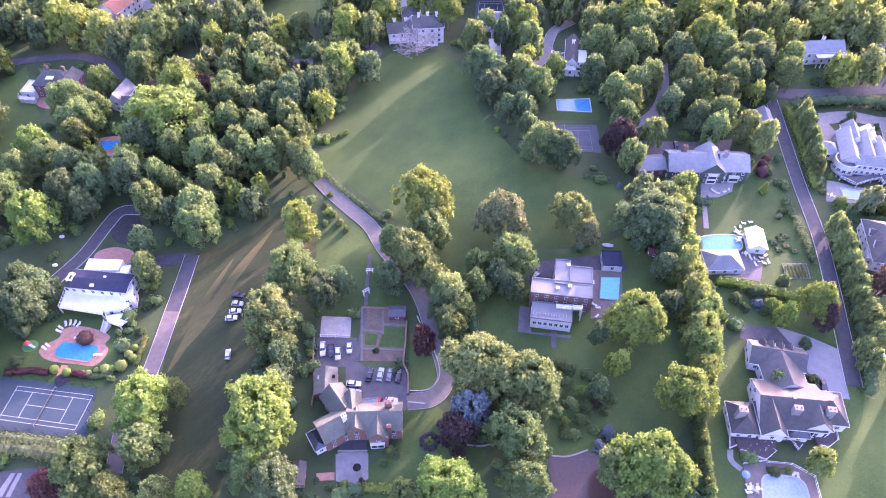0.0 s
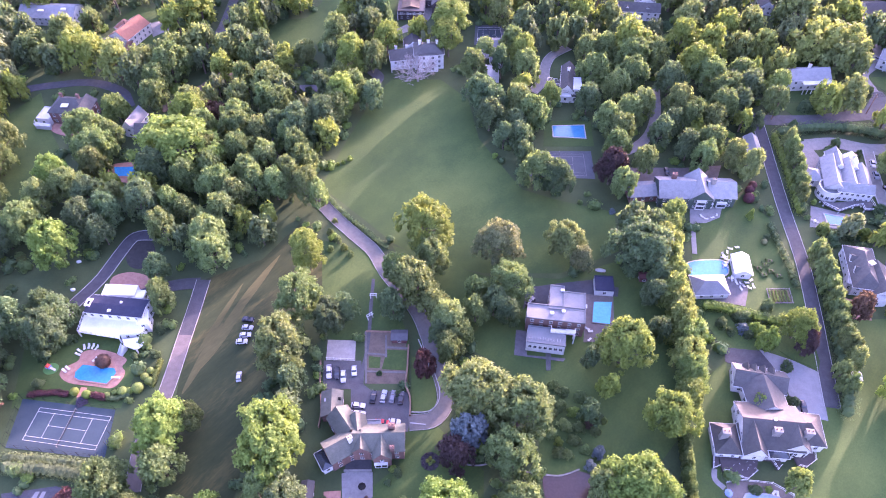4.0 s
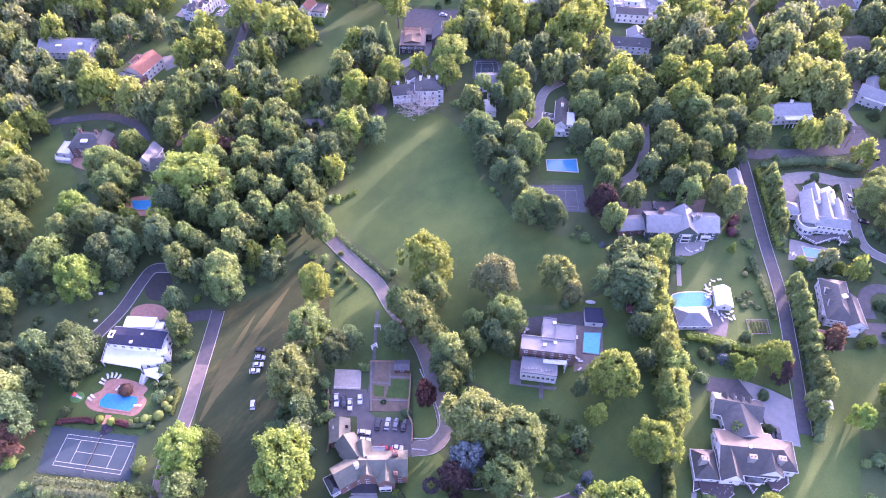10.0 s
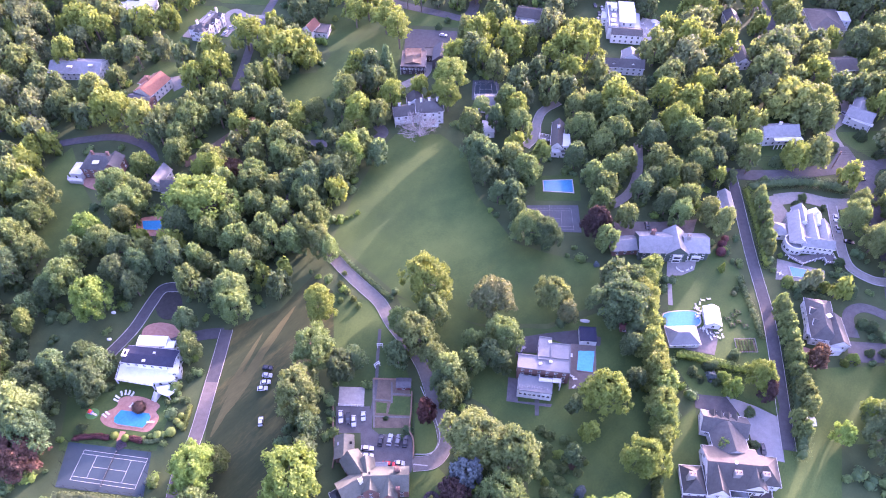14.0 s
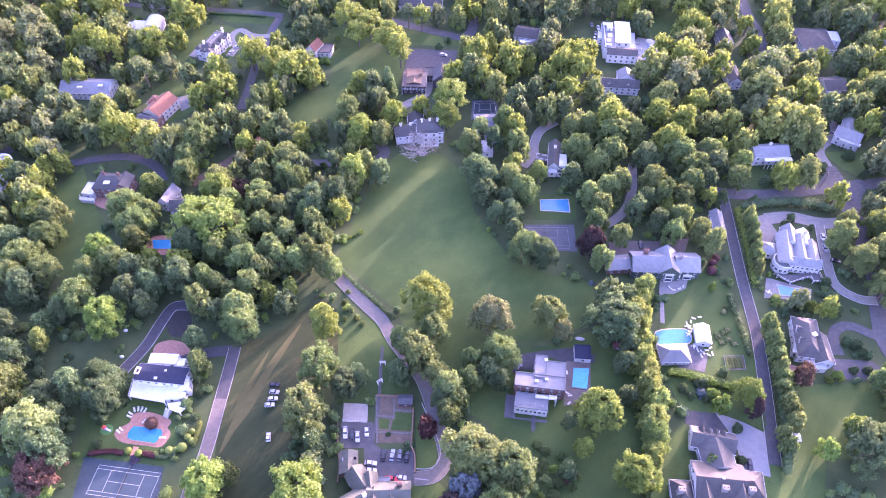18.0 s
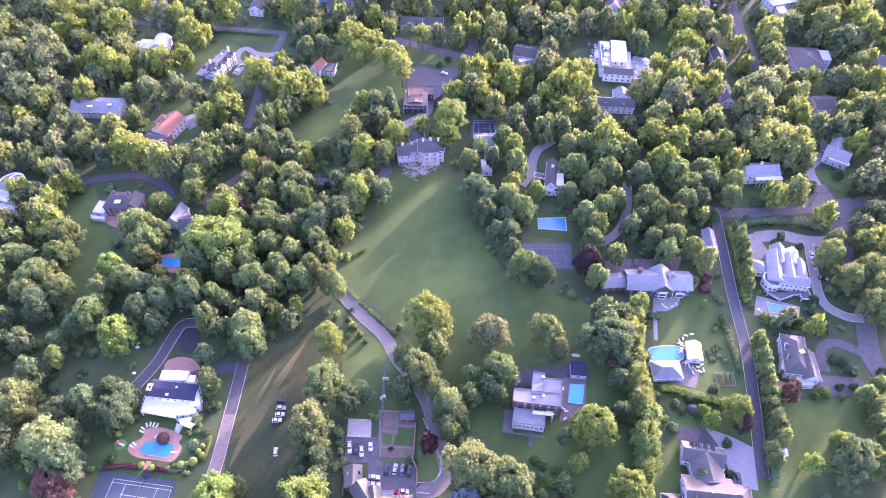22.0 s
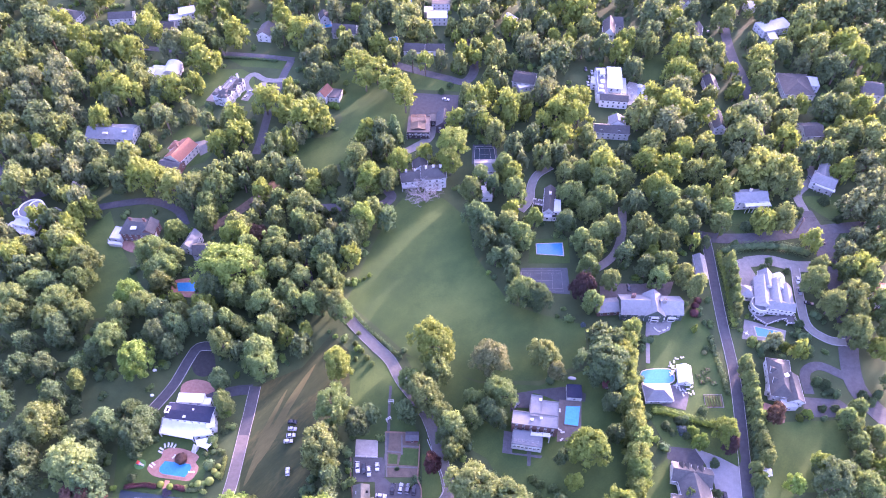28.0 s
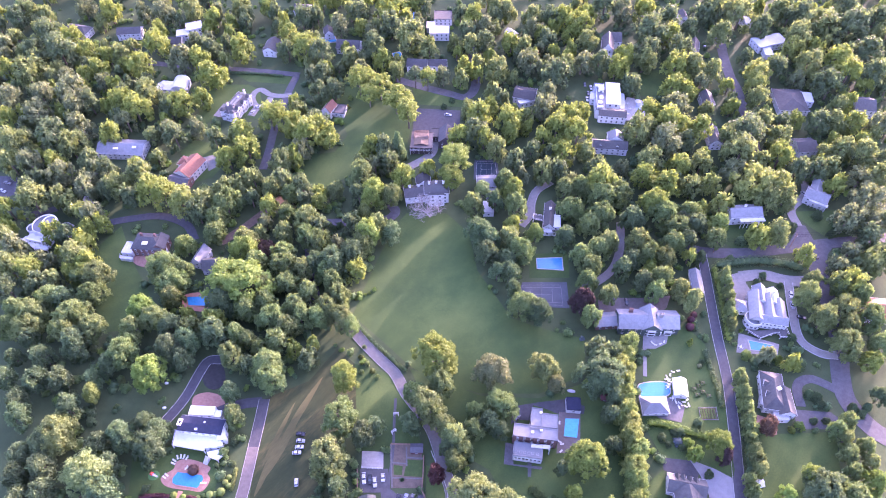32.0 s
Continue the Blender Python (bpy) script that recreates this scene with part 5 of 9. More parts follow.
terrace(h, [(36.2, 126.2), (44.1, 125.3), (43.9, 123.5), (35.8, 124.4)], 5.7, "white", (0, 3, 2, 1), "white")
h = house("garden_garage", "small white garage with a dark roof", "garage")
wing(h, 57.6, 146.5, -4.5, 6.6, 6.5, 3.0, 3.0, "flat", "white", "navy_roof")
h = house("brick_house", "large brick house with weathered slate gables", "house")
wing(h, -19.4, 87.2, 1.0, 15.0, 8.2, 6.0, 9.4, "x", "brick", "stone_roof")
wing(h, -24.5, 85.6, 1.3, 5.3, 5.4, 6.0, 9.2, "y", "brick", "stone_roof")
wing(h, -18.4, 84.2, 3.0, 5.2, 6.6, 5.7, 9.2, "y", "brick", "stone_roof")
wing(h, -30.9, 84.9, 31.0, 8.6, 7.4, 5.4, 8.9, "x", "brick", "stone_roof")
wing(h, -35.7, 81.6, 31.0, 2.8, 5.6, 3.4, 4.4, "hip", "white", "glass", bays=1.2)
wing(h, -30.3, 92.6, -54.4, 8.6, 7.2, 5.0, 8.3, "x", "brick", "stone_roof")
wing(h, -26.1, 90.9, 10.0, 5.2, 6.8, 5.6, 8.7, "y", "brick", "stone_roof")
wing(h, -34.9, 99.6, 4.0, 6.3, 8.0, 3.9, 5.6, "y", "brick", "stone_roof")
wing(h, -21.5, 92.4, 1.0, 4.4, 3.0, 4.0, 4.0, "flat", "brick", "pale_slate")
chimney(h, -27.6, 85.4, 7.0, 10.6, 30, "cream")
chimney(h, -15.5, 89.2, 7.2, 10.8, 1, "brick", 1.9, 1.1)
chimney(h, -15.2, 83.2, 2.0, 8.6, 1, "brick", 1.2, 1.0)
part("bay_window", boxes((-1.9, -0.7, 0.6, 1.9, 0, 2.9), (-2.05, -0.85, 2.9, 2.05, 0, 3.1)), "white", h, "white bay window under the gable", pose(-18.6, 80.86, 0, 0, 0, 3))
part("bay_glass", boxes((-1.7, -0.72, 1.1, -0.1, -0.705, 2.6), (0.1, -0.72, 1.1, 1.7, -0.705, 2.6)), "glass", h, "dark glass panes", pose(-18.6, 80.86, 0, 0, 0, 3))
roof_box(h, -36.6, 100.5, 4.6, 1.5, 1.2, 0.3, 4, "skylight", "pale_slate", "pale roof skylight")
roof_box(h, -32.6, 100.8, 4.5, 0.8, 0.8, 0.6, 4, "roof_vent", "rubber", "dark roof vent")
h = house("shingle_mansion", "large grey-roofed shingle house with white trim", "house")
wing(h, 99.2, 91.0, -6.3, 18.0, 14.6, 4.3, 8.8, "x", "white", "slate")
wing(h, 92.8, 86.9, -3.0, 6.6, 9.6, 4.3, 8.6, "y", "white", "slate")
wing(h, 109.2, 90.4, -7.5, 11.2, 10.0, 4.2, 8.3, "hip", "white", "slate")
wing(h, 105.6, 87.0, -5.0, 7.8, 7.0, 4.2, 8.5, "y", "white", "slate")
wing(h, 100.2, 83.6, -4.0, 5.2, 3.4, 3.0, 4.4, "hip", "white", "glass")
wing(h, 85.3, 87.6, -4.0, 7.2, 9.2, 3.5, 7.3, "hip", "white", "slate")
wing(h, 101.0, 101.4, 1.5, 11.6, 10.6, 4.1, 7.8, "y", "white", "slate")
wing(h, 101.0, 107.5, -12.5, 15.6, 7.8, 4.0, 7.4, "x", "white", "slate")
for dx, dy in ((97.2, 110.0), (99.6, 109.5), (102.2, 108.9), (104.8, 108.3)):
    wing(h, dx, dy, -12.5, 1.7, 3.4, 5.3, 7.0, "y", "white", "slate", rows=1, base=3.6)
for cx, cy in ((83.6, 87.2), (99.1, 87.6), (108.3, 87.0)):
    chimney(h, cx, cy, 5.0, 9.6, -6, "concrete", 2.2, 1.5)
part("arched_glazing", boxes((-3.1, -0.5, 0.5, 3.1, 0, 3.4), (-2.3, -0.45, 3.4, 2.3, 0, 4.6), (-1.2, -0.4, 4.6, 1.2, 0, 5.8)), "white", h, "white framed stepped gable glazing", pose(105.3, 83.5, 0, 0, 0, -5))
part("glazing_panes", boxes(*[(x, -0.53, 0.8, x + 0.9, -0.505, 3.1) for x in (-2.9, -1.7, -0.5, 0.7, 1.9)]), "glass", h, "dark glass panes", pose(105.3, 83.5, 0, 0, 0, -5))
roof_box(h, 90.6, 94.8, 6.3, 1.5, 1.2, 0.4, -6, "skylight", "glass", "dark roof skylight")
roof_box(h, 90.2, 87.9, 5.7, 1.5, 1.2, 0.4, -3, "skylight", "glass", "dark roof skylight")
roof_box(h, 99.4, 91.2, 8.7, 0.9, 0.9, 0.8, -6, "roof_vent", "bright_white", "white roof vent")
h = house("long_grey_house", "long grey-roofed house with white and dark walls", "house")
wing(h, 92.3, 192.0, -2.0, 14.0, 11.6, 5.2, 9.2, "x", "green_wall", "pale_slate")
wing(h, 101.5, 191.6, -3.0, 9.0, 12.6, 5.4, 9.8, "y", "green_wall", "pale_slate")
wing(h, 109.9, 191.6, -2.0, 10.6, 10.8, 5.0, 8.6, "x", "green_wall", "pale_slate")
wing(h, 79.5, 193.2, 4.5, 10.9, 8.0, 3.2, 5.5, "x", "brick", "pale_slate")
chimney(h, 91.6, 194.6, 7.0, 10.4, -2, "brick", 1.8, 1.0)
chimney(h, 106.2, 191.2, 6.5, 10.6, -2, "dark_wall", 1.6, 1.1)
for bx, bw, bz in ((101.2, 3.4, 5.0), (105.6, 1.8, 2.6), (109.9, 3.6, 3.0)):
    by = 185.2 if bx < 103 else 186.1
    m = pose(bx, by, 0, 0, 0, -3)
    bay = part("bay_window", boxes((-bw / 2, -0.75, 0.3, bw / 2, 0, bz), (-bw / 2 - 0.15, -0.9, bz, bw / 2 + 0.15, 0, bz + 0.25)), "white", h, "white framed bay window", m)
    part("pane", boxes(*[(-bw / 2 + 0.25, -0.78, z, bw / 2 - 0.25, -0.755, z + 1.3) for z in ([0.9, 3.0] if bz > 4 else [0.9])]), "glass", bay, "dark glass pane", Matrix())
flat("yard", "gravel", [(146.6, 222.0), (157.4, 225.2), (160.0, 213.6), (154.0, 206.0), (146.0, 204.6)], "pale gravel yard beside the villa", "yard")
h = house("white_villa", "large white villa with pale gabled roofs", "house")
wing(h, 157.4, 199.6, -12.8, 7.4, 17.0, 5.0, 8.4, "y", "grey_wall", "pale_slate")
wing(h, 163.4, 198.6, -11.0, 6.4, 14.0, 5.0, 8.8, "y", "grey_wall", "pale_slate")
wing(h, 168.2, 196.8, -10.3, 6.0, 12.0, 5.0, 8.0, "y", "grey_wall", "pale_slate")
wing(h, 161.0, 206.6, -9.0, 6.0, 10.0, 5.4, 8.8, "y", "white", "pale_slate")
wing(h, 167.0, 205.0, -10.3, 5.8, 9.0, 5.2, 8.0, "y", "white", "white_roof", chimney=1)
wing(h, 163.6, 191.6, -10.0, 13.0, 5.6, 5.0, 7.4, "x", "white", "pale_slate", bays=1.9)
wing(h, 150.6, 201.0, -11.7, 6.6, 6.4, 3.6, 5.8, "hip", "white", "pale_slate")
drum(h, 154.6, 192.8, 4.4, 0, 4.4, "white")
terrace(h, [(150.6, 188.6), (156.0, 187.4), (161.1, 187.9), (163.8, 188.2), (170.3, 189.4), (170.7, 183.1), (165.9, 183.2), (165.9, 185.8), (162.3, 185.2), (155.6, 182.6), (151.1, 186.6)], 1.2, "dark_paving", (0, 10, 9, 8, 7, 6, 5, 4), "white")
h = house("white_house", "white house with a long grey roof behind conifers", "house")
wing(h, 151.3, 151.9, -10.3, 9.7, 19.0, 4.6, 8.2, "hip", "white", "slate")
wing(h, 155.3, 146.6, -4.6, 7.3, 13.0, 4.2, 7.2, "y", "white", "slate")
wing(h, 147.8, 152.2, -22.5, 2.3, 15.0, 3.4, 3.4, "flat", "white", "white_roof")
wing(h, 152.1, 140.0, -0.3, 6.7, 4.0, 3.0, 3.0, "flat", "white", "white_roof")
wing(h, 148.3, 150.2, -22.7, 1.5, 3.0, 5.6, 7.0, "x", "white", "slate", rows=1)
wing(h, 148.8, 155.5, -22.9, 1.5, 3.0, 5.6, 7.0, "x", "white", "slate", rows=1)
roof_box(h, 153.0, 151.6, 7.6, 2.2, 1.8, 0.5, 20, "skylight", "white_roof", "white roof skylight")
roof_box(h, 151.0, 150.1, 7.0, 1.2, 1.0, 0.5, 20, "roof_vent", "white", "white roof vent")
h = house("colonial_house", "white two-storey house with a pale roof", "house")
wing(h, 169.3, 264.6, 3.8, 18.0, 9.0, 6.0, 9.0, "x", "white", "pale_slate", chimney=1)
wing(h, 160.9, 264.4, -0.3, 2.9, 7.0, 4.0, 6.4, "x", "white", "pale_slate")
portico(h, 172.2, 259.7, 3.2, 14.2, 2.6, 5.2, 7)
h = house("roadside_house", "pale-roofed white house by the gravel drive", "house")
wing(h, 216.0, 277.7, -34.1, 12.2, 10.0, 5.0, 7.6, "x", "white", "pale_slate")
wing(h, 217.8, 284.1, -29.2, 5.7, 12.0, 5.4, 8.0, "y", "white", "pale_slate")
portico(h, 215.4, 273.3, -33.7, 10.7, 2.2, 4.2, 6)
h = house("white_manor", "white manor house with slate roof and chimneys", "house")
wing(h, -6.5, 282.7, 3.4, 13.8, 10.0, 8.0, 10.6, "hip", "white", "slate", chimney=3)
wing(h, -6.5, 275.8, 2.5, 9.1, 1.2, 9.4, 9.4, "flat", "white", "slate", rows=3)
wing(h, -19.3, 282.2, 8.7, 11.6, 9.0, 5.2, 8.0, "x", "white", "slate", chimney=2)
terrace(h, [(-24.5, 278.0), (-15.6, 279.3), (-15.5, 276.5), (-24.1, 275.2)], 2.6, "white", (0, 3, 2, 1), "white")
wing(h, -14.3, 290.6, 6.3, 8.1, 7.0, 6.0, 9.0, "y", "white", "slate")
h = house("white_cottage", "white cottage with terraces among trees", "house")
wing(h, 23.4, 290.9, -0.3, 11.0, 9.0, 5.0, 7.0, "x", "white", "flat_roof")
wing(h, 23.7, 271.3, -0.3, 5.9, 9.0, 3.2, 3.2, "flat", "white", "white_roof")
wing(h, 26.2, 282.3, -0.3, 6.0, 9.0, 3.4, 5.0, "x", "white", "flat_roof")
h = house("grey_house", "grey-roofed house with white terraces", "house")
wing(h, 57.9, 262.3, -8.9, 5.7, 18.0, 5.5, 8.6, "y", "white", "slate", chimney=1)
wing(h, 61.0, 257.6, -5.1, 5.0, 9.0, 6.0, 6.0, "flat", "white", "white_roof")
wing(h, 56.2, 254.4, -5.8, 4.4, 5.0, 3.6, 4.6, "hip", "white", "white_roof")
wing(h, 61.1, 253.6, -5.4, 4.7, 4.0, 3.4, 3.4, "flat", "white", "slate", bays=1.6)
terrace(h, [(49.3, 265.7), (55.3, 263.9), (55.0, 260.4), (49.0, 262.2)], 2.8, "dark_paving", (0, 1, 2, 3, 0), "white")
h = house("coach_house", "dark timber coach house with a flat roof terrace", "house")
wing(h, -15.7, 327.4, -2.5, 13.7, 15.0, 5.0, 5.0, "flat", "dark_deck", "brick_paving")
wing(h, -16.2, 325.4, -0.4, 8.5, 6.0, 5.4, 6.6, "y", "dark_deck", "soil")
part("pergola", boxes(*[(-20.4, 328.6 + k, 7.4, -11.6, 328.75 + k, 7.6) for k in range(6)], *[(x, 328.4, 5.0, x + 0.25, 334.0, 7.39) for x in (-20.4, -11.8)]), "timber", h, "brown timber pergola on the terrace")
wing(h, -0.4, 331.5, -3.8, 8.9, 13.0, 5.0, 9.0, "y", "dark_deck", "dark_roof")
wing(h, -6.9, 335.3, -0.4, 6.1, 8.0, 4.0, 4.0, "flat", "dark_deck", "slate")
terrace(h, [(-23.0, 322.2), (-9.2, 321.6), (-9.5, 319.0), (-22.9, 319.6)], 3.2, "dark_deck", (0, 3, 2, 1), "white")
h = house("pink_house", "small pink-roofed house with terrace", "house")
wing(h, -77.2, 359.6, -24.0, 6.3, 9.0, 5.0, 8.5, "y", "cream", "tile_roof")
wing(h, -70.3, 360.0, -10.0, 6.9, 9.0, 3.5, 3.5, "flat", "cream", "brick_paving")
h = house("mansard_house", "white house with tall grey mansard roof", "house")
wing(h, -138.6, 363.3, 69.0, 20.0, 9.4, 6.6, 9.2, "hip", "white", "slate", bays=2.2)
roof_box(h, -138.6, 363.3, 8.5, 11.0, 3.6, 0.7, 69, "roof_deck", "flat_roof", "pale flat deck on the mansard roof")
roof_box(h, -137.6, 365.8, 9.3, 1.4, 1.0, 0.3, 69, "skylight", "white_roof", "white roof skylight")
for tx, ty in ((-146.0, 355.2), (-139.4, 352.6)):
    drum(h, tx, ty, 1.9, 0, 6.8, "white", "slate")
wing(h, -142.6, 353.4, -21.0, 3.6, 2.4, 6.6, 8.4, "hip", "white", "slate", bays=1.2)
for tx, ty in ((-136.6, 356.4), (-134.2, 362.5), (-131.8, 368.6)):
    wing(h, tx, ty, 69.0, 3.0, 1.8, 7.4, 9.2, "y", "white", "slate", bays=1.2)
for tx, ty in ((-143.0, 358.0), (-134.6, 371.4)):
    chimney(h, tx, ty, 6.5, 10.6, 69, "white")
flat("terrace", "concrete", [(-154.7, 357.9), (-150.5, 370.6), (-144.6, 369.0), (-149.0, 356.4)], "pale stone terrace beside the mansard house", "terrace")
h = house("barrel_roof_house", "modern white house with a barrel roof", "house")
wing(h, -190.2, 384.5, -7.5, 10.0, 9.0, 4.5, 5.5, "x", "white", "white_roof")
wing(h, -182.0, 386.1, -0.4, 10.0, 12.0, 3.5, 7.5, "barrel", "white", "white_roof")
wing(h, -194.0, 380.5, -0.4, 3.0, 6.0, 7.0, 7.0, "flat", "white", "white_roof")
h = house("long_ranch_house", "long house with grey roof and skylights", "house")
wing(h, -202.9, 322.7, -3.5, 28.6, 13.0, 4.5, 7.6, "x", "white", "pale_slate")
roof_box(h, -204.9, 317.9, 7.4, 3.0, 1.6, 0.5, 0, "skylight", "white_roof", "pale roof skylight")
roof_box(h, -193.6, 318.9, 7.4, 2.4, 1.6, 0.7, 0, "roof_vent", "white", "white roof vent")
h = house("tiled_house", "house with red clay tile roof", "house")
wing(h, -156.1, 304.0, 65.8, 16.5, 11.0, 5.5, 9.0, "x", "cream", "tile_roof", chimney=1)
wing(h, -160.0, 293.3, -13.5, 12.3, 9.0, 4.0, 6.4, "x", "brick", "dark_roof")
wing(h, -160.4, 309.5, -16.3, 7.2, 7.0, 4.5, 6.5, "hip", "cream", "tile_roof")
h = house("grey_villa", "grey hipped-roof house with white wings", "house")
wing(h, -164.3, 243.7, -5.7, 16.9, 11.0, 6.0, 10.0, "hip", "brick", "slate", chimney=2)
wing(h, -175.8, 241.6, -7.4, 6.0, 8.0, 3.4, 3.4, "flat", "white", "white_roof")
wing(h, -158.0, 238.7, 10.1, 6.6, 6.0, 3.4, 3.4, "flat", "white", "white_roof")
wing(h, -158.5, 243.4, -3.6, 6.9, 9.0, 5.8, 9.0, "y", "brick", "slate")
roof_box(h, -165.4, 240.5, 8.6, 3.0, 2.2, 0.4, 0, "skylight", "white_roof", "white roof skylight")
flat("terrace", "terracotta", [(-174.2, 239.0), (-160.6, 237.4), (-161.8, 235.6), (-165.7, 231.2), (-171.5, 233.6)], "red brick terrace before the grey villa", "terrace")
h = house("gabled_cottage", "cottage with tall white gable and slate roof", "house")
wing(h, -134.2, 234.5, 75.2, 10.6, 6.0, 5.0, 9.0, "x", "white", "flat_roof")
wing(h, -126.1, 229.1, -0.3, 11.2, 8.0, 4.5, 8.0, "x", "grey_wall", "slate")
h = house("round_white_house", "modern white house with round terraces", "house")
drum(h, -226.5, 256.7, 6.8, 0, 6.4, "bright_white")
drum(h, -223.2, 257.1, 3.6, 6.4, 8.4, "bright_white")
wing(h, -227.6, 250.6, -14.3, 13.6, 9.0, 3.6, 3.6, "flat", "bright_white", "bright_white")
wing(h, -227.9, 252.8, -4.4, 5.9, 5.0, 5.4, 5.4, "flat", "bright_white", "bright_white")
drum(h, -233.8, 255.4, 3.0, 0, 4.6, "bright_white")
terrace(h, [(-239.2, 249.5), (-237.7, 252.0), (-229.4, 246.9), (-221.6, 244.4), (-221.7, 241.2), (-229.8, 242.8)], 1.8, "bright_white", (0, 5, 4, 3), "white")
terrace(h, [(-219.9, 260.7), (-216.9, 261.6), (-212.9, 259.4), (-210.7, 255.5), (-211.0, 251.7), (-214.5, 250.9), (-218.5, 253.0)], 1.4, "concrete", (0, 1, 2, 3, 4, 5), "white")
stair(h, -227.1, 241.9, 20, 2.2, 9, 1.8)
h = house("distant_house", "long grey-roofed house on the far road", "house")
wing(h, -20.2, 408.7, -5.8, 14.0, 9.0, 4.5, 8.0, "x", "white", "slate")
wing(h, -6.7, 409.5, -0.4, 13.9, 8.0, 4.0, 7.0, "x", "white", "slate")
h = house("distant_house", "white stepped modern house far off", "house")
wing(h, -4.7, 447.6, -0.4, 14.5, 10.0, 6.0, 6.0, "flat", "white", "white_roof")
wing(h, -1.9, 468.7, -0.4, 13.6, 12.0, 5.0, 5.0, "flat", "white", "slate")
wing(h, -11.1, 457.1, -0.4, 6.3, 8.0, 4.0, 4.0, "flat", "white", "white_roof")
h = house("white_mansion", "large white mansion with flat roofs and terraces", "house")
wing(h, 102.0, 367.2, -5.4, 6.6, 28.0, 7.2, 7.2, "flat", "bright_white", "flat_roof")
wing(h, 111.2, 371.0, -7.6, 8.6, 22.0, 6.8, 8.2, "x", "bright_white", "bright_white")
wing(h, 108.0, 352.4, -7.8, 17.4, 8.0, 5.6, 7.4, "x", "bright_white", "slate")
wing(h, 98.4, 371.3, -9.5, 3.7, 8.0, 4.5, 4.5, "flat", "bright_white", "white_roof")
wing(h, 103.6, 374.5, -9.6, 3.4, 6.0, 9.0, 9.0, "flat", "bright_white", "white_roof")
wing(h, 117.0, 366.5, -8.0, 3.4, 16.0, 3.6, 3.6, "flat", "bright_white", "white_roof")
for bx, by, bl, bd in ((101.0, 360.5, 2.4, 3.0), (102.4, 365.5, 2.2, 3.4), (101.5, 378.0, 2.6, 2.6), (100.6, 356.0, 3.0, 2.0)):
    roof_box(h, bx, by, 7.4, bl, bd, 0.9, -6, "roof_housing", "white", "white roof housing")
roof_box(h, 99.3, 366.0, 7.4, 0.5, 24.0, 0.7, -5.4, "parapet_rail", "pool_milky", "blue-grey parapet rail")
for px, py in ((121.5, 368.0), (122.5, 362.5), (120.5, 357.0), (124.5, 355.0)):
    table_set(px, py, px * 9, 0.2)
umbrella(128.3, 368.3, "cloth_white", "white garden parasol, open", 2.2)
umbrella(136.2, 367.2, "cloth_white", "white garden parasol, open", 2.2)
car(199.0, 235.2, 15.0, "car_grey", "dark grey car on the wide street")
car(95.7, 388.9, -90.0, "car_grey", "dark grey car beside the mansion")
car(95.3, 373.0, -90.0, "car_white", "white car beside the mansion")
h = house("distant_house", "long grey-roofed house with white dormers", "house")
wing(h, 101.9, 322.6, -6.1, 20.8, 8.0, 4.8, 7.8, "x", "white", "slate")
wing(h, 106.1, 328.8, -3.7, 9.1, 7.0, 6.0, 9.0, "y", "white", "flat_roof")
wing(h, 95.7, 322.3, -11.1, 2.8, 3.0, 5.4, 7.0, "y", "white", "slate")
wing(h, 106.1, 321.2, -11.1, 2.8, 3.0, 5.4, 7.0, "y", "white", "slate")
h = house("distant_house", "narrow white house among trees", "house")
wing(h, 168.5, 330.7, -0.4, 7.1, 16.0, 5.0, 8.0, "y", "white", "slate")
h = house("distant_house", "small grey-roofed house among trees", "house")
wing(h, 173.6, 367.3, -0.4, 7.5, 12.0, 5.0, 8.0, "y", "cream", "slate")
h = house("distant_house", "low wide house with dark grey roof", "house")
wing(h, 228.8, 366.2, -3.9, 18.9, 22.0, 4.5, 7.5, "hip", "white", "slate")
wing(h, 240.8, 368.8, -9.8, 7.2, 10.0, 4.5, 4.5, "flat", "white", "white_roof")
h = house("distant_house", "grey-roofed house by the avenue", "house")
wing(h, 223.2, 321.0, 4.6, 11.9, 12.0, 5.0, 8.0, "x", "white", "slate")
h = house("distant_house", "tall hazy gabled house", "house")
wing(h, 116.5, 427.7, -10.3, 8.0, 16.0, 7.0, 12.0, "y", "white", "slate")
wing(h, 123.5, 436.9, -0.4, 7.4, 12.0, 6.0, 10.0, "x", "white", "slate")
h = house("distant_house", "white gabled house far off", "house")
wing(h, 177.7, 424.4, -17.2, 7.1, 14.0, 6.0, 10.0, "y", "white", "slate")
h = house("distant_house", "long low white modern house", "house")
wing(h, 235.4, 433.8, 16.9, 23.5, 12.0, 5.0, 5.0, "flat", "white", "white_roof")
wing(h, 231.1, 422.1, -0.4, 6.0, 10.0, 4.0, 4.0, "flat", "white", "white_roof")
h = house("distant_house", "large hazy roof among trees", "house")
wing(h, 274.3, 359.7, -8.4, 12.3, 14.0, 6.0, 10.0, "x", "white", "slate")
h = house("distant_house", "house with reddish roof by the trees", "house")
wing(h, 217.4, 198.0, -7.5, 13.6, 12.0, 5.5, 9.0, "x", "white", "tile_roof")
h = house("distant_house", "grey hipped roof in the woods", "house")
wing(h, -274.2, 452.1, -15.9, 19.2, 10.0, 5.0, 8.0, "hip", "cream", "slate")
h = house("distant_house", "grey-roofed house in the woods", "house")
wing(h, -234.5, 449.6, 4.5, 16.8, 9.0, 5.0, 8.0, "x", "white", "slate")
h = house("distant_house", "house with white flat roofs", "house")
wing(h, -187.8, 454.2, 18.2, 11.5, 10.0, 6.0, 6.0, "flat", "white", "white_roof")
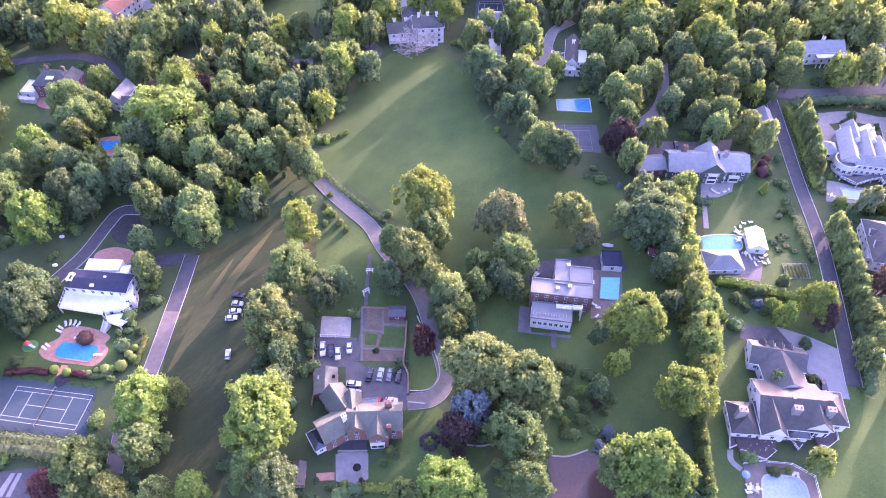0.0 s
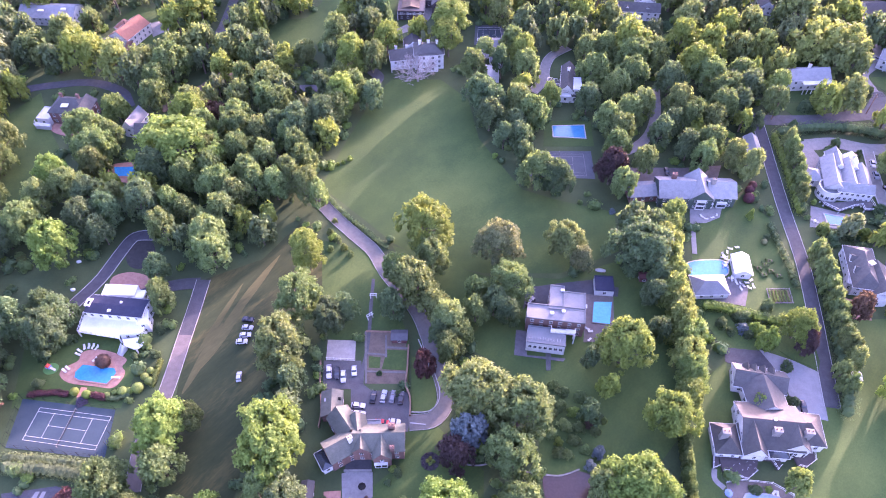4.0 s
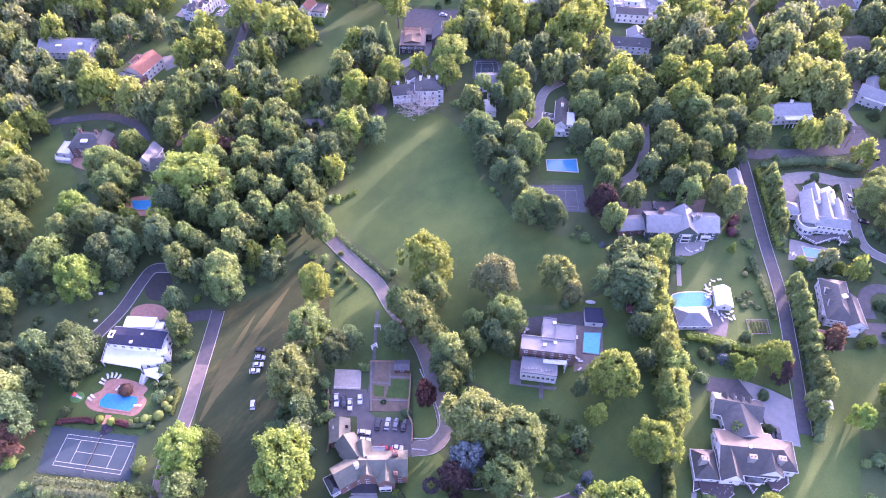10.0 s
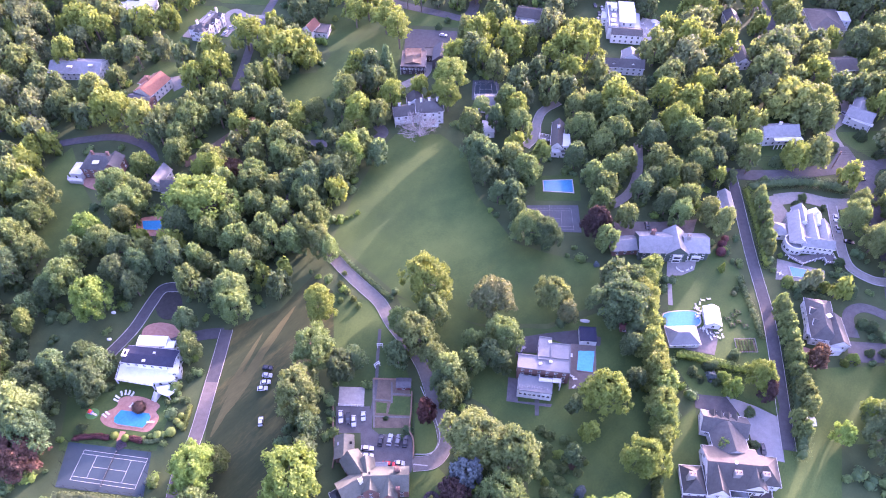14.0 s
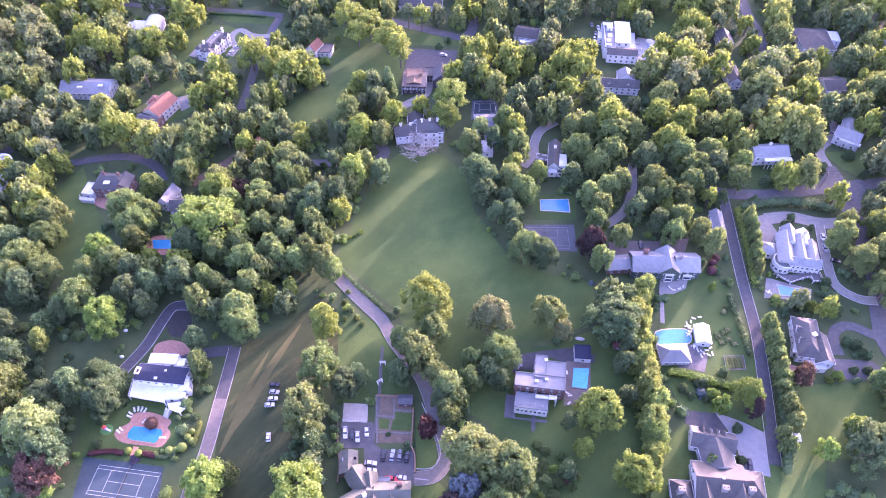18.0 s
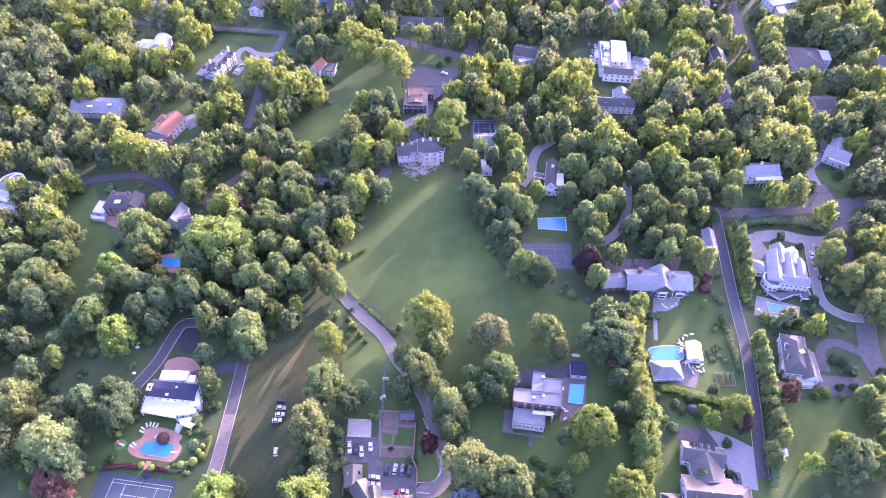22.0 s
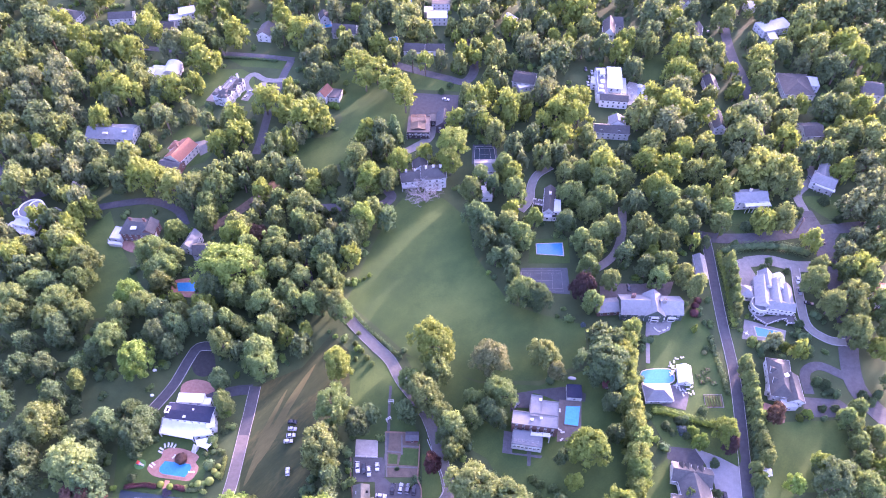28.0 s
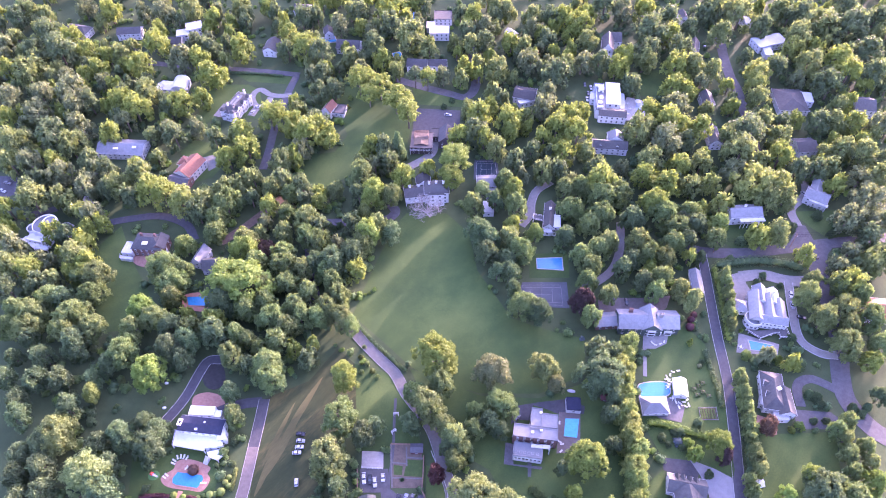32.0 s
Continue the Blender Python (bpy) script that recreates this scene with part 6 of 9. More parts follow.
wing(h, -194.8, 447.7, 13.0, 9.3, 8.0, 4.5, 4.5, "flat", "white", "white_roof")
wing(h, -198.0, 438.2, -0.4, 9.5, 8.0, 4.0, 7.0, "x", "grey_wall", "slate")
h = house("distant_house", "small white-roofed house among the trees", "house")
wing(h, -126.0, 430.0, -9.0, 9.3, 14.0, 5.0, 8.0, "y", "white", "slate")
h = house("distant_house", "grey house with several gables", "house")
wing(h, -70.2, 430.8, -7.6, 16.6, 10.0, 5.0, 9.0, "x", "white", "slate")
wing(h, -86.9, 447.9, 13.0, 6.3, 8.0, 5.0, 8.0, "y", "white", "slate")
h = house("distant_house", "low house with pale flat front", "house")
wing(h, 53.0, 374.5, -15.0, 14.2, 12.0, 4.5, 7.0, "x", "white", "slate")
wing(h, 53.0, 367.4, 16.7, 10.1, 4.0, 3.5, 3.5, "flat", "white", "white_roof")
h = house("distant_house", "small white house at the edge of view", "house")
wing(h, 179.9, 466.3, -0.4, 5.5, 10.0, 5.0, 8.0, "y", "white", "slate")
h = house("distant_house", "white shed among far trees", "house")
wing(h, 48.8, 446.5, 39.1, 5.7, 8.0, 4.0, 6.0, "y", "white", "white_roof")
h = house("distant_house", "small white house in far woods", "house")
wing(h, 226.2, 460.3, 14.9, 5.7, 8.0, 5.0, 7.0, "x", "white", "white_roof")
h = house("distant_house", "house at the wood's edge", "house")
wing(h, -109.9, 479.3, -8.5, 11.1, 10.0, 5.0, 8.0, "x", "white", "slate")
h = house("barn", "narrow barn with pale roof beside the lane", "house")
wing(h, 131.4, 217.2, -4.0, 5.0, 14.0, 3.2, 5.4, "y", "cream", "pale_slate")
h = house("pool_house", "pool house with pale hipped roof", "house")
wing(h, 95.1, 145.8, 1.1, 11.8, 8.0, 2.8, 5.2, "hip", "white", "flat_roof")
h = house("pavilion", "garden pavilion with white canopy roof", "house")
wing(h, 109.1, 154.9, -6.1, 5.7, 8.5, 3.0, 4.8, "y", "white", "bright_white")
h = house("shed", "small white shed beside the screen", "shed")
wing(h, 133.4, 109.5, -0.3, 2.7, 3.0, 2.4, 3.2, "x", "white", "white_roof")
h = house("shed", "small white outbuilding among trees", "shed")
wing(h, -210.7, 278.5, 11.4, 4.4, 6.0, 3.0, 4.0, "x", "white", "white_roof")
h = house("shed", "dark red timber garden shed", "shed")
wing(h, -39.7, 72.3, -0.3, 3.2, 6.0, 2.4, 3.4, "y", "timber", "slate")
h = house("shed", "red timber garden shed with a dark roof", "shed")
wing(h, -14.9, 125.7, -0.3, 5.1, 3.6, 2.2, 3.1, "x", "barn_roof", "dark_roof")
flat("yard", "asphalt", [(-129.7, 73.1), (-114.2, 75.3), (-105.0, 71.7), (-103.6, 63.3), (-126.3, 63.4)], "dark asphalt yard by the hedge", "yard")
flat("step", "concrete", [(-121.8, 67.1), (-119.8, 73.7), (-118.6, 73.7), (-119.7, 67.1)], "pale stone strip across the yard", "path")
flat("step", "concrete", [(-118.8, 67.1), (-117.9, 73.7), (-116.7, 73.7), (-117.5, 67.1)], "pale stone strip across the yard", "path")
# ---- bare tree and round flower bed ----
bare_tree(-11.5, 268.2, 13.0, 11.0)
flat("garden_bed", "mulch", [(-4.1 + 3.0 * math.cos(k * math.tau / 12), 82.4 + 3.0 * math.sin(k * math.tau / 12)) for k in range(12)], "round flower bed on the shaded lawn", "garden")
for k in range(9):
    shrub(-4.1 + 2.3 * math.cos(k * 0.698), 82.4 + 2.3 * math.sin(k * 0.698), 0.6, 0.7, "bloom", "low purple flowering plant in a round bed", "flower", "round flower bed")
for k in range(4):
    shrub(-4.1 + 0.8 * math.cos(k * 1.571), 82.4 + 0.8 * math.sin(k * 1.571), 0.7, 0.9, "gold", "low yellow flowering plant in a round bed", "flower", "round flower bed")
flat("garden_bed", "mulch", [(-120.2, 167.7), (-115.5, 171.4), (-110.3, 168.5), (-107.9, 160.7), (-111.5, 156.4), (-117.2, 158.6)], "dark planted bed inside the drive loop", "garden", True)
# ---- markings, fences, hedges ----
tennis_court((-128.4, 100.6), (-104.8, 97.3), (-106.4, 86.4), (-129.9, 89.8))
tennis_court((39.7, 217.4), (59.9, 217.3), (59.6, 204.1), (36.7, 205.3), 0.13, "court_grey", "concrete")
tennis_court((18.6, 312.6), (29.8, 312.5), (30.5, 299.1), (17.4, 299.1), 0.13, "court_green")
wire_fence([(-135.1, 103.7), (-104.2, 99.7), (-102.7, 83.5), (-134.2, 87.3), (-135.1, 103.7)], 3.0, "tall dark wire fence round the tennis court")
hedge([(-132.7, 83.6), (-124.6, 83.4), (-116.3, 82.7), (-106.1, 80.9), (-99.2, 79.3)], 3.0, 2.6, "olive", "clipped golden green hedge by the tennis court")
hedge([(-131.2, 80.5), (-121.4, 80.0), (-111.4, 78.6), (-103.0, 77.1)], 4.5, 3.6, "olive", "broad golden green hedge below the court")
hedge([(-133.4, 104.6), (-129.0, 105.3), (-124.6, 105.4), (-120.8, 104.9)], 1.9, 1.7, "red", "low dark red hedge between pool garden and court")
hedge([(-112.6, 104.6), (-110.6, 104.2), (-108.8, 103.6)], 1.9, 1.7, "red", "low dark red hedge between pool garden and court")
hedge([(-107.4, 103.2), (-104.6, 103.4), (-101.0, 104.6)], 1.6, 1.5, "dark", "low dark green hedge by the court")
topiary(-112.7, 116.4, 2.6, 4.2, "rust", "round clipped russet bush beside the pool")
for tx, ty, tr in ((-118.7, 105.6, 1.5), (-114.6, 104.6, 1.5)):
    topiary(tx, ty, tr, tr * 1.9, "light", "clipped round yellow-green bush by the brick path")
for tx, ty, tr in ((-108.2, 104.6, 1.1), (-106.0, 105.6, 1.0), (-103.4, 105.8, 1.7), (-101.2, 106.0, 1.3), (-98.8, 106.8, 2.0), (-97.8, 111.2, 1.4), (-96.6, 113.4, 1.3), (-96.0, 109.6, 1.5)):
    topiary(tx, ty, tr, tr * 1.5, "gold", "clipped golden green bush beside the brick drive")
shrub(-115.6, 102.7, 2.4, 0.9, "bloom", "low grey-blue flowering bush at the court's edge")
hedge([(-94.6, 107.6), (-94.4, 113.0), (-94.2, 117.5)], 1.6, 1.4, "gold", "low golden hedge along the brick drive")
hedge([(91.7, 137.6), (97.2, 137.1), (102.3, 135.2), (109.1, 132.9), (116.6, 130.1)], 3.2, 3.4, "light", "sunlit clipped hedge across the garden")
for k in range(12):
    tree(73.4 - 0.27 * k, 89.0 - 2.25 * k, 1.7, 6.6 + 0.8 * math.sin(k * 2.1), "oak", "column", "row of slim clipped evergreens")
hedge([(-22.4, 69.2), (-17.8, 68.9), (-10.9, 68.5)], 2.4, 1.6, "light", "low hedge below the terrace")
hedge([(-50.0, 196.2), (-44.0, 189.3), (-38.0, 182.3), (-31.1, 175.5), (-25.5, 169.9), (-20.8, 166.0)], 1.8, 1.5, "dark", "long rough hedge between drive and lawn")
for tx, ty, tr in ((122.0, 189.4, 2.3), (123.6, 193.6, 2.1), (125.8, 197.0, 1.8)):
    topiary(tx, ty, tr, tr * 1.9, "red", "round clipped dark red bush")
tree(119.9, 180.2, 1.6, 6.0, "light", "cone")
hedge([(126.6, 176.6), (126.9, 166.7), (127.4, 156.0), (126.9, 145.9)], 2.4, 2.2, "dark", "loose hedge between lawn and lane")
hedge([(138.1, 151.2), (137.2, 143.8), (135.5, 134.3), (132.3, 123.1), (129.3, 106.6), (125.6, 95.2)], 4.4, 6.8, "dark", "tall mixed hedge along the lane")
hedge([(143.4, 227.0), (143.2, 218.0), (142.2, 207.5), (140.8, 194.0), (139.2, 181.0)], 3.0, 4.5, "light", "sunlit evergreen hedge beside the lane")
hedge([(146.0, 228.4), (156.2, 230.4), (169.0, 231.4), (180.8, 230.0), (190.5, 226.4)], 5.2, 5.0, "dark", "dark hedge along the suburban road")
hedge([(202.3, 217.8), (199.1, 221.6), (191.7, 217.9)], 2.0, 1.6, "dark", "low hedge at the forecourt")
hedge([(-155.2, 404.4), (-135.1, 403.0), (-114.7, 399.6)], 2.0, 1.6, "dark", "dark clipped hedge along the lane")
hedge([(221.2, 240.7), (234.3, 242.3), (243.8, 243.8)], 3.5, 2.6, "dark", "dark hedge along the far road")
shrub(-48.2, 208.3, 0.9, 1.4, "light", "small round bush in a row on the lawn", group="row of lawn bushes")
shrub(-46.1, 209.6, 0.9, 1.5, "light", "small round bush in a row on the lawn", group="row of lawn bushes")
shrub(-43.9, 211.0, 0.9, 1.5, "light", "small round bush in a row on the lawn", group="row of lawn bushes")
shrub(-41.8, 212.3, 1.0, 1.6, "light", "small round bush in a row on the lawn", group="row of lawn bushes")
shrub(-39.2, 214.4, 1.3, 2.0, "light", "small round bush in a row on the lawn", group="row of lawn bushes")
shrub(-43.4, 173.4, 1.5, 2.3, "oak", "round green bush in the garden")
shrub(-39.8, 169.2, 1.6, 2.6, "oak", "round green bush in the garden")
shrub(-37.4, 165.6, 1.6, 2.6, "oak", "round green bush in the garden")
shrub(-34.7, 162.3, 1.4, 2.3, "oak", "round green bush in the garden")
shrub(-42.5, 165.0, 1.4, 2.3, "oak", "round green bush in the garden")
shrub(-41.9, 179.1, 1.3, 2.0, "oak", "round green bush in the garden")
shrub(46.8, 84.6, 2.4, 3.9, "blue", "rounded green garden shrub")
shrub(43.7, 80.4, 1.9, 3.1, "blue", "rounded green garden shrub")
shrub(113.0, 113.4, 2.3, 3.7, "dark", "rounded green garden shrub")
shrub(111.2, 100.6, 2.2, 3.5, "dark", "rounded green garden shrub")
shrub(109.4, 97.7, 1.7, 2.7, "dark", "rounded green garden shrub")
shrub(113.6, 137.6, 2.8, 4.5, "dark", "rounded green garden shrub")
shrub(104.7, 133.0, 2.8, 4.5, "dark", "rounded green garden shrub")
shrub(106.7, 127.3, 3.1, 5.0, "light", "rounded green garden shrub")
shrub(101.9, 133.0, 2.4, 3.9, "dark", "rounded green garden shrub")
shrub(102.4, 128.4, 2.2, 3.5, "blue", "rounded green garden shrub")
shrub(110.2, 124.0, 2.0, 3.2, "light", "rounded green garden shrub")
shrub(-14.6, 105.0, 1.2, 1.9, "dark", "rounded green garden shrub")
shrub(-21.1, 112.0, 1.1, 1.7, "dark", "rounded green garden shrub")
shrub(-31.1, 96.6, 1.0, 1.6, "dark", "rounded green garden shrub")
shrub(-31.8, 86.7, 1.1, 1.8, "dark", "rounded green garden shrub")
shrub(-13.6, 79.0, 1.6, 2.5, "dark", "rounded green garden shrub")
shrub(-15.2, 79.8, 1.3, 2.0, "light", "rounded green garden shrub")
shrub(-16.6, 75.7, 1.1, 1.8, "dark", "rounded green garden shrub")
shrub(-22.3, 67.9, 1.2, 2.0, "dark", "rounded green garden shrub")
shrub(-31.6, 69.5, 1.1, 1.7, "dark", "rounded green garden shrub")
shrub(-34.9, 71.0, 0.9, 1.5, "dark", "rounded green garden shrub")
shrub(-28.4, 67.9, 1.2, 2.0, "light", "rounded green garden shrub")
shrub(-27.1, 70.2, 1.4, 2.2, "gold", "rounded green garden shrub")
shrub(-35.9, 66.4, 1.5, 2.4, "dark", "rounded green garden shrub")
shrub(-39.0, 67.2, 1.2, 2.0, "dark", "rounded green garden shrub")
shrub(-22.5, 71.0, 0.9, 1.5, "rust", "rounded green garden shrub")
shrub(-101.3, 125.1, 2.2, 3.5, "dark", "rounded green garden shrub")
shrub(-97.0, 119.7, 1.8, 2.9, "dark", "rounded green garden shrub")
shrub(-97.0, 129.5, 2.0, 3.3, "dark", "rounded green garden shrub")
shrub(-103.0, 118.7, 1.6, 2.6, "dark", "rounded green garden shrub")
shrub(-126.9, 125.2, 2.7, 4.4, "dark", "rounded green garden shrub")
shrub(-131.2, 122.0, 2.4, 3.8, "dark", "rounded green garden shrub")
shrub(-133.6, 118.8, 2.3, 3.7, "dark", "rounded green garden shrub")
shrub(-131.4, 108.6, 2.1, 3.3, "dark", "rounded green garden shrub")
shrub(36.4, 100.0, 2.9, 3.5, "oak", "loose garden shrub in a mixed thicket")
shrub(43.7, 103.4, 2.6, 3.1, "oak", "loose garden shrub in a mixed thicket")
shrub(37.7, 93.5, 2.8, 3.4, "oak", "loose garden shrub in a mixed thicket")
shrub(44.4, 96.2, 2.5, 3.0, "oak", "loose garden shrub in a mixed thicket")
shrub(46.7, 91.6, 2.0, 2.4, "oak", "loose garden shrub in a mixed thicket")
shrub(33.7, 97.7, 2.4, 2.8, "oak", "loose garden shrub in a mixed thicket")
shrub(40.0, 88.6, 2.5, 2.9, "oak", "loose garden shrub in a mixed thicket")
shrub(34.7, 84.7, 2.1, 2.5, "oak", "loose garden shrub in a mixed thicket")
shrub(48.6, 96.2, 1.7, 2.0, "dark", "loose garden shrub in a mixed thicket")
shrub(35.5, 106.7, 2.1, 2.5, "oak", "loose garden shrub in a mixed thicket")
shrub(40.9, 98.1, 2.4, 2.8, "light", "loose garden shrub in a mixed thicket")
shrub(46.8, 100.9, 2.0, 2.4, "oak", "loose garden shrub in a mixed thicket")
shrub(38.4, 104.8, 2.2, 2.7, "oak", "loose garden shrub in a mixed thicket")
shrub(42.2, 92.2, 2.2, 2.6, "oak", "loose garden shrub in a mixed thicket")
shrub(32.9, 90.8, 2.1, 2.6, "oak", "loose garden shrub in a mixed thicket")
shrub(44.9, 94.0, 1.8, 2.2, "rust", "loose garden shrub in a mixed thicket")
shrub(42.9, 85.5, 1.8, 2.1, "oak", "loose garden shrub in a mixed thicket")
shrub(37.8, 83.8, 1.9, 2.3, "oak", "loose garden shrub in a mixed thicket")
shrub(50.1, 95.1, 1.3, 1.6, "gold", "loose garden shrub in a mixed thicket")
shrub(35.1, 88.1, 1.6, 2.0, "light", "loose garden shrub in a mixed thicket")
topiary(121.8, 167.5, 1.3, 2.2, "pale", "clipped pale round bush on the lawn")
for bx, by in ((116.6, 155.6), (119.6, 157.4), (117.6, 152.6), (120.6, 154.2), (122.8, 152.0), (121.6, 158.8)):
    flat("garden_bed", "soil", [(bx - 0.9, by - 0.8), (bx + 1.0, by - 0.5), (bx + 0.9, by + 0.8), (bx - 1.0, by + 0.6)], "small bed framed by a low clipped hedge", "garden")
    hedge([(bx - 1.2, by - 1.1), (bx + 1.2, by - 0.8)], 0.5, 0.5, "dark", "low clipped box hedge round a bed")
    hedge([(bx - 1.2, by - 1.0), (bx - 1.3, by + 0.9)], 0.5, 0.5, "dark", "low clipped box hedge round a bed")
    topiary(bx, by, 0.45, 0.8, "oak", "small clipped round bush in a bed")
shrub(123.8, 190.1, 2.4, 3.8, "gold", "rounded green garden shrub")
shrub(123.8, 169.6, 1.6, 2.6, "dark", "rounded green garden shrub")
shrub(111.2, 132.9, 2.1, 3.3, "dark", "rounded green garden shrub")
shrub(95.7, 130.7, 2.4, 3.9, "dark", "rounded green garden shrub")
shrub(98.4, 127.4, 1.8, 2.9, "dark", "rounded green garden shrub")
shrub(104.5, 126.2, 1.8, 2.9, "dark", "rounded green garden shrub")
shrub(90.8, 72.8, 1.9, 3.0, "dark", "rounded green garden shrub")
shrub(94.8, 73.1, 1.2, 2.0, "light", "rounded green garden shrub")
shrub(145.9, 173.0, 3.3, 5.3, "gold", "rounded green garden shrub")
shrub(149.1, 169.8, 2.2, 3.5, "dark", "rounded green garden shrub")
shrub(154.6, 169.8, 3.0, 4.9, "dark", "rounded green garden shrub")
shrub(160.1, 169.7, 3.0, 4.9, "light", "rounded green garden shrub")
shrub(165.6, 169.7, 3.0, 4.9, "dark", "rounded green garden shrub")
shrub(170.1, 166.6, 3.6, 5.7, "dark", "rounded green garden shrub")
shrub(156.8, 163.5, 2.7, 4.4, "dark", "rounded green garden shrub")
shrub(171.2, 182.6, 2.8, 4.5, "dark", "rounded green garden shrub")
shrub(159.9, 135.8, 2.8, 4.5, "light", "rounded green garden shrub")
shrub(155.6, 134.5, 1.8, 2.9, "light", "rounded green garden shrub")
shrub(169.1, 151.4, 2.9, 4.7, "dark", "rounded green garden shrub")
shrub(172.5, 150.0, 2.9, 4.7, "dark", "rounded green garden shrub")
shrub(174.2, 147.0, 2.4, 3.8, "dark", "rounded green garden shrub")
shrub(187.6, 144.1, 2.9, 4.6, "dark", "rounded green garden shrub")
shrub(190.4, 141.3, 2.6, 4.2, "dark", "rounded green garden shrub")
shrub(194.5, 144.9, 2.6, 4.2, "dark", "rounded green garden shrub")
shrub(167.3, 138.6, 2.1, 3.3, "dark", "rounded green garden shrub")
shrub(172.5, 138.5, 2.1, 3.3, "dark", "rounded green garden shrub")
shrub(168.7, 221.6, 2.7, 4.4, "dark", "rounded green garden shrub")
shrub(164.6, 217.9, 2.1, 3.4, "dark", "rounded green garden shrub")
shrub(176.0, 215.9, 1.8, 2.9, "dark", "rounded green garden shrub")
shrub(-62.1, 259.3, 2.3, 3.6, "dark", "rounded green garden shrub")
shrub(-65.1, 257.2, 2.3, 3.6, "dark", "rounded green garden shrub")
shrub(-70.1, 259.3, 2.3, 3.6, "dark", "rounded green garden shrub")
shrub(-75.2, 261.5, 2.3, 3.6, "dark", "rounded green garden shrub")
shrub(-33.1, 261.3, 2.3, 3.6, "dark", "rounded green garden shrub")
shrub(-51.1, 263.5, 2.9, 4.7, "dark", "rounded green garden shrub")
shrub(-76.6, 259.4, 2.6, 4.1, "dark", "rounded green garden shrub")
shrub(-39.4, 320.6, 2.5, 4.0, "light", "rounded green garden shrub")
shrub(-53.3, 316.5, 2.1, 3.4, "light", "rounded green garden shrub")
shrub(-66.2, 365.0, 1.9, 3.0, "gold", "rounded green garden shrub")
shrub(-65.0, 374.0, 1.9, 3.1, "gold", "rounded green garden shrub")
shrub(-2.0, 364.6, 2.3, 3.6, "dark", "rounded green garden shrub")
shrub(3.8, 370.5, 2.3, 3.7, "dark", "rounded green garden shrub")
shrub(245.2, 308.6, 3.5, 5.6, "dark", "rounded green garden shrub")
shrub(229.5, 298.8, 3.4, 5.5, "dark", "rounded green garden shrub")
shrub(212.3, 264.2, 3.6, 5.7, "dark", "rounded green garden shrub")
shrub(221.3, 257.6, 4.2, 6.7, "dark", "rounded green garden shrub")
shrub(215.8, 251.3, 3.2, 5.1, "dark", "rounded green garden shrub")
shrub(206.6, 291.7, 3.4, 5.4, "dark", "rounded green garden shrub")
shrub(163.2, 245.4, 3.5, 5.6, "dark", "rounded green garden shrub")
shrub(170.1, 247.4, 4.1, 6.6, "light", "rounded green garden shrub")
shrub(194.9, 255.7, 3.5, 5.6, "dark", "rounded green garden shrub")
shrub(153.6, 233.3, 2.8, 4.5, "dark", "rounded green garden shrub")
low_wall([(-11.8, 122.7), (-11.9, 114.6), (-12.3, 107.6), (-10.8, 103.6), (-10.6, 97.0)], 0.5, 1.4, "timber", "brown timber garden wall")
low_wall([(-26.7, 128.7), (-25.3, 108.6)], 0.7, 0.25, "gravel_path", "pale garden path edge")
low_wall([(-26.1, 120.0), (-19.2, 119.3)], 0.7, 0.2, "gravel_path", "pale garden path edge")
low_wall([(-25.6, 113.1), (-12.2, 112.6)], 0.7, 0.2, "gravel_path", "pale garden path edge")
low_wall([(-19.6, 127.1), (-19.2, 118.4)], 0.7, 0.2, "gravel_path", "pale garden path edge")
low_wall([(-19.0, 122.3), (-12.1, 121.8)], 0.7, 0.2, "gravel_path", "pale garden path edge")
low_wall([(-26.7, 128.7), (-12.7, 128.2)], 0.7, 0.3, "timber", "low timber bed edge")
low_wall([(-26.7, 108.6), (-26.7, 113.7), (-25.9, 120.0), (-25.5, 128.7), (-25.6, 139.1), (-25.4, 151.3)], 1.2, 0.12, "pale_asphalt", "narrow grey path through the garden")
flat("garden_bed", "lawn", [(-19.0, 121.4), (-12.4, 121.0), (-12.2, 113.4), (-20.4, 113.9)], "grass square in the kitchen garden", "garden")
flat("garden_bed", "lawn", [(-25.0, 118.9), (-21.0, 118.4), (-21.1, 114.3), (-24.8, 114.5)], "planted green garden bed with paths", "garden")
low_wall([(-40.9, 116.9), (-40.2, 108.7), (-38.7, 99.0), (-38.9, 93.4)], 0.4, 1.2, "timber", "low timber wall beside the yard")
fence([(-38.9, 117.5), (-29.5, 117.0)], 1.6, "white", "white fence beside the sandy court", 2.5)
low_wall([(5.5, 81.5), (10.3, 81.0), (15.2, 81.5), (23.0, 79.3), (31.6, 77.9), (35.6, 78.0), (40.6, 79.7)], 0.45, 0.25, "concrete", "pale stone edge of the pond")
low_wall([(-10.2, 98.5), (-5.9, 98.5), (-3.2, 99.8), (-1.4, 103.0), (-1.5, 107.5), (-3.7, 114.2), (-7.2, 122.0), (-8.5, 125.3)], 0.3, 0.3, "kerb", "white painted kerb of the drive")
low_wall([(-10.6, 94.8), (-5.5, 94.2)], 0.4, 0.3, "kerb", "white painted kerb of the drive")
flat("terrace", "concrete", [(-30.5, 78.7), (-26.8, 80.0), (-21.3, 79.1), (-20.8, 71.7), (-24.4, 69.5), (-29.7, 71.1)], "grey stone terrace behind the brick house", "terrace")
flat("terrace", "terracotta", [(-35.3, 73.3), (-30.3, 73.6), (-30.1, 71.4), (-35.0, 71.1)], "small red brick garden terrace", "terrace")
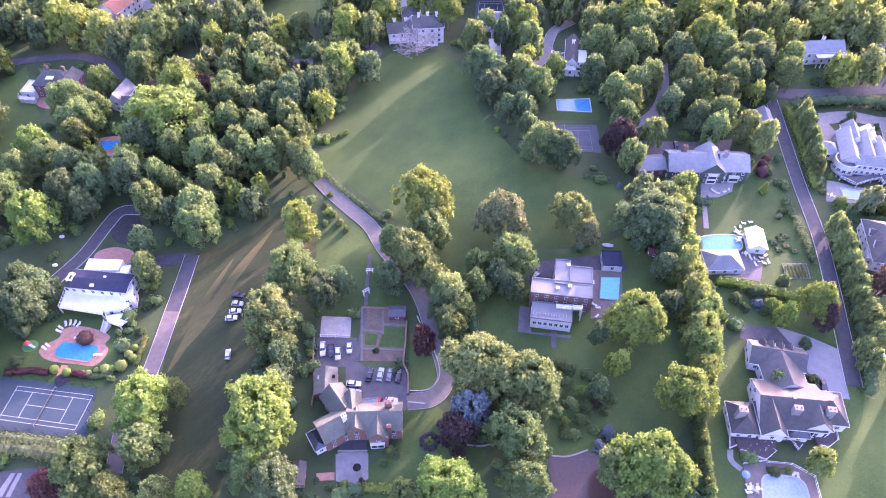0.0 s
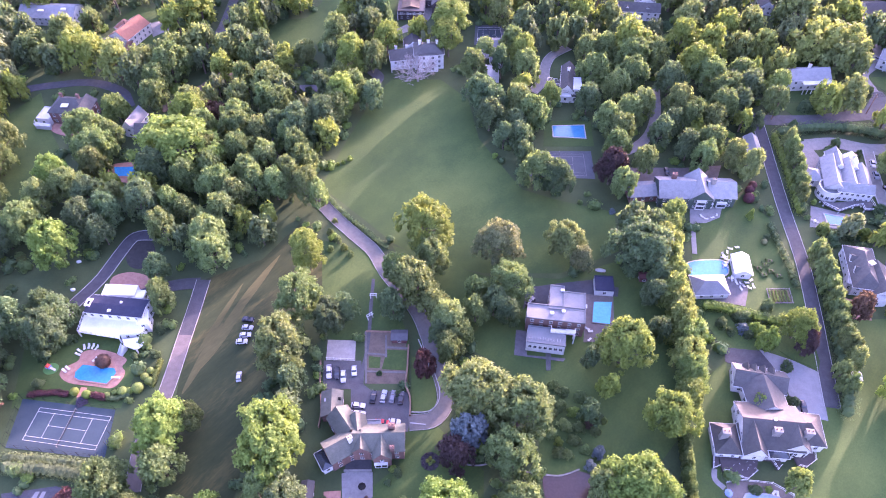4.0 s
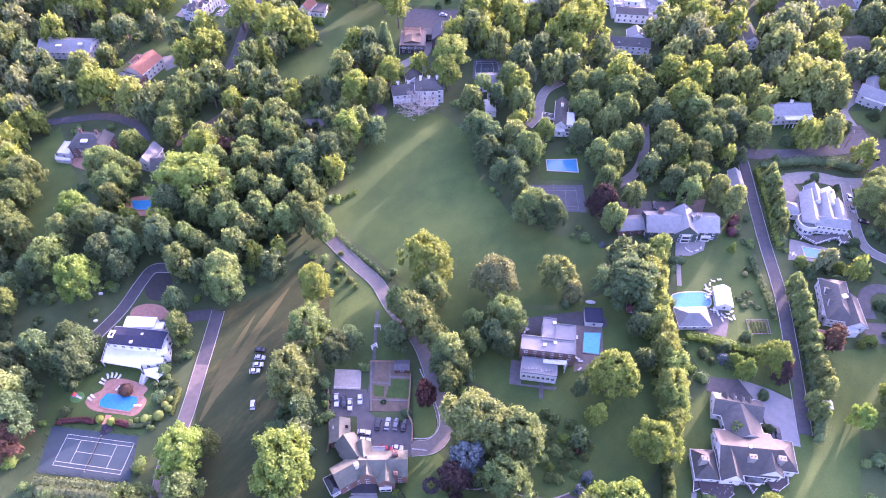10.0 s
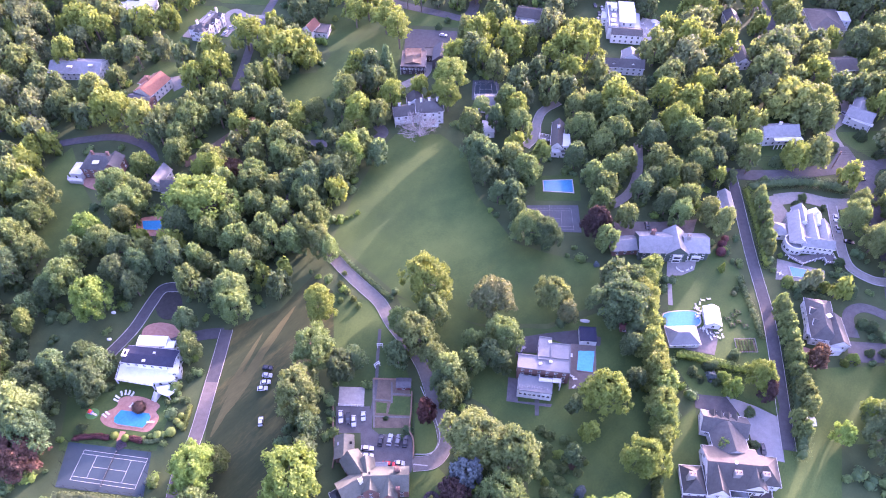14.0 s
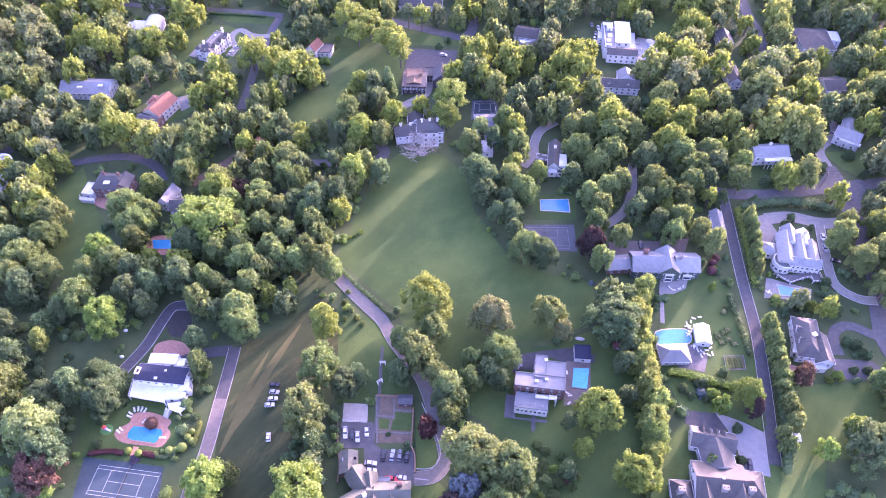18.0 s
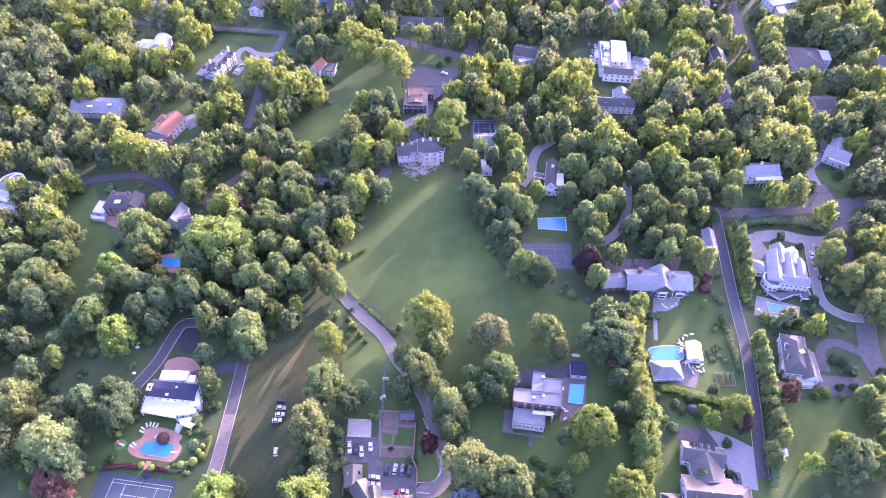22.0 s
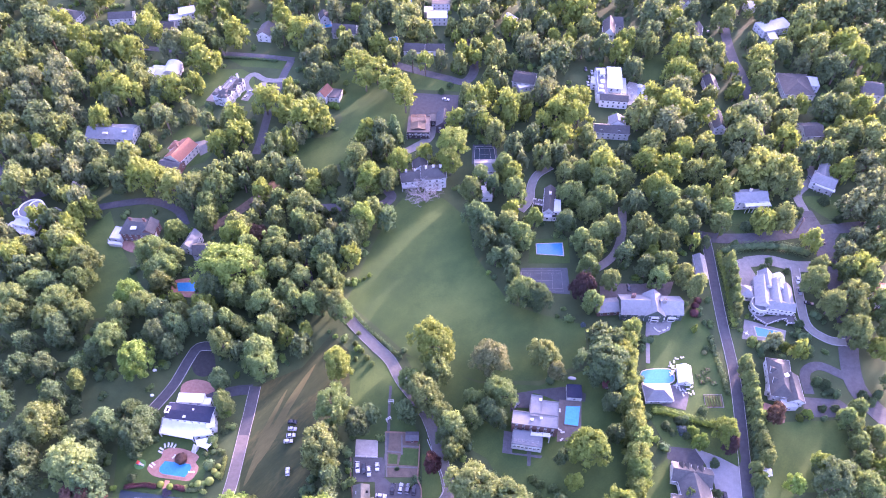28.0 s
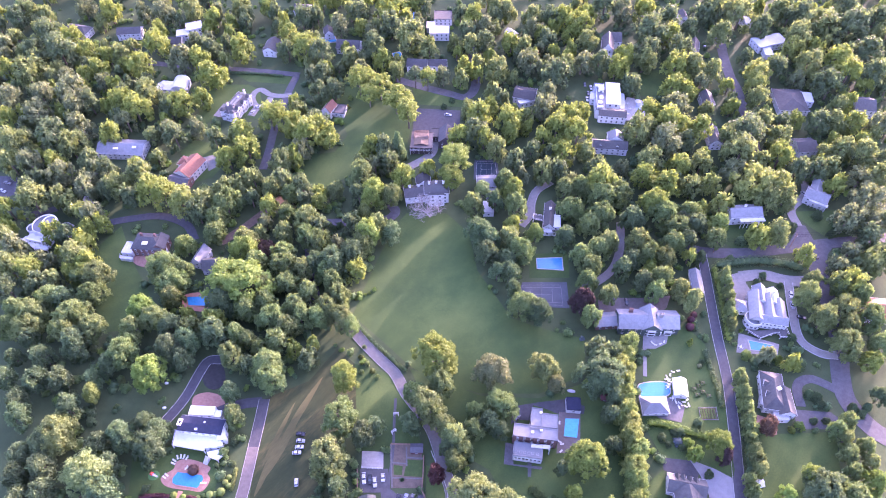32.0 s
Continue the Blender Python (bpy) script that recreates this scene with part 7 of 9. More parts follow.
flat("terrace", "asphalt", [(-29.6, 83.2), (-21.9, 83.2), (-21.6, 79.8), (-29.6, 79.8)], "dark sunken terrace by the house", "terrace")
low_wall([(-29.9, 79.5), (-21.6, 79.5)], 0.5, 0.8, "concrete", "low stone terrace wall")
flat("garden_path", "pale_asphalt", [(34.4, 120.1), (36.2, 119.9), (35.3, 113.2), (33.9, 113.2)], "short stone path from the terrace", "path")
flat("terrace", "dark_paving", [(25.1, 129.1), (28.8, 128.4), (28.0, 119.0), (40.8, 117.7), (39.9, 116.5), (23.7, 119.1)], "stone terrace round the porch", "terrace")
flat("terrace", "concrete", [(98.3, 186.7), (111.4, 187.2), (108.6, 180.7), (102.5, 177.8), (96.2, 177.8)], "stone terrace behind the grey house", "terrace")
low_wall([(97.2, 177.8), (94.5, 162.4)], 1.8, 0.2, "concrete", "stone walk along the garden lawn")
flat("terrace", "dark_paving", [(90.4, 145.7), (108.1, 153.1), (109.8, 145.6), (106.7, 138.4), (96.8, 140.8)], "terrace round the pool house", "terrace")
flat("garden_bed", "soil", [(116.5, 145.5), (124.2, 145.5), (123.6, 139.9), (116.0, 139.9)], "fenced vegetable patch with beds in rows", "garden")
for k in range(6):
    hedge([(117.0 + k * 1.2, 144.9), (116.7 + k * 1.2, 140.5)], 0.6, 0.5, "oak", "low row of vegetables in a fenced patch")
fence([(116.4, 145.8), (124.5, 145.8), (123.9, 139.6), (115.8, 139.6), (116.4, 145.8)], 0.6, "concrete", "low pale fence round a vegetable bed", 2.0)
flat("lawn", "lawn", [(113.8, 124.6), (113.1, 120.3), (116.0, 117.3), (120.5, 114.8), (123.6, 112.7), (125.2, 116.0), (125.8, 124.6), (121.1, 127.9)], "curved front lawn beside the drive", "lawn")
# ---- terraces and railings of the houses ----
deck([(82.9, 83.6), (94.8, 83.2), (92.9, 78.5), (89.5, 76.1), (85.9, 77.3), (84.4, 78.6), (82.9, 78.9)], 0.9, "dark_deck", "dark timber deck with white railing", (2, 3, 4, 5, 6), "white")
deck([(95.0, 83.6), (101.3, 83.2), (100.7, 80.2), (99.4, 79.0), (98.4, 81.9), (94.5, 82.2)], 0.9, "dark_deck", "dark timber walk with white railing", (2, 3, 4, 5), "white")
deck([(105.4, 83.5), (112.1, 84.4), (111.5, 81.8), (108.0, 79.6), (105.8, 80.2)], 0.9, "dark_deck", "curved deck with white railing", (1, 2, 3, 4), "white")
deck([(81.6, 84.5), (83.2, 84.5), (82.3, 80.3), (80.2, 79.5)], 0.8, "dark_deck", "small timber deck with white railing", (2, 3, 0), "white")
low_wall([(80.9, 79.8), (80.3, 76.5), (82.4, 73.8)], 1.6, 0.1, "concrete", "pale stone path through the garden")
fence([(83.3, 75.4), (88.2, 76.0), (96.6, 75.1), (101.7, 71.6), (101.0, 63.2)], 1.2, "white", "white railing round the pool terrace", 2.4)
deck([(-180.2, 237.6), (-173.0, 236.3), (-172.7, 234.3), (-179.5, 235.2)], 2.0, "white", "small white porch with a railing", (0, 3, 2), "white")
flat("terrace", "kerb", [(116.4, 351.1), (130.0, 352.2), (137.8, 369.6), (122.9, 375.8), (117.3, 365.0)], "wide pale stone terrace beside the mansion", "terrace")
pool([(128.0, 370.0), (133.9, 369.4), (132.0, 361.1), (125.7, 361.8)], "pool_milky", "small pale pool on the mansion terrace", "kerb")
flat("terrace", "terracotta", [(-174.1, 237.9), (-156.6, 236.6), (-157.0, 231.9), (-162.7, 230.0), (-171.1, 232.8)], "round red brick terrace", "terrace", True)
flat("terrace", "terracotta", [(142.7, 142.0), (150.9, 139.1), (148.8, 132.2), (138.9, 133.6)], "red brick terrace beside the white house", "terrace")
# ---- garden furniture ----
for px, py, a in ((-122.6, 119.9, 70), (-122.4, 121.2, 62), (-121.4, 122.6, 20), (-120.0, 123.0, 5), (-118.6, 122.9, -12), (-117.2, 122.4, -25), (-125.0, 113.6, 55), (-124.2, 114.6, 55), (-116.4, 117.8, -40)):
    lounger(px, py, a)
lounger(83.7, 68.9, 20)
lounger(84.3, 68.0, 57)
lounger(82.5, 67.4, 94)
lounger(96.3, 72.3, 131)
lounger(97.3, 72.0, 168)
lounger(49.6, 129.2, 60)
lounger(50.5, 128.1, 97)
lounger(49.7, 124.8, 134)
lounger(50.5, 138.4, 171)
lounger(106.3, 148.6, 15)
lounger(108.0, 148.0, 52)
lounger(110.0, 148.6, 89)
lounger(111.8, 149.7, 126)
lounger(106.7, 162.9, 163)
lounger(108.4, 147.4, 200)
lounger(101.6, 181.0, 40)
lounger(102.9, 179.8, 77)
lounger(105.6, 180.4, 114)
lounger(107.6, 181.6, 151)
table_set(87.7, 79.7, 10)
table_set(91.7, 79.1, 47)
table_set(91.8, 80.5, 84)
table_set(85.1, 68.4, 121)
table_set(82.8, 68.4, 158)
table_set(144.8, 178.2, 10)
table_set(104.8, 160.5, 47)
table_set(104.2, 156.3, 84)
table_set(105.1, 150.4, 121)
for px, py, a in ((104.9, 161.7, 20), (105.8, 159.4, 60), (105.2, 157.9, 100), (112.0, 147.0, 10), (110.3, 146.4, 60), (107.2, 146.0, 15), (108.3, 164.6, 80), (111.0, 165.2, 100)):
    lounger(px, py, a)
umbrella(82.3, 71.6, "cloth_blue", "closed blue garden parasol", 1.2)
shrub(66.8, 183.5, 1.5, 1.9, "blue", "blue-flowered bush at the lawn edge")
umbrella(-23.9, 74.0, "rubber", "dark garden parasol on the terrace", 1.2)
arch(-24.8, 142.6, 0)
arch(-25.5, 134.1, 37)
t = thing("diving_board", pose(-107.3, 111.0, 0.3, 0, 0, 0), "white diving board over the pool", "diving board")
part("board", boxes((-1.4, -0.35, 0.45, 1.4, 0.35, 0.55)), "cloth_white", t)
part("stand", boxes((0.6, -0.3, 0, 1.2, 0.3, 0.449)), "cloth_white", t)
t = thing("skylight", pose(29.0, 122.5, 5.39, 0, 0, -5), "pale roof skylight dome on the porch", "skylight", "skylights")
part("frame", boxes((-0.55, -0.55, 0, 0.55, 0.55, 0.15)), "kerb", t)
part("dome", boxes((-0.45, -0.45, 0.151, 0.45, 0.45, 0.3)), "flat_roof", t)
t = thing("skylight", pose(31.0, 122.3, 5.39, 0, 0, -5), "pale roof skylight dome on the porch", "skylight", "skylights")
part("frame", boxes((-0.55, -0.55, 0, 0.55, 0.55, 0.15)), "kerb", t)
part("dome", boxes((-0.45, -0.45, 0.151, 0.45, 0.45, 0.3)), "flat_roof", t)
t = thing("skylight", pose(32.7, 122.1, 5.39, 0, 0, -5), "pale roof skylight dome on the porch", "skylight", "skylights")
part("frame", boxes((-0.55, -0.55, 0, 0.55, 0.55, 0.15)), "kerb", t)
part("dome", boxes((-0.45, -0.45, 0.151, 0.45, 0.45, 0.3)), "flat_roof", t)
t = thing("skylight", pose(34.5, 121.8, 5.39, 0, 0, -5), "pale roof skylight dome on the porch", "skylight", "skylights")
part("frame", boxes((-0.55, -0.55, 0, 0.55, 0.55, 0.15)), "kerb", t)
part("dome", boxes((-0.45, -0.45, 0.151, 0.45, 0.45, 0.3)), "flat_roof", t)
t = thing("skylight", pose(36.2, 121.6, 5.39, 0, 0, -5), "pale roof skylight dome on the porch", "skylight", "skylights")
part("frame", boxes((-0.55, -0.55, 0, 0.55, 0.55, 0.15)), "kerb", t)
part("dome", boxes((-0.45, -0.45, 0.151, 0.45, 0.45, 0.3)), "flat_roof", t)
t = thing("skylight", pose(38.3, 121.3, 5.39, 0, 0, -5), "pale roof skylight dome on the porch", "skylight", "skylights")
part("frame", boxes((-0.55, -0.55, 0, 0.55, 0.55, 0.15)), "kerb", t)
part("dome", boxes((-0.45, -0.45, 0.151, 0.45, 0.45, 0.3)), "flat_roof", t)
t = thing("roof_vent", pose(36.7, 130.3, 8.0), "white boxed vent on the flat roof", "roof vent", "roof vents")
part("housing", boxes((-0.5, -0.4, 0, 0.5, 0.4, 0.6)), "white", t)
part("cap", boxes((-0.6, -0.5, 0.6, 0.6, 0.5, 0.7)), "white", t)
t = thing("roof_vent", pose(40.6, 131.0, 8.0), "white boxed vent on the flat roof", "roof vent", "roof vents")
part("housing", boxes((-0.5, -0.4, 0, 0.5, 0.4, 0.6)), "white", t)
part("cap", boxes((-0.6, -0.5, 0.6, 0.6, 0.5, 0.7)), "white", t)
t = thing("roof_vent", pose(41.2, 139.6, 8.1), "white boxed vent on the flat roof", "roof vent", "roof vents")
part("housing", boxes((-0.5, -0.4, 0, 0.5, 0.4, 0.6)), "white", t)
part("cap", boxes((-0.6, -0.5, 0.6, 0.6, 0.5, 0.7)), "white", t)
for gx, gy in ((-133.5, 146.8), (-135.7, 159.7)):
    bm = bmesh.new()
    bmesh.ops.create_icosphere(bm, subdivisions=2, radius=0.8, matrix=Matrix.Translation((gx, gy, 0.35)) @ Matrix.Diagonal((1.2, 0.8, 0.7, 1)))
    rock = random.Random(int(gy))
    for v in bm.verts:
        v.co += Vector((rock.uniform(-0.1, 0.1), rock.uniform(-0.1, 0.1), rock.uniform(-0.08, 0.08)))
    tagged(part("boulder", bm, "bright_white"), "pale garden boulder beside the drive", "boulder", "garden boulders")
flat("garden_path", "terracotta", [(-117.7, 107.8), (-115.6, 107.5), (-116.2, 103.9), (-118.0, 104.1)], "short brick path from pool to court", "path")
flat("play_mat", "play_green", [(-130.0 + 2.5 * math.cos(k * math.tau / 20), 114.6 + 2.2 * math.sin(k * math.tau / 20)) for k in range(20)], "round green play mat on the lawn", "mat")
play_set(-130.6, 114.9, 250)
# ---- vehicles ----
car(-37.7, 112.8, -83.9, "car_white", "white van in the yard", 5.2)
car(-35.0, 112.2, -84.3, "car_black", "black car in the yard")
car(-32.8, 111.0, -84.7, "car_white", "white car in the yard")
car(-29.4, 113.0, -85.2, "car_white", "small white car parked in the yard", 3.8)
car(-22.5, 103.5, 81.8, "car_black", "dark estate car in a row")
car(-19.2, 103.7, 81.2, "car_silver", "pale blue-silver car in a row")
car(-16.3, 103.5, 79.2, "car_grey", "dark grey car in a row")
car(-13.7, 103.0, 85.8, "car_black", "black car at the row's end")
car(-27.1, 100.6, -5.3, "car_white", "white car parked across")
car(-26.9, 97.8, -5.3, "car_white", "white car parked beside the house")
car(-18.9, 94.7, -8.0, "car_red", "red pickup truck by the house", 5.4)
car(-15.4, 95.0, -4.7, "car_white", "white hatchback behind the house", 3.8)
car(113.9, 99.5, -93.2, "car_black", "black car on the pale forecourt")
car(-66.9, 111.0, 96.2, "car_white", "white car on the meadow", 3.7)
car(-67.5, 130.1, -5.2, "car_silver", "silver car at the meadow edge", 3.9)
car(-67.7, 127.1, 4.7, "car_white", "white car at the meadow edge", 3.9)
car(-68.5, 124.5, 4.7, "car_white", "white car under the trees", 3.9)
car(39.7, 274.3, 70.0, "car_grey", "grey car on the gravel drive")
car(1.0, 357.2, -12.8, "car_white", "white car in the coach yard")
car(180.1, 210.0, -101.3, "car_white", "white car on the side drive")
car(178.7, 203.1, -95.8, "car_silver", "silver car on the side drive")
car(180.9, 195.7, -17.2, "car_black", "black car near the villa")
car(201.3, 235.0, -6.7, "car_black", "dark car at the junction")
car(93.0, 205.9, -92.1, "car_black", "black car on the forecourt")
road("drive", "gravel", [(-125.2, 368.2), (-128.0, 363.4), (-129.6, 357.6)], 5.0, "pale gravel parking bay by the house")
car(-129.0, 360.8, 64.6, "car_white", "white car by the mansard house")
car(-126.5, 366.3, 22.3, "car_white", "white car in the turning circle")
car(20.2, 452.2, -72.7, "car_white", "white car on the far road")
car(211.8, 283.3, -63.4, "car_silver", "silver car beside the house")
car(150.7, 220.5, 14.7, "car_grey", "grey car behind the conifers")
car(96.8, 379.2, -90.7, "car_grey", "grey car by the mansion")
car(99.5, 385.4, -90.9, "car_white", "white car by the mansion")
car(189.4, 431.8, -95.6, "car_white", "white car far off")
car(-258.1, 412.4, 28.9, "car_white", "white car in the woods")
car(-240.6, 446.8, 9.9, "car_white", "white car by a far house")
car(-266.0, 295.5, -20.1, "car_grey", "grey car in the far yard")
car(-266.1, 288.8, -28.7, "car_silver", "silver car in the far yard")
car(-256.9, 275.1, 13.7, "car_white", "white car in the lane")
car(30.9, 140.6, 52.5, "car_grey", "dark grey car behind the flat-roofed house")
car(-67.9, 133.4, -5.2, "car_black", "dark car in the shade at the meadow edge", 4.2)
t = thing("rowing_boat", pose(57.9, 154.6, 0.12, 0, 0, -8), "white upturned boat on the asphalt court", "boat")
bm = bmesh.new()
bmesh.ops.create_uvsphere(bm, u_segments=16, v_segments=8, radius=1.0, matrix=Matrix.Translation((0, 0, 0.1)) @ Matrix.Diagonal((2.0, 0.85, 0.7, 1)))
bmesh.ops.bisect_plane(bm, geom=bm.verts[:] + bm.edges[:] + bm.faces[:], plane_co=(0, 0, 0.1), plane_no=(0, 0, -1), clear_outer=True)
part("hull", bm, "cloth_white", t)
part("keel", boxes((-1.9, -0.05, 0.6, 1.9, 0.05, 0.84)), "cloth_white", t)
part("gunwale", boxes((-1.8, -0.8, 0.0, 1.8, -0.7, 0.14), (-1.8, 0.7, 0.0, 1.8, 0.8, 0.14)), "timber", t)
h = house("shed", "small dark red timber shed under the trees", "shed")
wing(h, 72.9, 150.6, -6.0, 3.2, 2.6, 2.1, 3.0, "x", "barn_roof", "barn_roof")
# ---- poles and lines along the road ----
utility_pole(146.8, 239.4, 80.0)
utility_pole(190.6, 243.2, 80.0)
utility_pole(125.6, 245.6, 80.0)
utility_pole(236.7, 246.6, 80.0)
wire((125.6, 244.4, 10.4), (146.8, 238.2, 10.4))
wire((125.6, 245.6, 10.4), (146.8, 239.4, 10.4))
wire((125.6, 246.8, 10.4), (146.8, 240.6, 10.4))
wire((146.8, 238.2, 10.4), (190.6, 242.0, 10.4))
wire((146.8, 239.4, 10.4), (190.6, 243.2, 10.4))
wire((146.8, 240.6, 10.4), (190.6, 244.4, 10.4))
wire((190.6, 242.0, 10.4), (236.7, 245.4, 10.4))
wire((190.6, 243.2, 10.4), (236.7, 246.6, 10.4))
wire((190.6, 244.4, 10.4), (236.7, 247.8, 10.4))
# ---- trees ----
tree(88.1, 176.0, 6.0, 13.0, "gold", "broad", "row of tall screening trees", low=0.05)
tree(85.5, 170.8, 5.4, 12.0, "gold", "broad", "row of tall screening trees", low=0.05)
tree(81.6, 164.8, 6.2, 13.0, "gold", "broad", "row of tall screening trees", low=0.05)
tree(84.4, 161.6, 5.1, 12.0, "gold", "broad", "row of tall screening trees", low=0.05)
tree(80.7, 156.0, 6.0, 14.0, "gold", "broad", "row of tall screening trees", low=0.05)
tree(78.9, 151.0, 5.2, 12.0, "gold", "broad", "row of tall screening trees", low=0.05)
tree(81.5, 148.8, 5.7, 13.0, "gold", "broad", "row of tall screening trees", low=0.05)
tree(81.2, 142.2, 6.1, 14.0, "gold", "broad", "row of tall screening trees", low=0.05)
tree(78.8, 138.0, 5.1, 12.0, "gold", "broad", "row of tall screening trees", low=0.05)
tree(81.7, 135.4, 5.8, 13.0, "gold", "broad", "row of tall screening trees", low=0.05)
tree(80.9, 129.2, 6.5, 14.0, "gold", "broad", "row of tall screening trees", low=0.05)
tree(78.8, 124.1, 5.4, 12.0, "gold", "broad", "row of tall screening trees", low=0.05)
tree(81.6, 122.4, 6.1, 14.0, "gold", "broad", "row of tall screening trees", low=0.05)
tree(79.7, 115.5, 7.0, 15.0, "gold", "broad", "row of tall screening trees", low=0.05)
tree(79.3, 108.1, 7.1, 15.0, "gold", "broad", "row of tall screening trees", low=0.05)
tree(77.5, 101.6, 5.9, 13.0, "gold", "broad", "row of tall screening trees", low=0.05)
tree(-85.0, 90.1, 10.4, 21.0, "light")
tree(-81.9, 78.1, 6.7, 16.1, "oak")
tree(-77.2, 94.3, 4.5, 13.0, "oak")
tree(-50.9, 84.6, 11.9, 22.0, "light")
tree(-51.2, 116.9, 11.1, 22.0, "oak")
tree(-49.1, 137.4, 9.5, 19.9, "oak")
tree(-49.2, 158.1, 8.0, 17.8, "light")
tree(-47.9, 106.7, 5.6, 14.5, "dark")
tree(-37.6, 129.0, 6.4, 15.7, "dark")
tree(-95.4, 70.5, 8.9, 19.1, "oak")
tree(-87.2, 66.4, 4.9, 13.6, "oak")
tree(-65.8, 64.4, 6.4, 15.7, "light")
tree(-75.8, 64.9, 4.8, 13.6, "oak")
tree(-44.4, 68.5, 7.3, 16.9, "dark")
tree(-53.6, 71.6, 4.6, 13.2, "oak")
tree(-94.6, 70.6, 5.0, 13.0, "oak")
shrub(-102.6, 78.6, 2.6, 4.5, "blue", "grey-blue shrub by the court")
shrub(-100.2, 80.8, 2.2, 3.8, "blue", "grey-blue shrub by the court")
tree(-106.2, 68.6, 5.6, 8.6, "red")
tree(-5.6, 167.8, 10.9, 21.7, "light")
tree(-9.1, 143.0, 9.7, 20.1, "oak")
tree(-4.2, 155.6, 7.4, 17.0, "oak")
tree(1.9, 127.4, 6.9, 16.3, "oak")
tree(11.0, 132.6, 5.5, 14.4, "oak")
tree(2.7, 117.6, 5.3, 14.1, "oak")
tree(-17.3, 135.0, 5.5, 14.5, "dark")
tree(19.6, 160.1, 10.1, 20.7, "pale")
tree(23.8, 142.9, 7.7, 17.4, "oak")
tree(17.5, 134.9, 5.5, 14.5, "dark")
tree(44.5, 163.1, 7.6, 17.2, "oak")
tree(50.0, 154.4, 4.3, 12.8, "pale")
tree(11.4, 100.1, 12.0, 22.0, "oak")
tree(23.0, 93.8, 10.9, 21.8, "oak")
tree(20.6, 80.2, 8.8, 18.9, "oak")
tree(21.2, 67.4, 7.3, 16.8, "oak")
tree(1.6, 65.7, 8.6, 19.5, "light")
tree(-10.4, 63.9, 4.8, 13.5, "oak")
tree(3.2, 82.0, 6.0, 13.0, "purple")
tree(44.9, 94.9, 3.6, 11.9, "dark")
tree(52.0, 104.1, 3.9, 12.3, "light")
tree(58.2, 116.0, 9.9, 20.4, "light")
tree(69.5, 92.8, 8.3, 18.3, "light")
tree(52.9, 71.4, 11.3, 22.0, "light")
tree(61.5, 69.1, 6.1, 15.3, "light")
tree(45.5, 70.8, 5.8, 14.8, "oak")
tree(70.2, 156.5, 11.6, 22.0, "dark")
tree(101.4, 72.8, 3.8, 12.1, "gold")
tree(98.5, 100.3, 3.3, 7.0, "gold")
tree(-16.0, 150.5, 5.8, 14.8, "oak")
tree(-2.6, 134.7, 6.0, 15.2, "oak")
tree(5.4, 123.1, 4.9, 13.6, "oak")
tree(-0.8, 123.3, 4.5, 13.1, "dark")
tree(11.3, 140.5, 4.7, 13.4, "oak")
tree(22.0, 132.0, 4.6, 13.2, "dark")
tree(-33.6, 133.2, 5.0, 13.8, "dark")
tree(72.6, 139.5, 5.1, 13.9, "dark")
tree(71.6, 125.2, 4.3, 12.9, "dark")
tree(77.0, 146.9, 4.8, 13.5, "dark")
tree(47.8, 114.5, 2.9, 10.9, "dark")
tree(-6.0, 112.2, 4.0, 12.4, "red")
tree(7.7, 87.5, 6.3, 15.0, "blue")
tree(146.1, 219.0, 3.1, 10.4, "oak", "broad", "screen of slim evergreens")
tree(145.5, 214.2, 3.1, 10.4, "oak", "broad", "screen of slim evergreens")
tree(144.8, 209.5, 3.1, 10.4, "oak", "broad", "screen of slim evergreens")
tree(144.0, 204.1, 3.1, 10.3, "oak", "broad", "screen of slim evergreens")
tree(143.1, 198.8, 3.0, 10.3, "oak", "broad", "screen of slim evergreens")
tree(142.3, 193.7, 3.0, 10.2, "oak", "broad", "screen of slim evergreens")
tree(141.7, 188.3, 3.0, 10.2, "oak", "broad", "screen of slim evergreens")
tree(137.9, 160.2, 3.1, 10.4, "oak", "broad", "screen of slim evergreens")
tree(137.2, 155.2, 3.6, 11.0, "oak", "broad", "screen of slim evergreens")
tree(136.7, 150.8, 3.6, 11.0, "oak", "broad", "screen of slim evergreens")
tree(136.0, 146.5, 3.6, 10.9, "oak", "broad", "screen of slim evergreens")
tree(135.6, 142.0, 3.5, 10.9, "oak", "broad", "screen of slim evergreens")
tree(135.1, 137.6, 3.5, 10.9, "oak", "broad", "screen of slim evergreens")
tree(134.7, 132.7, 3.5, 10.8, "oak", "broad", "screen of slim evergreens")
tree(134.2, 128.1, 3.4, 10.8, "oak", "broad", "screen of slim evergreens")
tree(133.8, 122.8, 3.6, 11.1, "oak", "broad", "screen of slim evergreens")
tree(133.4, 113.7, 4.3, 11.9, "oak", "broad", "screen of slim evergreens")
tree(133.5, 118.5, 3.6, 11.0, "oak", "broad", "screen of slim evergreens")
tree(127.7, 104.7, 3.3, 10.6, "oak", "broad", "screen of slim evergreens")
tree(128.1, 109.2, 2.8, 10.0, "oak", "broad", "screen of slim evergreens")
tree(172.7, 131.8, 4.0, 11.5, "oak", "broad", "screen of slim evergreens")
tree(179.0, 135.6, 4.5, 12.2, "oak", "broad", "screen of slim evergreens")
tree(175.4, 127.5, 4.7, 12.4, "oak", "broad", "screen of slim evergreens")
tree(174.2, 119.7, 4.6, 12.3, "oak", "broad", "screen of slim evergreens")
tree(173.1, 112.2, 4.6, 12.2, "oak", "broad", "screen of slim evergreens")
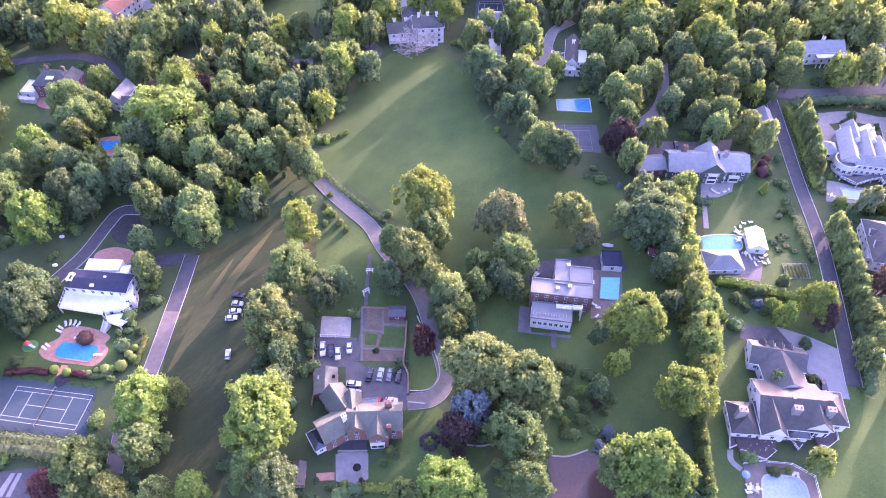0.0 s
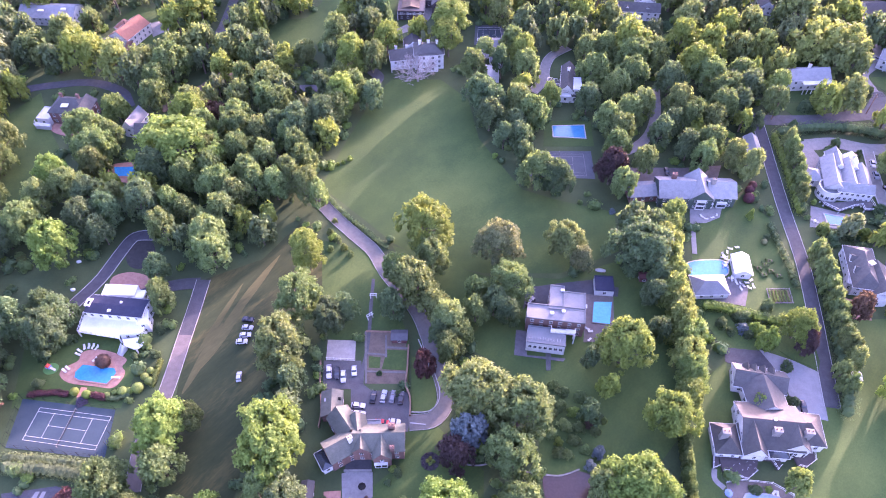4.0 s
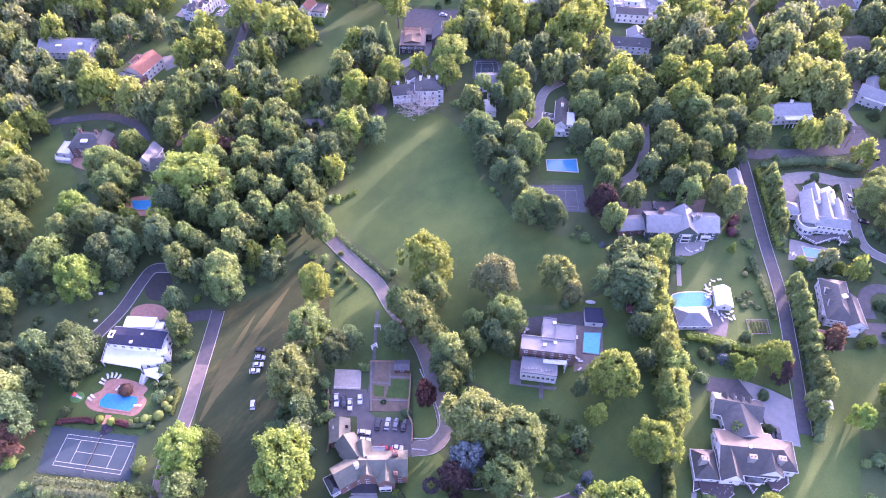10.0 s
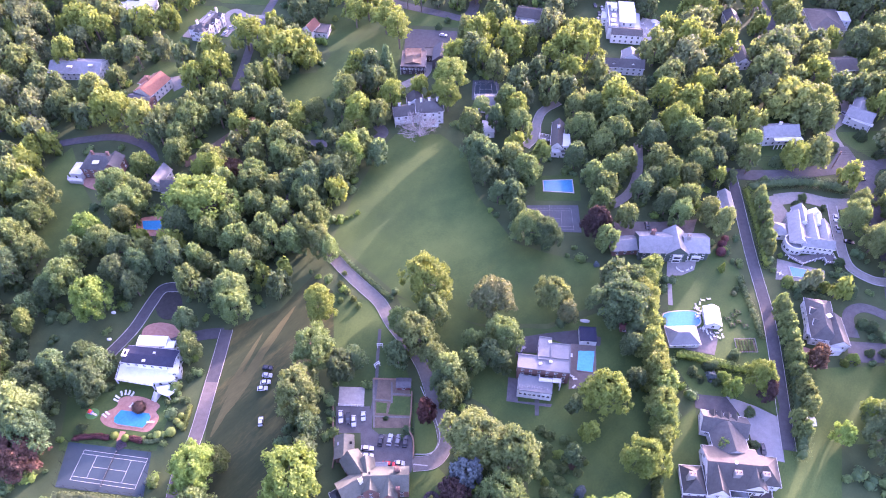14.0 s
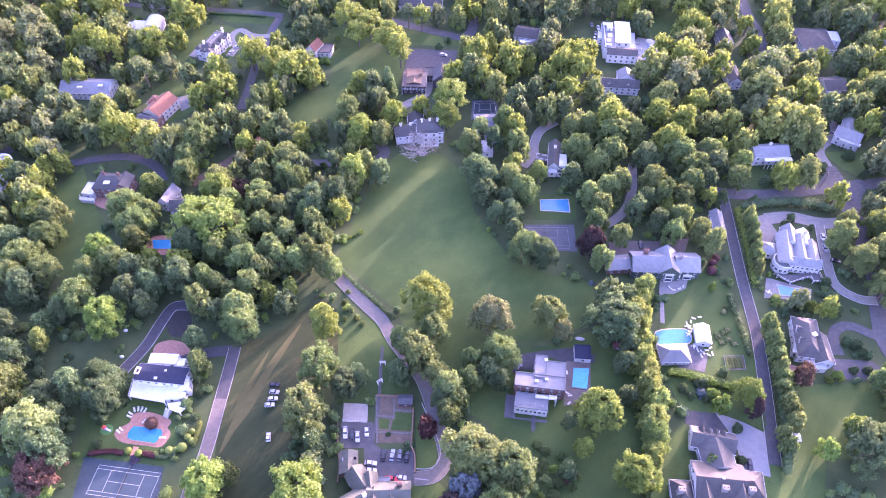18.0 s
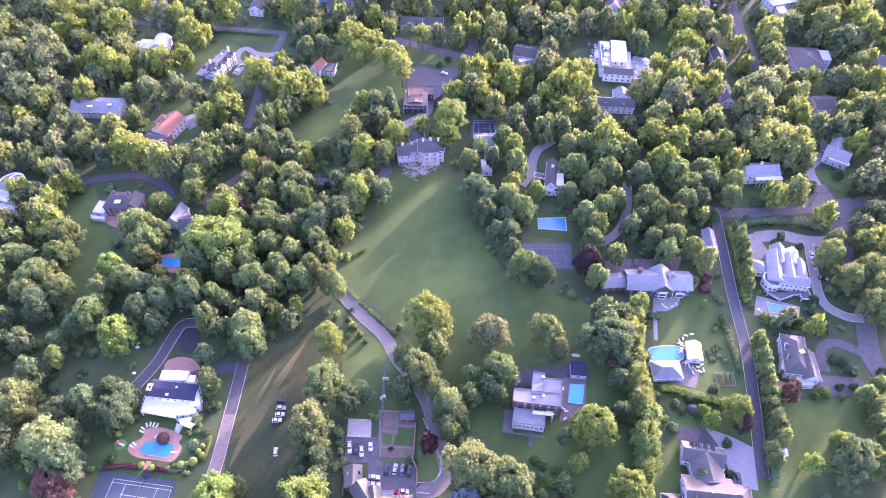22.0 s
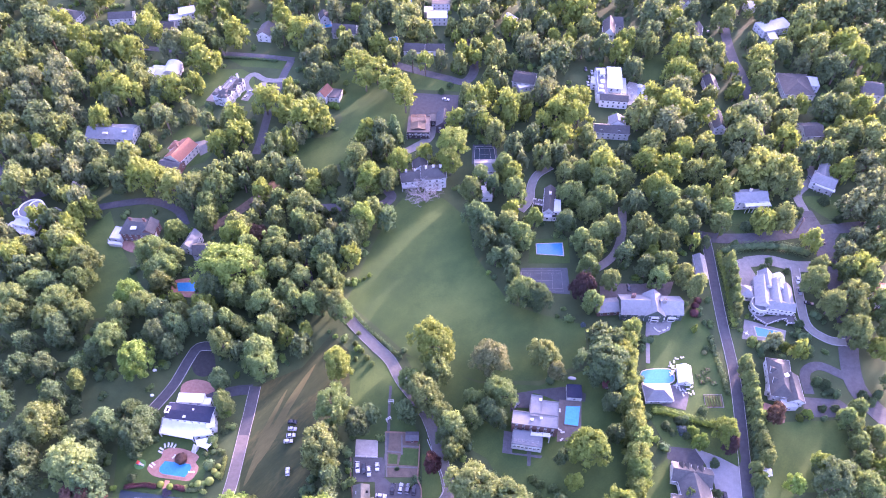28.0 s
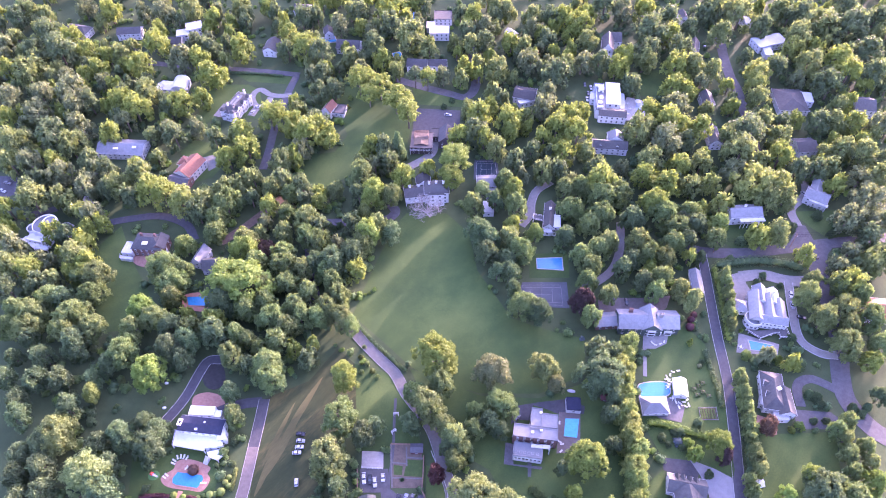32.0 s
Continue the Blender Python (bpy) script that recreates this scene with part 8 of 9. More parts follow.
tree(183.2, 123.6, 4.4, 12.0, "oak", "broad", "screen of slim evergreens")
tree(181.5, 116.0, 4.4, 11.9, "oak", "broad", "screen of slim evergreens")
tree(-139.5, 158.7, 9.4, 21.1, "light")
tree(-156.4, 172.4, 8.6, 18.7, "oak")
tree(-181.7, 176.6, 8.7, 18.8, "dark")
tree(-195.4, 170.6, 6.3, 15.5, "dark")
tree(-204.7, 180.0, 5.3, 14.2, "dark")
tree(-209.5, 170.2, 4.5, 13.1, "dark")
tree(-208.4, 158.6, 5.8, 14.9, "dark")
tree(-166.4, 150.9, 4.9, 13.6, "gold")
tree(-194.2, 157.0, 6.7, 16.0, "dark")
tree(-198.8, 147.7, 6.0, 15.1, "dark")
tree(-195.2, 139.1, 6.4, 15.7, "dark")
tree(-173.0, 129.8, 9.6, 19.9, "oak")
tree(-179.3, 125.1, 8.1, 18.0, "dark")
tree(-185.4, 120.4, 6.7, 16.1, "dark")
tree(-175.0, 115.4, 6.7, 16.0, "dark")
tree(-185.5, 111.2, 6.6, 15.9, "dark")
tree(-172.1, 104.0, 6.5, 15.8, "dark")
tree(-180.4, 101.0, 6.5, 15.7, "dark")
tree(-144.7, 128.9, 7.9, 17.7, "dark")
tree(-136.7, 136.5, 5.3, 14.2, "dark")
tree(-132.2, 123.3, 8.9, 19.0, "dark")
tree(-129.6, 131.5, 6.3, 15.6, "dark")
tree(-154.1, 111.4, 13.8, 22.0, "oak")
tree(-145.3, 104.1, 9.1, 19.2, "dark")
tree(-154.9, 124.3, 6.3, 15.5, "dark")
tree(-148.0, 116.9, 5.4, 14.3, "dark")
tree(-134.5, 173.4, 8.4, 18.3, "dark")
tree(-127.8, 178.6, 7.3, 16.8, "dark")
tree(-127.1, 168.4, 5.7, 14.7, "dark")
tree(-104.0, 169.1, 7.1, 16.6, "oak")
tree(-86.9, 165.2, 8.8, 18.9, "oak")
tree(-83.7, 157.3, 7.5, 17.2, "oak")
tree(-102.1, 150.5, 5.2, 14.0, "dark")
tree(-98.0, 139.0, 5.6, 14.6, "oak")
tree(-83.6, 177.0, 6.9, 16.4, "oak")
tree(-97.9, 179.2, 5.8, 14.8, "oak")
tree(-115.8, 181.3, 8.3, 18.3, "dark")
tree(-104.0, 182.5, 5.8, 14.9, "oak")
tree(-138.2, 187.0, 7.1, 16.6, "dark")
tree(-106.9, 210.6, 16.7, 22.0, "light")
tree(-94.8, 212.8, 7.1, 16.6, "oak")
tree(-92.8, 199.9, 6.6, 16.0, "oak")
tree(-113.9, 199.6, 8.6, 18.7, "dark")
tree(-109.9, 235.3, 7.7, 17.4, "light")
tree(-108.8, 241.9, 6.8, 16.2, "oak")
tree(-99.4, 237.5, 7.5, 11.0, "rust")
tree(-101.8, 227.6, 6.3, 15.5, "oak")
tree(-86.0, 223.5, 7.9, 17.6, "oak")
tree(-82.4, 212.6, 7.4, 17.0, "oak")
tree(-88.9, 232.5, 7.0, 16.5, "oak")
tree(-100.5, 195.7, 7.5, 17.1, "oak")
tree(-88.4, 190.9, 7.4, 17.0, "oak")
tree(-78.1, 196.9, 6.9, 16.3, "oak")
tree(-79.4, 186.2, 6.8, 16.1, "oak")
tree(-143.0, 239.5, 6.2, 14.0, "gold")
tree(-149.9, 223.4, 8.5, 18.5, "oak")
tree(-141.8, 215.8, 7.4, 17.1, "oak")
tree(-145.3, 210.4, 6.7, 16.1, "oak")
tree(-141.3, 203.8, 5.7, 14.7, "oak")
tree(-139.8, 222.1, 5.6, 14.6, "oak")
tree(-154.1, 194.9, 8.1, 18.0, "light")
tree(-146.0, 191.3, 7.1, 16.6, "oak")
tree(-156.6, 184.8, 7.0, 16.5, "oak")
tree(-202.7, 203.3, 7.3, 16.9, "oak")
tree(-208.0, 195.6, 8.6, 18.6, "oak")
tree(-217.8, 196.9, 6.3, 15.5, "oak")
tree(-217.6, 185.5, 6.1, 15.3, "oak")
tree(-209.1, 186.2, 7.4, 17.0, "oak")
tree(-182.8, 216.2, 8.4, 18.4, "oak")
tree(-182.1, 206.1, 7.0, 16.5, "oak")
tree(-193.8, 217.6, 4.9, 13.6, "oak")
tree(-187.1, 192.5, 8.5, 18.5, "oak")
tree(-190.9, 186.1, 7.4, 17.0, "oak")
tree(-176.5, 184.7, 7.3, 16.9, "oak")
tree(-195.7, 203.0, 6.3, 15.6, "dark")
tree(-125.7, 267.7, 9.2, 19.4, "oak")
tree(-128.6, 256.1, 7.3, 16.9, "oak")
tree(-128.5, 247.5, 6.5, 15.8, "oak")
tree(-102.2, 267.7, 6.0, 15.2, "light")
tree(-90.0, 261.1, 6.0, 15.1, "oak")
tree(-90.7, 277.0, 5.4, 14.3, "oak")
tree(-79.6, 256.5, 7.6, 17.3, "oak")
tree(-77.7, 245.5, 7.2, 16.7, "oak")
tree(-70.9, 239.5, 7.1, 16.6, "oak")
tree(-74.7, 273.3, 5.1, 12.0, "light")
tree(-65.6, 281.5, 6.0, 13.1, "oak")
tree(-50.3, 289.5, 9.8, 20.3, "oak")
tree(-42.3, 276.5, 8.6, 18.6, "light")
tree(-33.2, 275.1, 7.5, 17.2, "oak")
tree(-26.5, 288.7, 7.7, 17.4, "light")
tree(-44.1, 245.6, 9.8, 20.3, "light")
tree(-46.2, 238.1, 7.7, 17.5, "oak")
tree(-37.8, 251.4, 7.2, 16.8, "oak")
tree(-31.4, 247.2, 6.2, 15.3, "dark")
tree(-50.6, 230.3, 8.9, 19.1, "dark")
tree(-60.7, 225.8, 8.9, 19.0, "dark")
tree(-69.8, 224.2, 6.6, 15.9, "dark")
tree(-47.1, 262.5, 4.9, 13.7, "oak")
tree(-76.8, 221.7, 7.5, 17.2, "oak")
tree(-65.7, 218.7, 6.2, 15.4, "oak")
tree(-59.0, 212.5, 7.4, 17.0, "oak")
tree(-56.0, 204.8, 7.0, 16.5, "oak")
tree(-72.0, 205.7, 6.7, 16.0, "oak")
tree(-60.9, 196.6, 7.2, 16.7, "oak")
tree(-54.1, 190.7, 7.4, 17.0, "oak")
tree(-48.9, 187.4, 5.2, 14.1, "oak")
tree(-66.0, 191.6, 7.1, 16.6, "oak")
tree(-73.9, 191.1, 6.8, 16.2, "oak")
tree(3.0, 287.9, 8.7, 19.0, "light", low=0.4)
tree(19.8, 276.8, 5.7, 16.0, "oak", low=0.6)
tree(14.1, 266.9, 6.7, 16.1, "oak")
tree(27.5, 270.0, 5.2, 17.5, "dark")
tree(36.9, 277.5, 7.9, 17.7, "light")
tree(39.3, 265.8, 7.4, 17.0, "oak")
tree(34.3, 286.9, 6.6, 15.9, "oak")
tree(17.8, 246.6, 7.8, 17.6, "dark")
tree(23.8, 241.9, 7.5, 17.1, "dark")
tree(20.3, 232.8, 7.3, 16.9, "dark")
tree(33.0, 241.1, 6.8, 16.2, "oak")
tree(38.6, 233.9, 7.4, 16.9, "oak")
tree(33.3, 220.6, 5.2, 14.1, "dark")
tree(34.1, 210.0, 4.5, 13.1, "dark")
tree(37.2, 197.1, 8.6, 18.6, "oak")
tree(44.7, 194.4, 7.2, 16.7, "dark")
tree(47.8, 246.8, 4.8, 13.5, "gold")
tree(68.4, 280.0, 6.1, 15.3, "oak")
tree(78.3, 281.7, 6.9, 16.3, "oak")
tree(69.5, 263.5, 7.4, 17.0, "oak")
tree(77.4, 250.8, 7.2, 16.8, "oak")
tree(71.8, 231.2, 6.3, 15.6, "oak")
tree(75.3, 223.6, 6.2, 15.5, "oak")
tree(72.3, 212.5, 6.1, 15.3, "oak")
tree(70.8, 191.0, 5.6, 14.6, "oak")
tree(30.7, 228.2, 5.3, 14.2, "dark")
tree(64.2, 243.6, 5.8, 14.8, "dark")
tree(25.8, 220.9, 4.9, 13.7, "dark")
tree(67.5, 199.4, 7.2, 16.8, "purple")
tree(90.2, 270.8, 9.2, 19.5, "oak")
tree(84.2, 256.8, 9.3, 19.6, "oak")
tree(98.5, 275.3, 7.9, 17.6, "oak")
tree(117.9, 268.2, 9.5, 19.9, "light")
tree(120.2, 259.3, 8.0, 17.8, "oak")
tree(103.3, 256.4, 8.0, 17.8, "dark")
tree(150.1, 253.1, 6.2, 15.4, "gold")
tree(146.4, 243.1, 5.8, 14.8, "oak")
tree(136.2, 261.4, 6.7, 16.0, "oak")
tree(137.2, 252.1, 6.6, 15.9, "dark")
tree(126.6, 248.0, 7.9, 17.6, "oak")
tree(121.7, 239.1, 7.8, 17.5, "oak")
tree(129.9, 240.2, 6.1, 15.2, "dark")
tree(103.2, 239.6, 8.4, 18.4, "oak")
tree(106.7, 230.6, 7.0, 16.4, "oak")
tree(115.0, 226.7, 6.9, 16.4, "oak")
tree(110.9, 215.6, 6.8, 16.2, "oak")
tree(106.4, 207.1, 5.8, 14.8, "oak")
tree(101.7, 213.1, 6.1, 15.3, "dark")
tree(86.7, 240.6, 7.1, 16.6, "oak")
tree(80.6, 234.1, 6.7, 16.1, "oak")
tree(119.4, 207.6, 5.6, 14.4, "oak")
tree(123.0, 201.4, 6.3, 15.6, "oak")
tree(81.6, 205.6, 5.4, 14.3, "oak")
tree(203.7, 211.2, 7.4, 15.9, "oak")
tree(189.9, 214.7, 5.3, 12.3, "oak")
tree(183.4, 204.0, 7.3, 16.9, "oak")
tree(210.8, 202.8, 6.0, 15.2, "oak")
tree(196.2, 192.9, 8.4, 18.3, "oak")
tree(186.7, 189.8, 8.0, 17.9, "oak")
tree(208.6, 188.2, 7.7, 17.4, "oak")
tree(197.1, 182.9, 7.0, 16.5, "oak")
tree(135.8, 231.0, 3.2, 9.5, "dark")
tree(91.5, 221.8, 5.9, 15.0, "dark")
tree(98.4, 227.4, 6.0, 15.1, "dark")
tree(142.8, 132.7, 4.7, 13.4, "rust")
tree(120.2, 119.6, 3.5, 11.8, "purple")
tree(118.4, 125.4, 7.1, 16.6, "light")
tree(107.0, 121.0, 3.3, 11.4, "light")
tree(200.3, 165.2, 5.6, 14.6, "light")
tree(191.9, 174.6, 9.0, 19.1, "oak")
tree(208.5, 173.3, 6.9, 16.3, "oak")
tree(154.6, 110.6, 5.3, 14.2, "light")
tree(141.3, 103.4, 3.7, 12.0, "light")
tree(154.8, 101.7, 9.6, 20.0, "dark")
tree(167.0, 100.5, 8.5, 18.5, "oak")
tree(178.0, 106.7, 6.0, 15.2, "light")
tree(71.1, 165.3, 6.8, 16.2, "dark")
tree(78.8, 170.4, 5.7, 14.7, "dark")
tree(77.4, 161.4, 5.3, 14.2, "dark")
tree(198.8, 147.7, 4.9, 13.6, "dark")
tree(164.0, 108.5, 4.0, 12.4, "dark")
tree(4.5, 298.7, 11.0, 21.0, "light", low=0.5)
tree(-30.0, 316.1, 6.2, 24.0, "dark", "cone")
tree(-41.4, 327.9, 2.6, 11.9, "light", "cone")
tree(-146.2, 97.1, 10.8, 14.0, "rust")
tree(-163.1, 166.4, 5.6, 14.6, "dark")
tree(-173.7, 143.2, 6.5, 15.8, "dark")
tree(-166.5, 158.6, 5.5, 14.5, "dark")
tree(-182.0, 158.0, 6.0, 15.0, "dark")
# ---- far woods ----
far_tree(208.4, 210.3, 8.6, 18.7, "oak")
far_tree(-84.6, 282.7, 6.9, 16.3, "oak")
far_tree(88.1, 283.9, 9.9, 20.4, "oak")
far_tree(170.7, 242.8, 6.1, 15.3, "light")
far_tree(-206.1, 213.8, 6.5, 15.7, "oak")
far_tree(-191.9, 226.9, 6.3, 15.5, "oak")
far_tree(-141.0, 262.6, 7.4, 17.0, "oak")
far_tree(-113.2, 274.9, 5.4, 14.3, "dark")
far_tree(-10.7, 298.0, 4.8, 13.6, "light")
far_tree(-212.9, 211.5, 7.4, 17.0, "oak")
far_tree(-102.8, 282.8, 6.9, 16.3, "oak")
far_tree(208.0, 223.1, 5.5, 11.8, "oak")
far_tree(56.7, 296.1, 6.7, 16.0, "dark")
far_tree(66.8, 296.1, 6.7, 16.0, "dark")
far_tree(-139.7, 270.5, 6.8, 16.1, "oak")
far_tree(-97.1, 288.6, 6.6, 15.9, "oak")
far_tree(181.8, 245.0, 7.5, 17.1, "oak")
far_tree(-200.4, 231.2, 7.6, 17.3, "oak")
far_tree(-34.5, 303.3, 6.4, 15.6, "oak")
far_tree(126.9, 279.8, 9.0, 19.2, "oak")
far_tree(40.4, 303.3, 6.4, 15.6, "oak")
far_tree(-122.3, 280.9, 6.5, 15.8, "dark")
far_tree(-151.6, 269.5, 9.9, 20.4, "gold")
far_tree(-226.5, 209.0, 7.4, 17.0, "oak")
far_tree(155.0, 265.9, 6.4, 15.6, "gold")
far_tree(94.9, 294.4, 5.6, 12.2, "dark")
far_tree(-113.6, 287.8, 6.6, 15.9, "oak")
far_tree(-130.6, 281.2, 6.2, 15.3, "oak")
far_tree(115.8, 289.6, 8.4, 18.4, "oak")
far_tree(-220.4, 219.9, 7.5, 17.1, "oak")
far_tree(-50.6, 310.6, 4.8, 11.3, "dark")
far_tree(-198.1, 241.4, 6.4, 15.7, "oak")
far_tree(-216.2, 228.4, 5.5, 12.7, "oak")
far_tree(142.4, 281.3, 6.9, 16.3, "oak")
far_tree(-46.0, 316.0, 7.2, 16.0, "light")
far_tree(-94.0, 309.7, 6.1, 14.6, "dark")
far_tree(224.2, 222.6, 6.6, 15.9, "dark")
far_tree(-39.8, 314.5, 8.0, 17.8, "oak")
far_tree(30.8, 315.0, 6.9, 16.3, "dark")
far_tree(104.3, 299.4, 4.7, 11.0, "oak")
far_tree(51.4, 312.8, 6.8, 16.2, "dark")
far_tree(71.7, 309.7, 6.8, 16.2, "oak")
far_tree(91.6, 304.6, 4.5, 10.6, "oak")
far_tree(217.2, 233.6, 6.3, 13.4, "oak")
far_tree(-163.2, 275.3, 8.2, 18.1, "dark")
far_tree(-99.2, 304.9, 7.9, 17.6, "oak")
far_tree(-193.3, 256.1, 4.9, 13.6, "dark")
far_tree(-232.3, 223.7, 7.6, 17.2, "oak")
far_tree(153.8, 283.5, 6.9, 16.3, "gold")
far_tree(85.6, 311.7, 6.3, 14.2, "oak")
far_tree(22.8, 323.2, 6.9, 16.4, "light")
far_tree(231.7, 226.3, 6.6, 15.9, "dark")
far_tree(182.7, 268.8, 8.1, 18.0, "oak")
far_tree(121.6, 302.9, 8.6, 18.6, "oak")
far_tree(-90.2, 312.7, 6.8, 16.2, "dark")
far_tree(-172.7, 278.5, 10.0, 20.6, "oak")
far_tree(8.8, 325.7, 6.6, 15.9, "oak")
far_tree(15.8, 326.8, 8.9, 19.0, "oak")
far_tree(137.5, 298.0, 8.5, 18.5, "oak")
far_tree(-199.7, 260.7, 6.3, 15.5, "oak")
far_tree(-74.3, 327.8, 6.9, 16.4, "dark")
far_tree(-182.7, 275.9, 6.5, 15.7, "oak")
far_tree(-219.1, 247.5, 5.5, 14.4, "light")
far_tree(179.4, 282.4, 12.6, 22.0, "gold")
far_tree(229.8, 241.3, 7.8, 17.5, "oak")
far_tree(-234.7, 236.7, 6.7, 16.1, "oak")
far_tree(-120.8, 311.8, 8.7, 18.8, "light")
far_tree(40.9, 330.8, 6.6, 16.0, "light")
far_tree(193.1, 272.0, 6.8, 16.2, "oak")
far_tree(151.4, 298.8, 7.4, 17.0, "dark")
far_tree(-87.8, 325.5, 11.5, 22.0, "light")
far_tree(-132.4, 307.3, 6.4, 15.7, "dark")
far_tree(221.4, 252.9, 9.0, 19.1, "dark")
far_tree(-206.9, 263.5, 6.7, 16.0, "gold")
far_tree(81.2, 326.4, 8.9, 19.0, "light")
far_tree(189.2, 278.8, 9.7, 20.1, "gold")
far_tree(-79.7, 333.5, 8.9, 19.1, "light")
far_tree(68.9, 332.4, 8.2, 18.1, "light")
far_tree(170.6, 294.8, 7.4, 17.0, "oak")
far_tree(-24.5, 344.6, 9.0, 21.0, "light", low=0.5)
far_tree(37.8, 340.2, 8.3, 18.2, "light")
far_tree(-191.7, 283.1, 7.2, 16.8, "oak")
far_tree(-182.0, 291.1, 8.8, 18.9, "oak")
far_tree(133.1, 319.0, 10.3, 20.9, "oak")
far_tree(-81.4, 335.2, 8.6, 18.7, "oak")
far_tree(-244.0, 244.7, 6.8, 16.2, "dark")
far_tree(21.5, 345.7, 8.4, 18.3, "light")
far_tree(119.0, 326.9, 10.4, 21.1, "oak")
far_tree(155.6, 310.1, 5.7, 12.3, "oak")
far_tree(240.7, 249.4, 7.9, 17.7, "dark")
far_tree(231.0, 259.0, 6.3, 15.5, "dark")
far_tree(50.6, 345.9, 5.6, 14.6, "oak")
far_tree(176.0, 305.4, 11.2, 22.0, "oak")
far_tree(-96.8, 338.0, 8.7, 18.7, "light")
far_tree(-126.4, 328.2, 8.9, 19.1, "light")
far_tree(-247.0, 253.3, 4.3, 10.8, "dark")
far_tree(79.1, 343.2, 8.3, 18.3, "light")
far_tree(147.8, 319.3, 6.9, 16.3, "oak")
far_tree(-211.3, 281.6, 6.3, 15.6, "oak")
far_tree(15.2, 351.8, 5.6, 14.6, "oak")
far_tree(-132.7, 326.1, 5.4, 14.4, "oak")
far_tree(185.8, 300.1, 6.7, 16.1, "oak")
far_tree(61.8, 351.0, 8.4, 18.4, "oak")
far_tree(-176.9, 309.7, 6.1, 13.1, "oak")
far_tree(-186.0, 303.4, 5.0, 12.1, "oak")
far_tree(-33.0, 359.4, 10.4, 19.0, "light", low=0.42)
far_tree(-144.9, 326.7, 6.6, 15.9, "dark")
far_tree(-235.8, 270.5, 9.2, 19.5, "oak")
far_tree(-225.1, 277.8, 5.4, 14.3, "oak")
far_tree(-211.0, 290.1, 5.5, 14.5, "dark")
far_tree(-111.8, 343.1, 9.1, 19.3, "light")
far_tree(240.4, 269.6, 9.5, 19.9, "oak")
far_tree(-202.8, 297.5, 7.0, 16.5, "dark")
far_tree(138.1, 334.7, 10.5, 21.2, "light")
far_tree(88.0, 351.2, 6.1, 12.9, "light")
far_tree(226.3, 281.1, 6.5, 15.8, "oak")
far_tree(208.1, 295.5, 6.3, 15.5, "dark")
far_tree(200.3, 304.9, 8.6, 18.6, "oak")
far_tree(157.0, 330.6, 8.9, 19.1, "light")
far_tree(-249.6, 266.1, 6.4, 15.6, "dark")
far_tree(34.1, 363.1, 5.7, 14.8, "oak")
far_tree(-51.0, 366.4, 8.9, 18.0, "oak", low=0.42)
far_tree(-169.3, 326.2, 7.4, 17.0, "oak")
far_tree(218.2, 295.4, 6.3, 15.5, "oak")
far_tree(174.2, 326.1, 6.2, 15.4, "oak")
far_tree(184.4, 323.2, 11.5, 22.0, "oak")
far_tree(-227.7, 294.3, 8.1, 18.0, "oak")
far_tree(-157.7, 335.8, 5.5, 14.5, "dark")
far_tree(129.0, 348.9, 7.2, 16.7, "oak")
far_tree(-44.0, 373.7, 9.8, 19.0, "light", low=0.42)
far_tree(227.8, 294.8, 7.0, 16.5, "oak")
far_tree(-215.2, 304.1, 6.7, 16.1, "oak")
far_tree(240.7, 285.0, 7.3, 16.8, "oak")
far_tree(30.1, 371.4, 5.8, 14.8, "oak")
far_tree(67.2, 367.5, 7.0, 16.5, "oak")
far_tree(-58.1, 377.5, 9.5, 21.0, "light", low=0.5)
far_tree(-185.8, 330.2, 6.2, 13.4, "dark")
far_tree(148.8, 349.7, 9.2, 19.4, "oak")
far_tree(-85.6, 370.9, 7.0, 16.5, "dark")
far_tree(-74.7, 374.4, 7.1, 16.5, "dark")
far_tree(-12.5, 383.5, 5.9, 15.0, "oak", low=0.55)
far_tree(206.2, 323.1, 8.1, 17.9, "oak")
far_tree(-235.4, 303.9, 7.1, 16.6, "light")
far_tree(229.2, 309.6, 5.7, 12.3, "oak")
far_tree(255.0, 288.7, 8.4, 18.4, "oak")
far_tree(-20.9, 386.0, 5.9, 15.0, "oak", low=0.7)
far_tree(9.6, 384.5, 5.1, 13.9, "oak")
far_tree(-1.8, 388.3, 5.1, 13.9, "oak")
far_tree(74.3, 384.6, 10.5, 21.2, "oak")
far_tree(-209.0, 329.6, 7.4, 17.0, "dark")
far_tree(-231.0, 317.6, 8.8, 18.9, "oak")
far_tree(21.4, 390.7, 5.1, 13.9, "oak")
far_tree(200.9, 337.4, 7.1, 16.6, "oak")
far_tree(168.7, 354.7, 4.6, 10.8, "oak")
far_tree(240.3, 312.1, 8.7, 18.8, "oak")
far_tree(-250.5, 302.9, 6.7, 16.1, "dark")
far_tree(34.8, 392.8, 8.9, 19.1, "oak")
far_tree(251.1, 305.8, 10.1, 20.7, "oak")
far_tree(-34.8, 392.3, 5.1, 13.9, "oak")
far_tree(-170.9, 357.5, 9.3, 19.6, "light")
far_tree(-179.7, 353.8, 7.3, 16.8, "oak")
far_tree(11.8, 396.2, 6.0, 15.1, "light")
far_tree(125.2, 377.5, 6.3, 15.5, "dark")
far_tree(-84.6, 389.2, 7.2, 16.7, "oak")
far_tree(261.1, 300.8, 7.1, 16.6, "oak")
far_tree(199.0, 345.7, 4.8, 11.0, "oak")
far_tree(185.3, 354.7, 6.4, 13.3, "light")
far_tree(-204.3, 342.1, 5.6, 14.5, "oak")
far_tree(-162.3, 365.0, 5.7, 14.8, "oak")
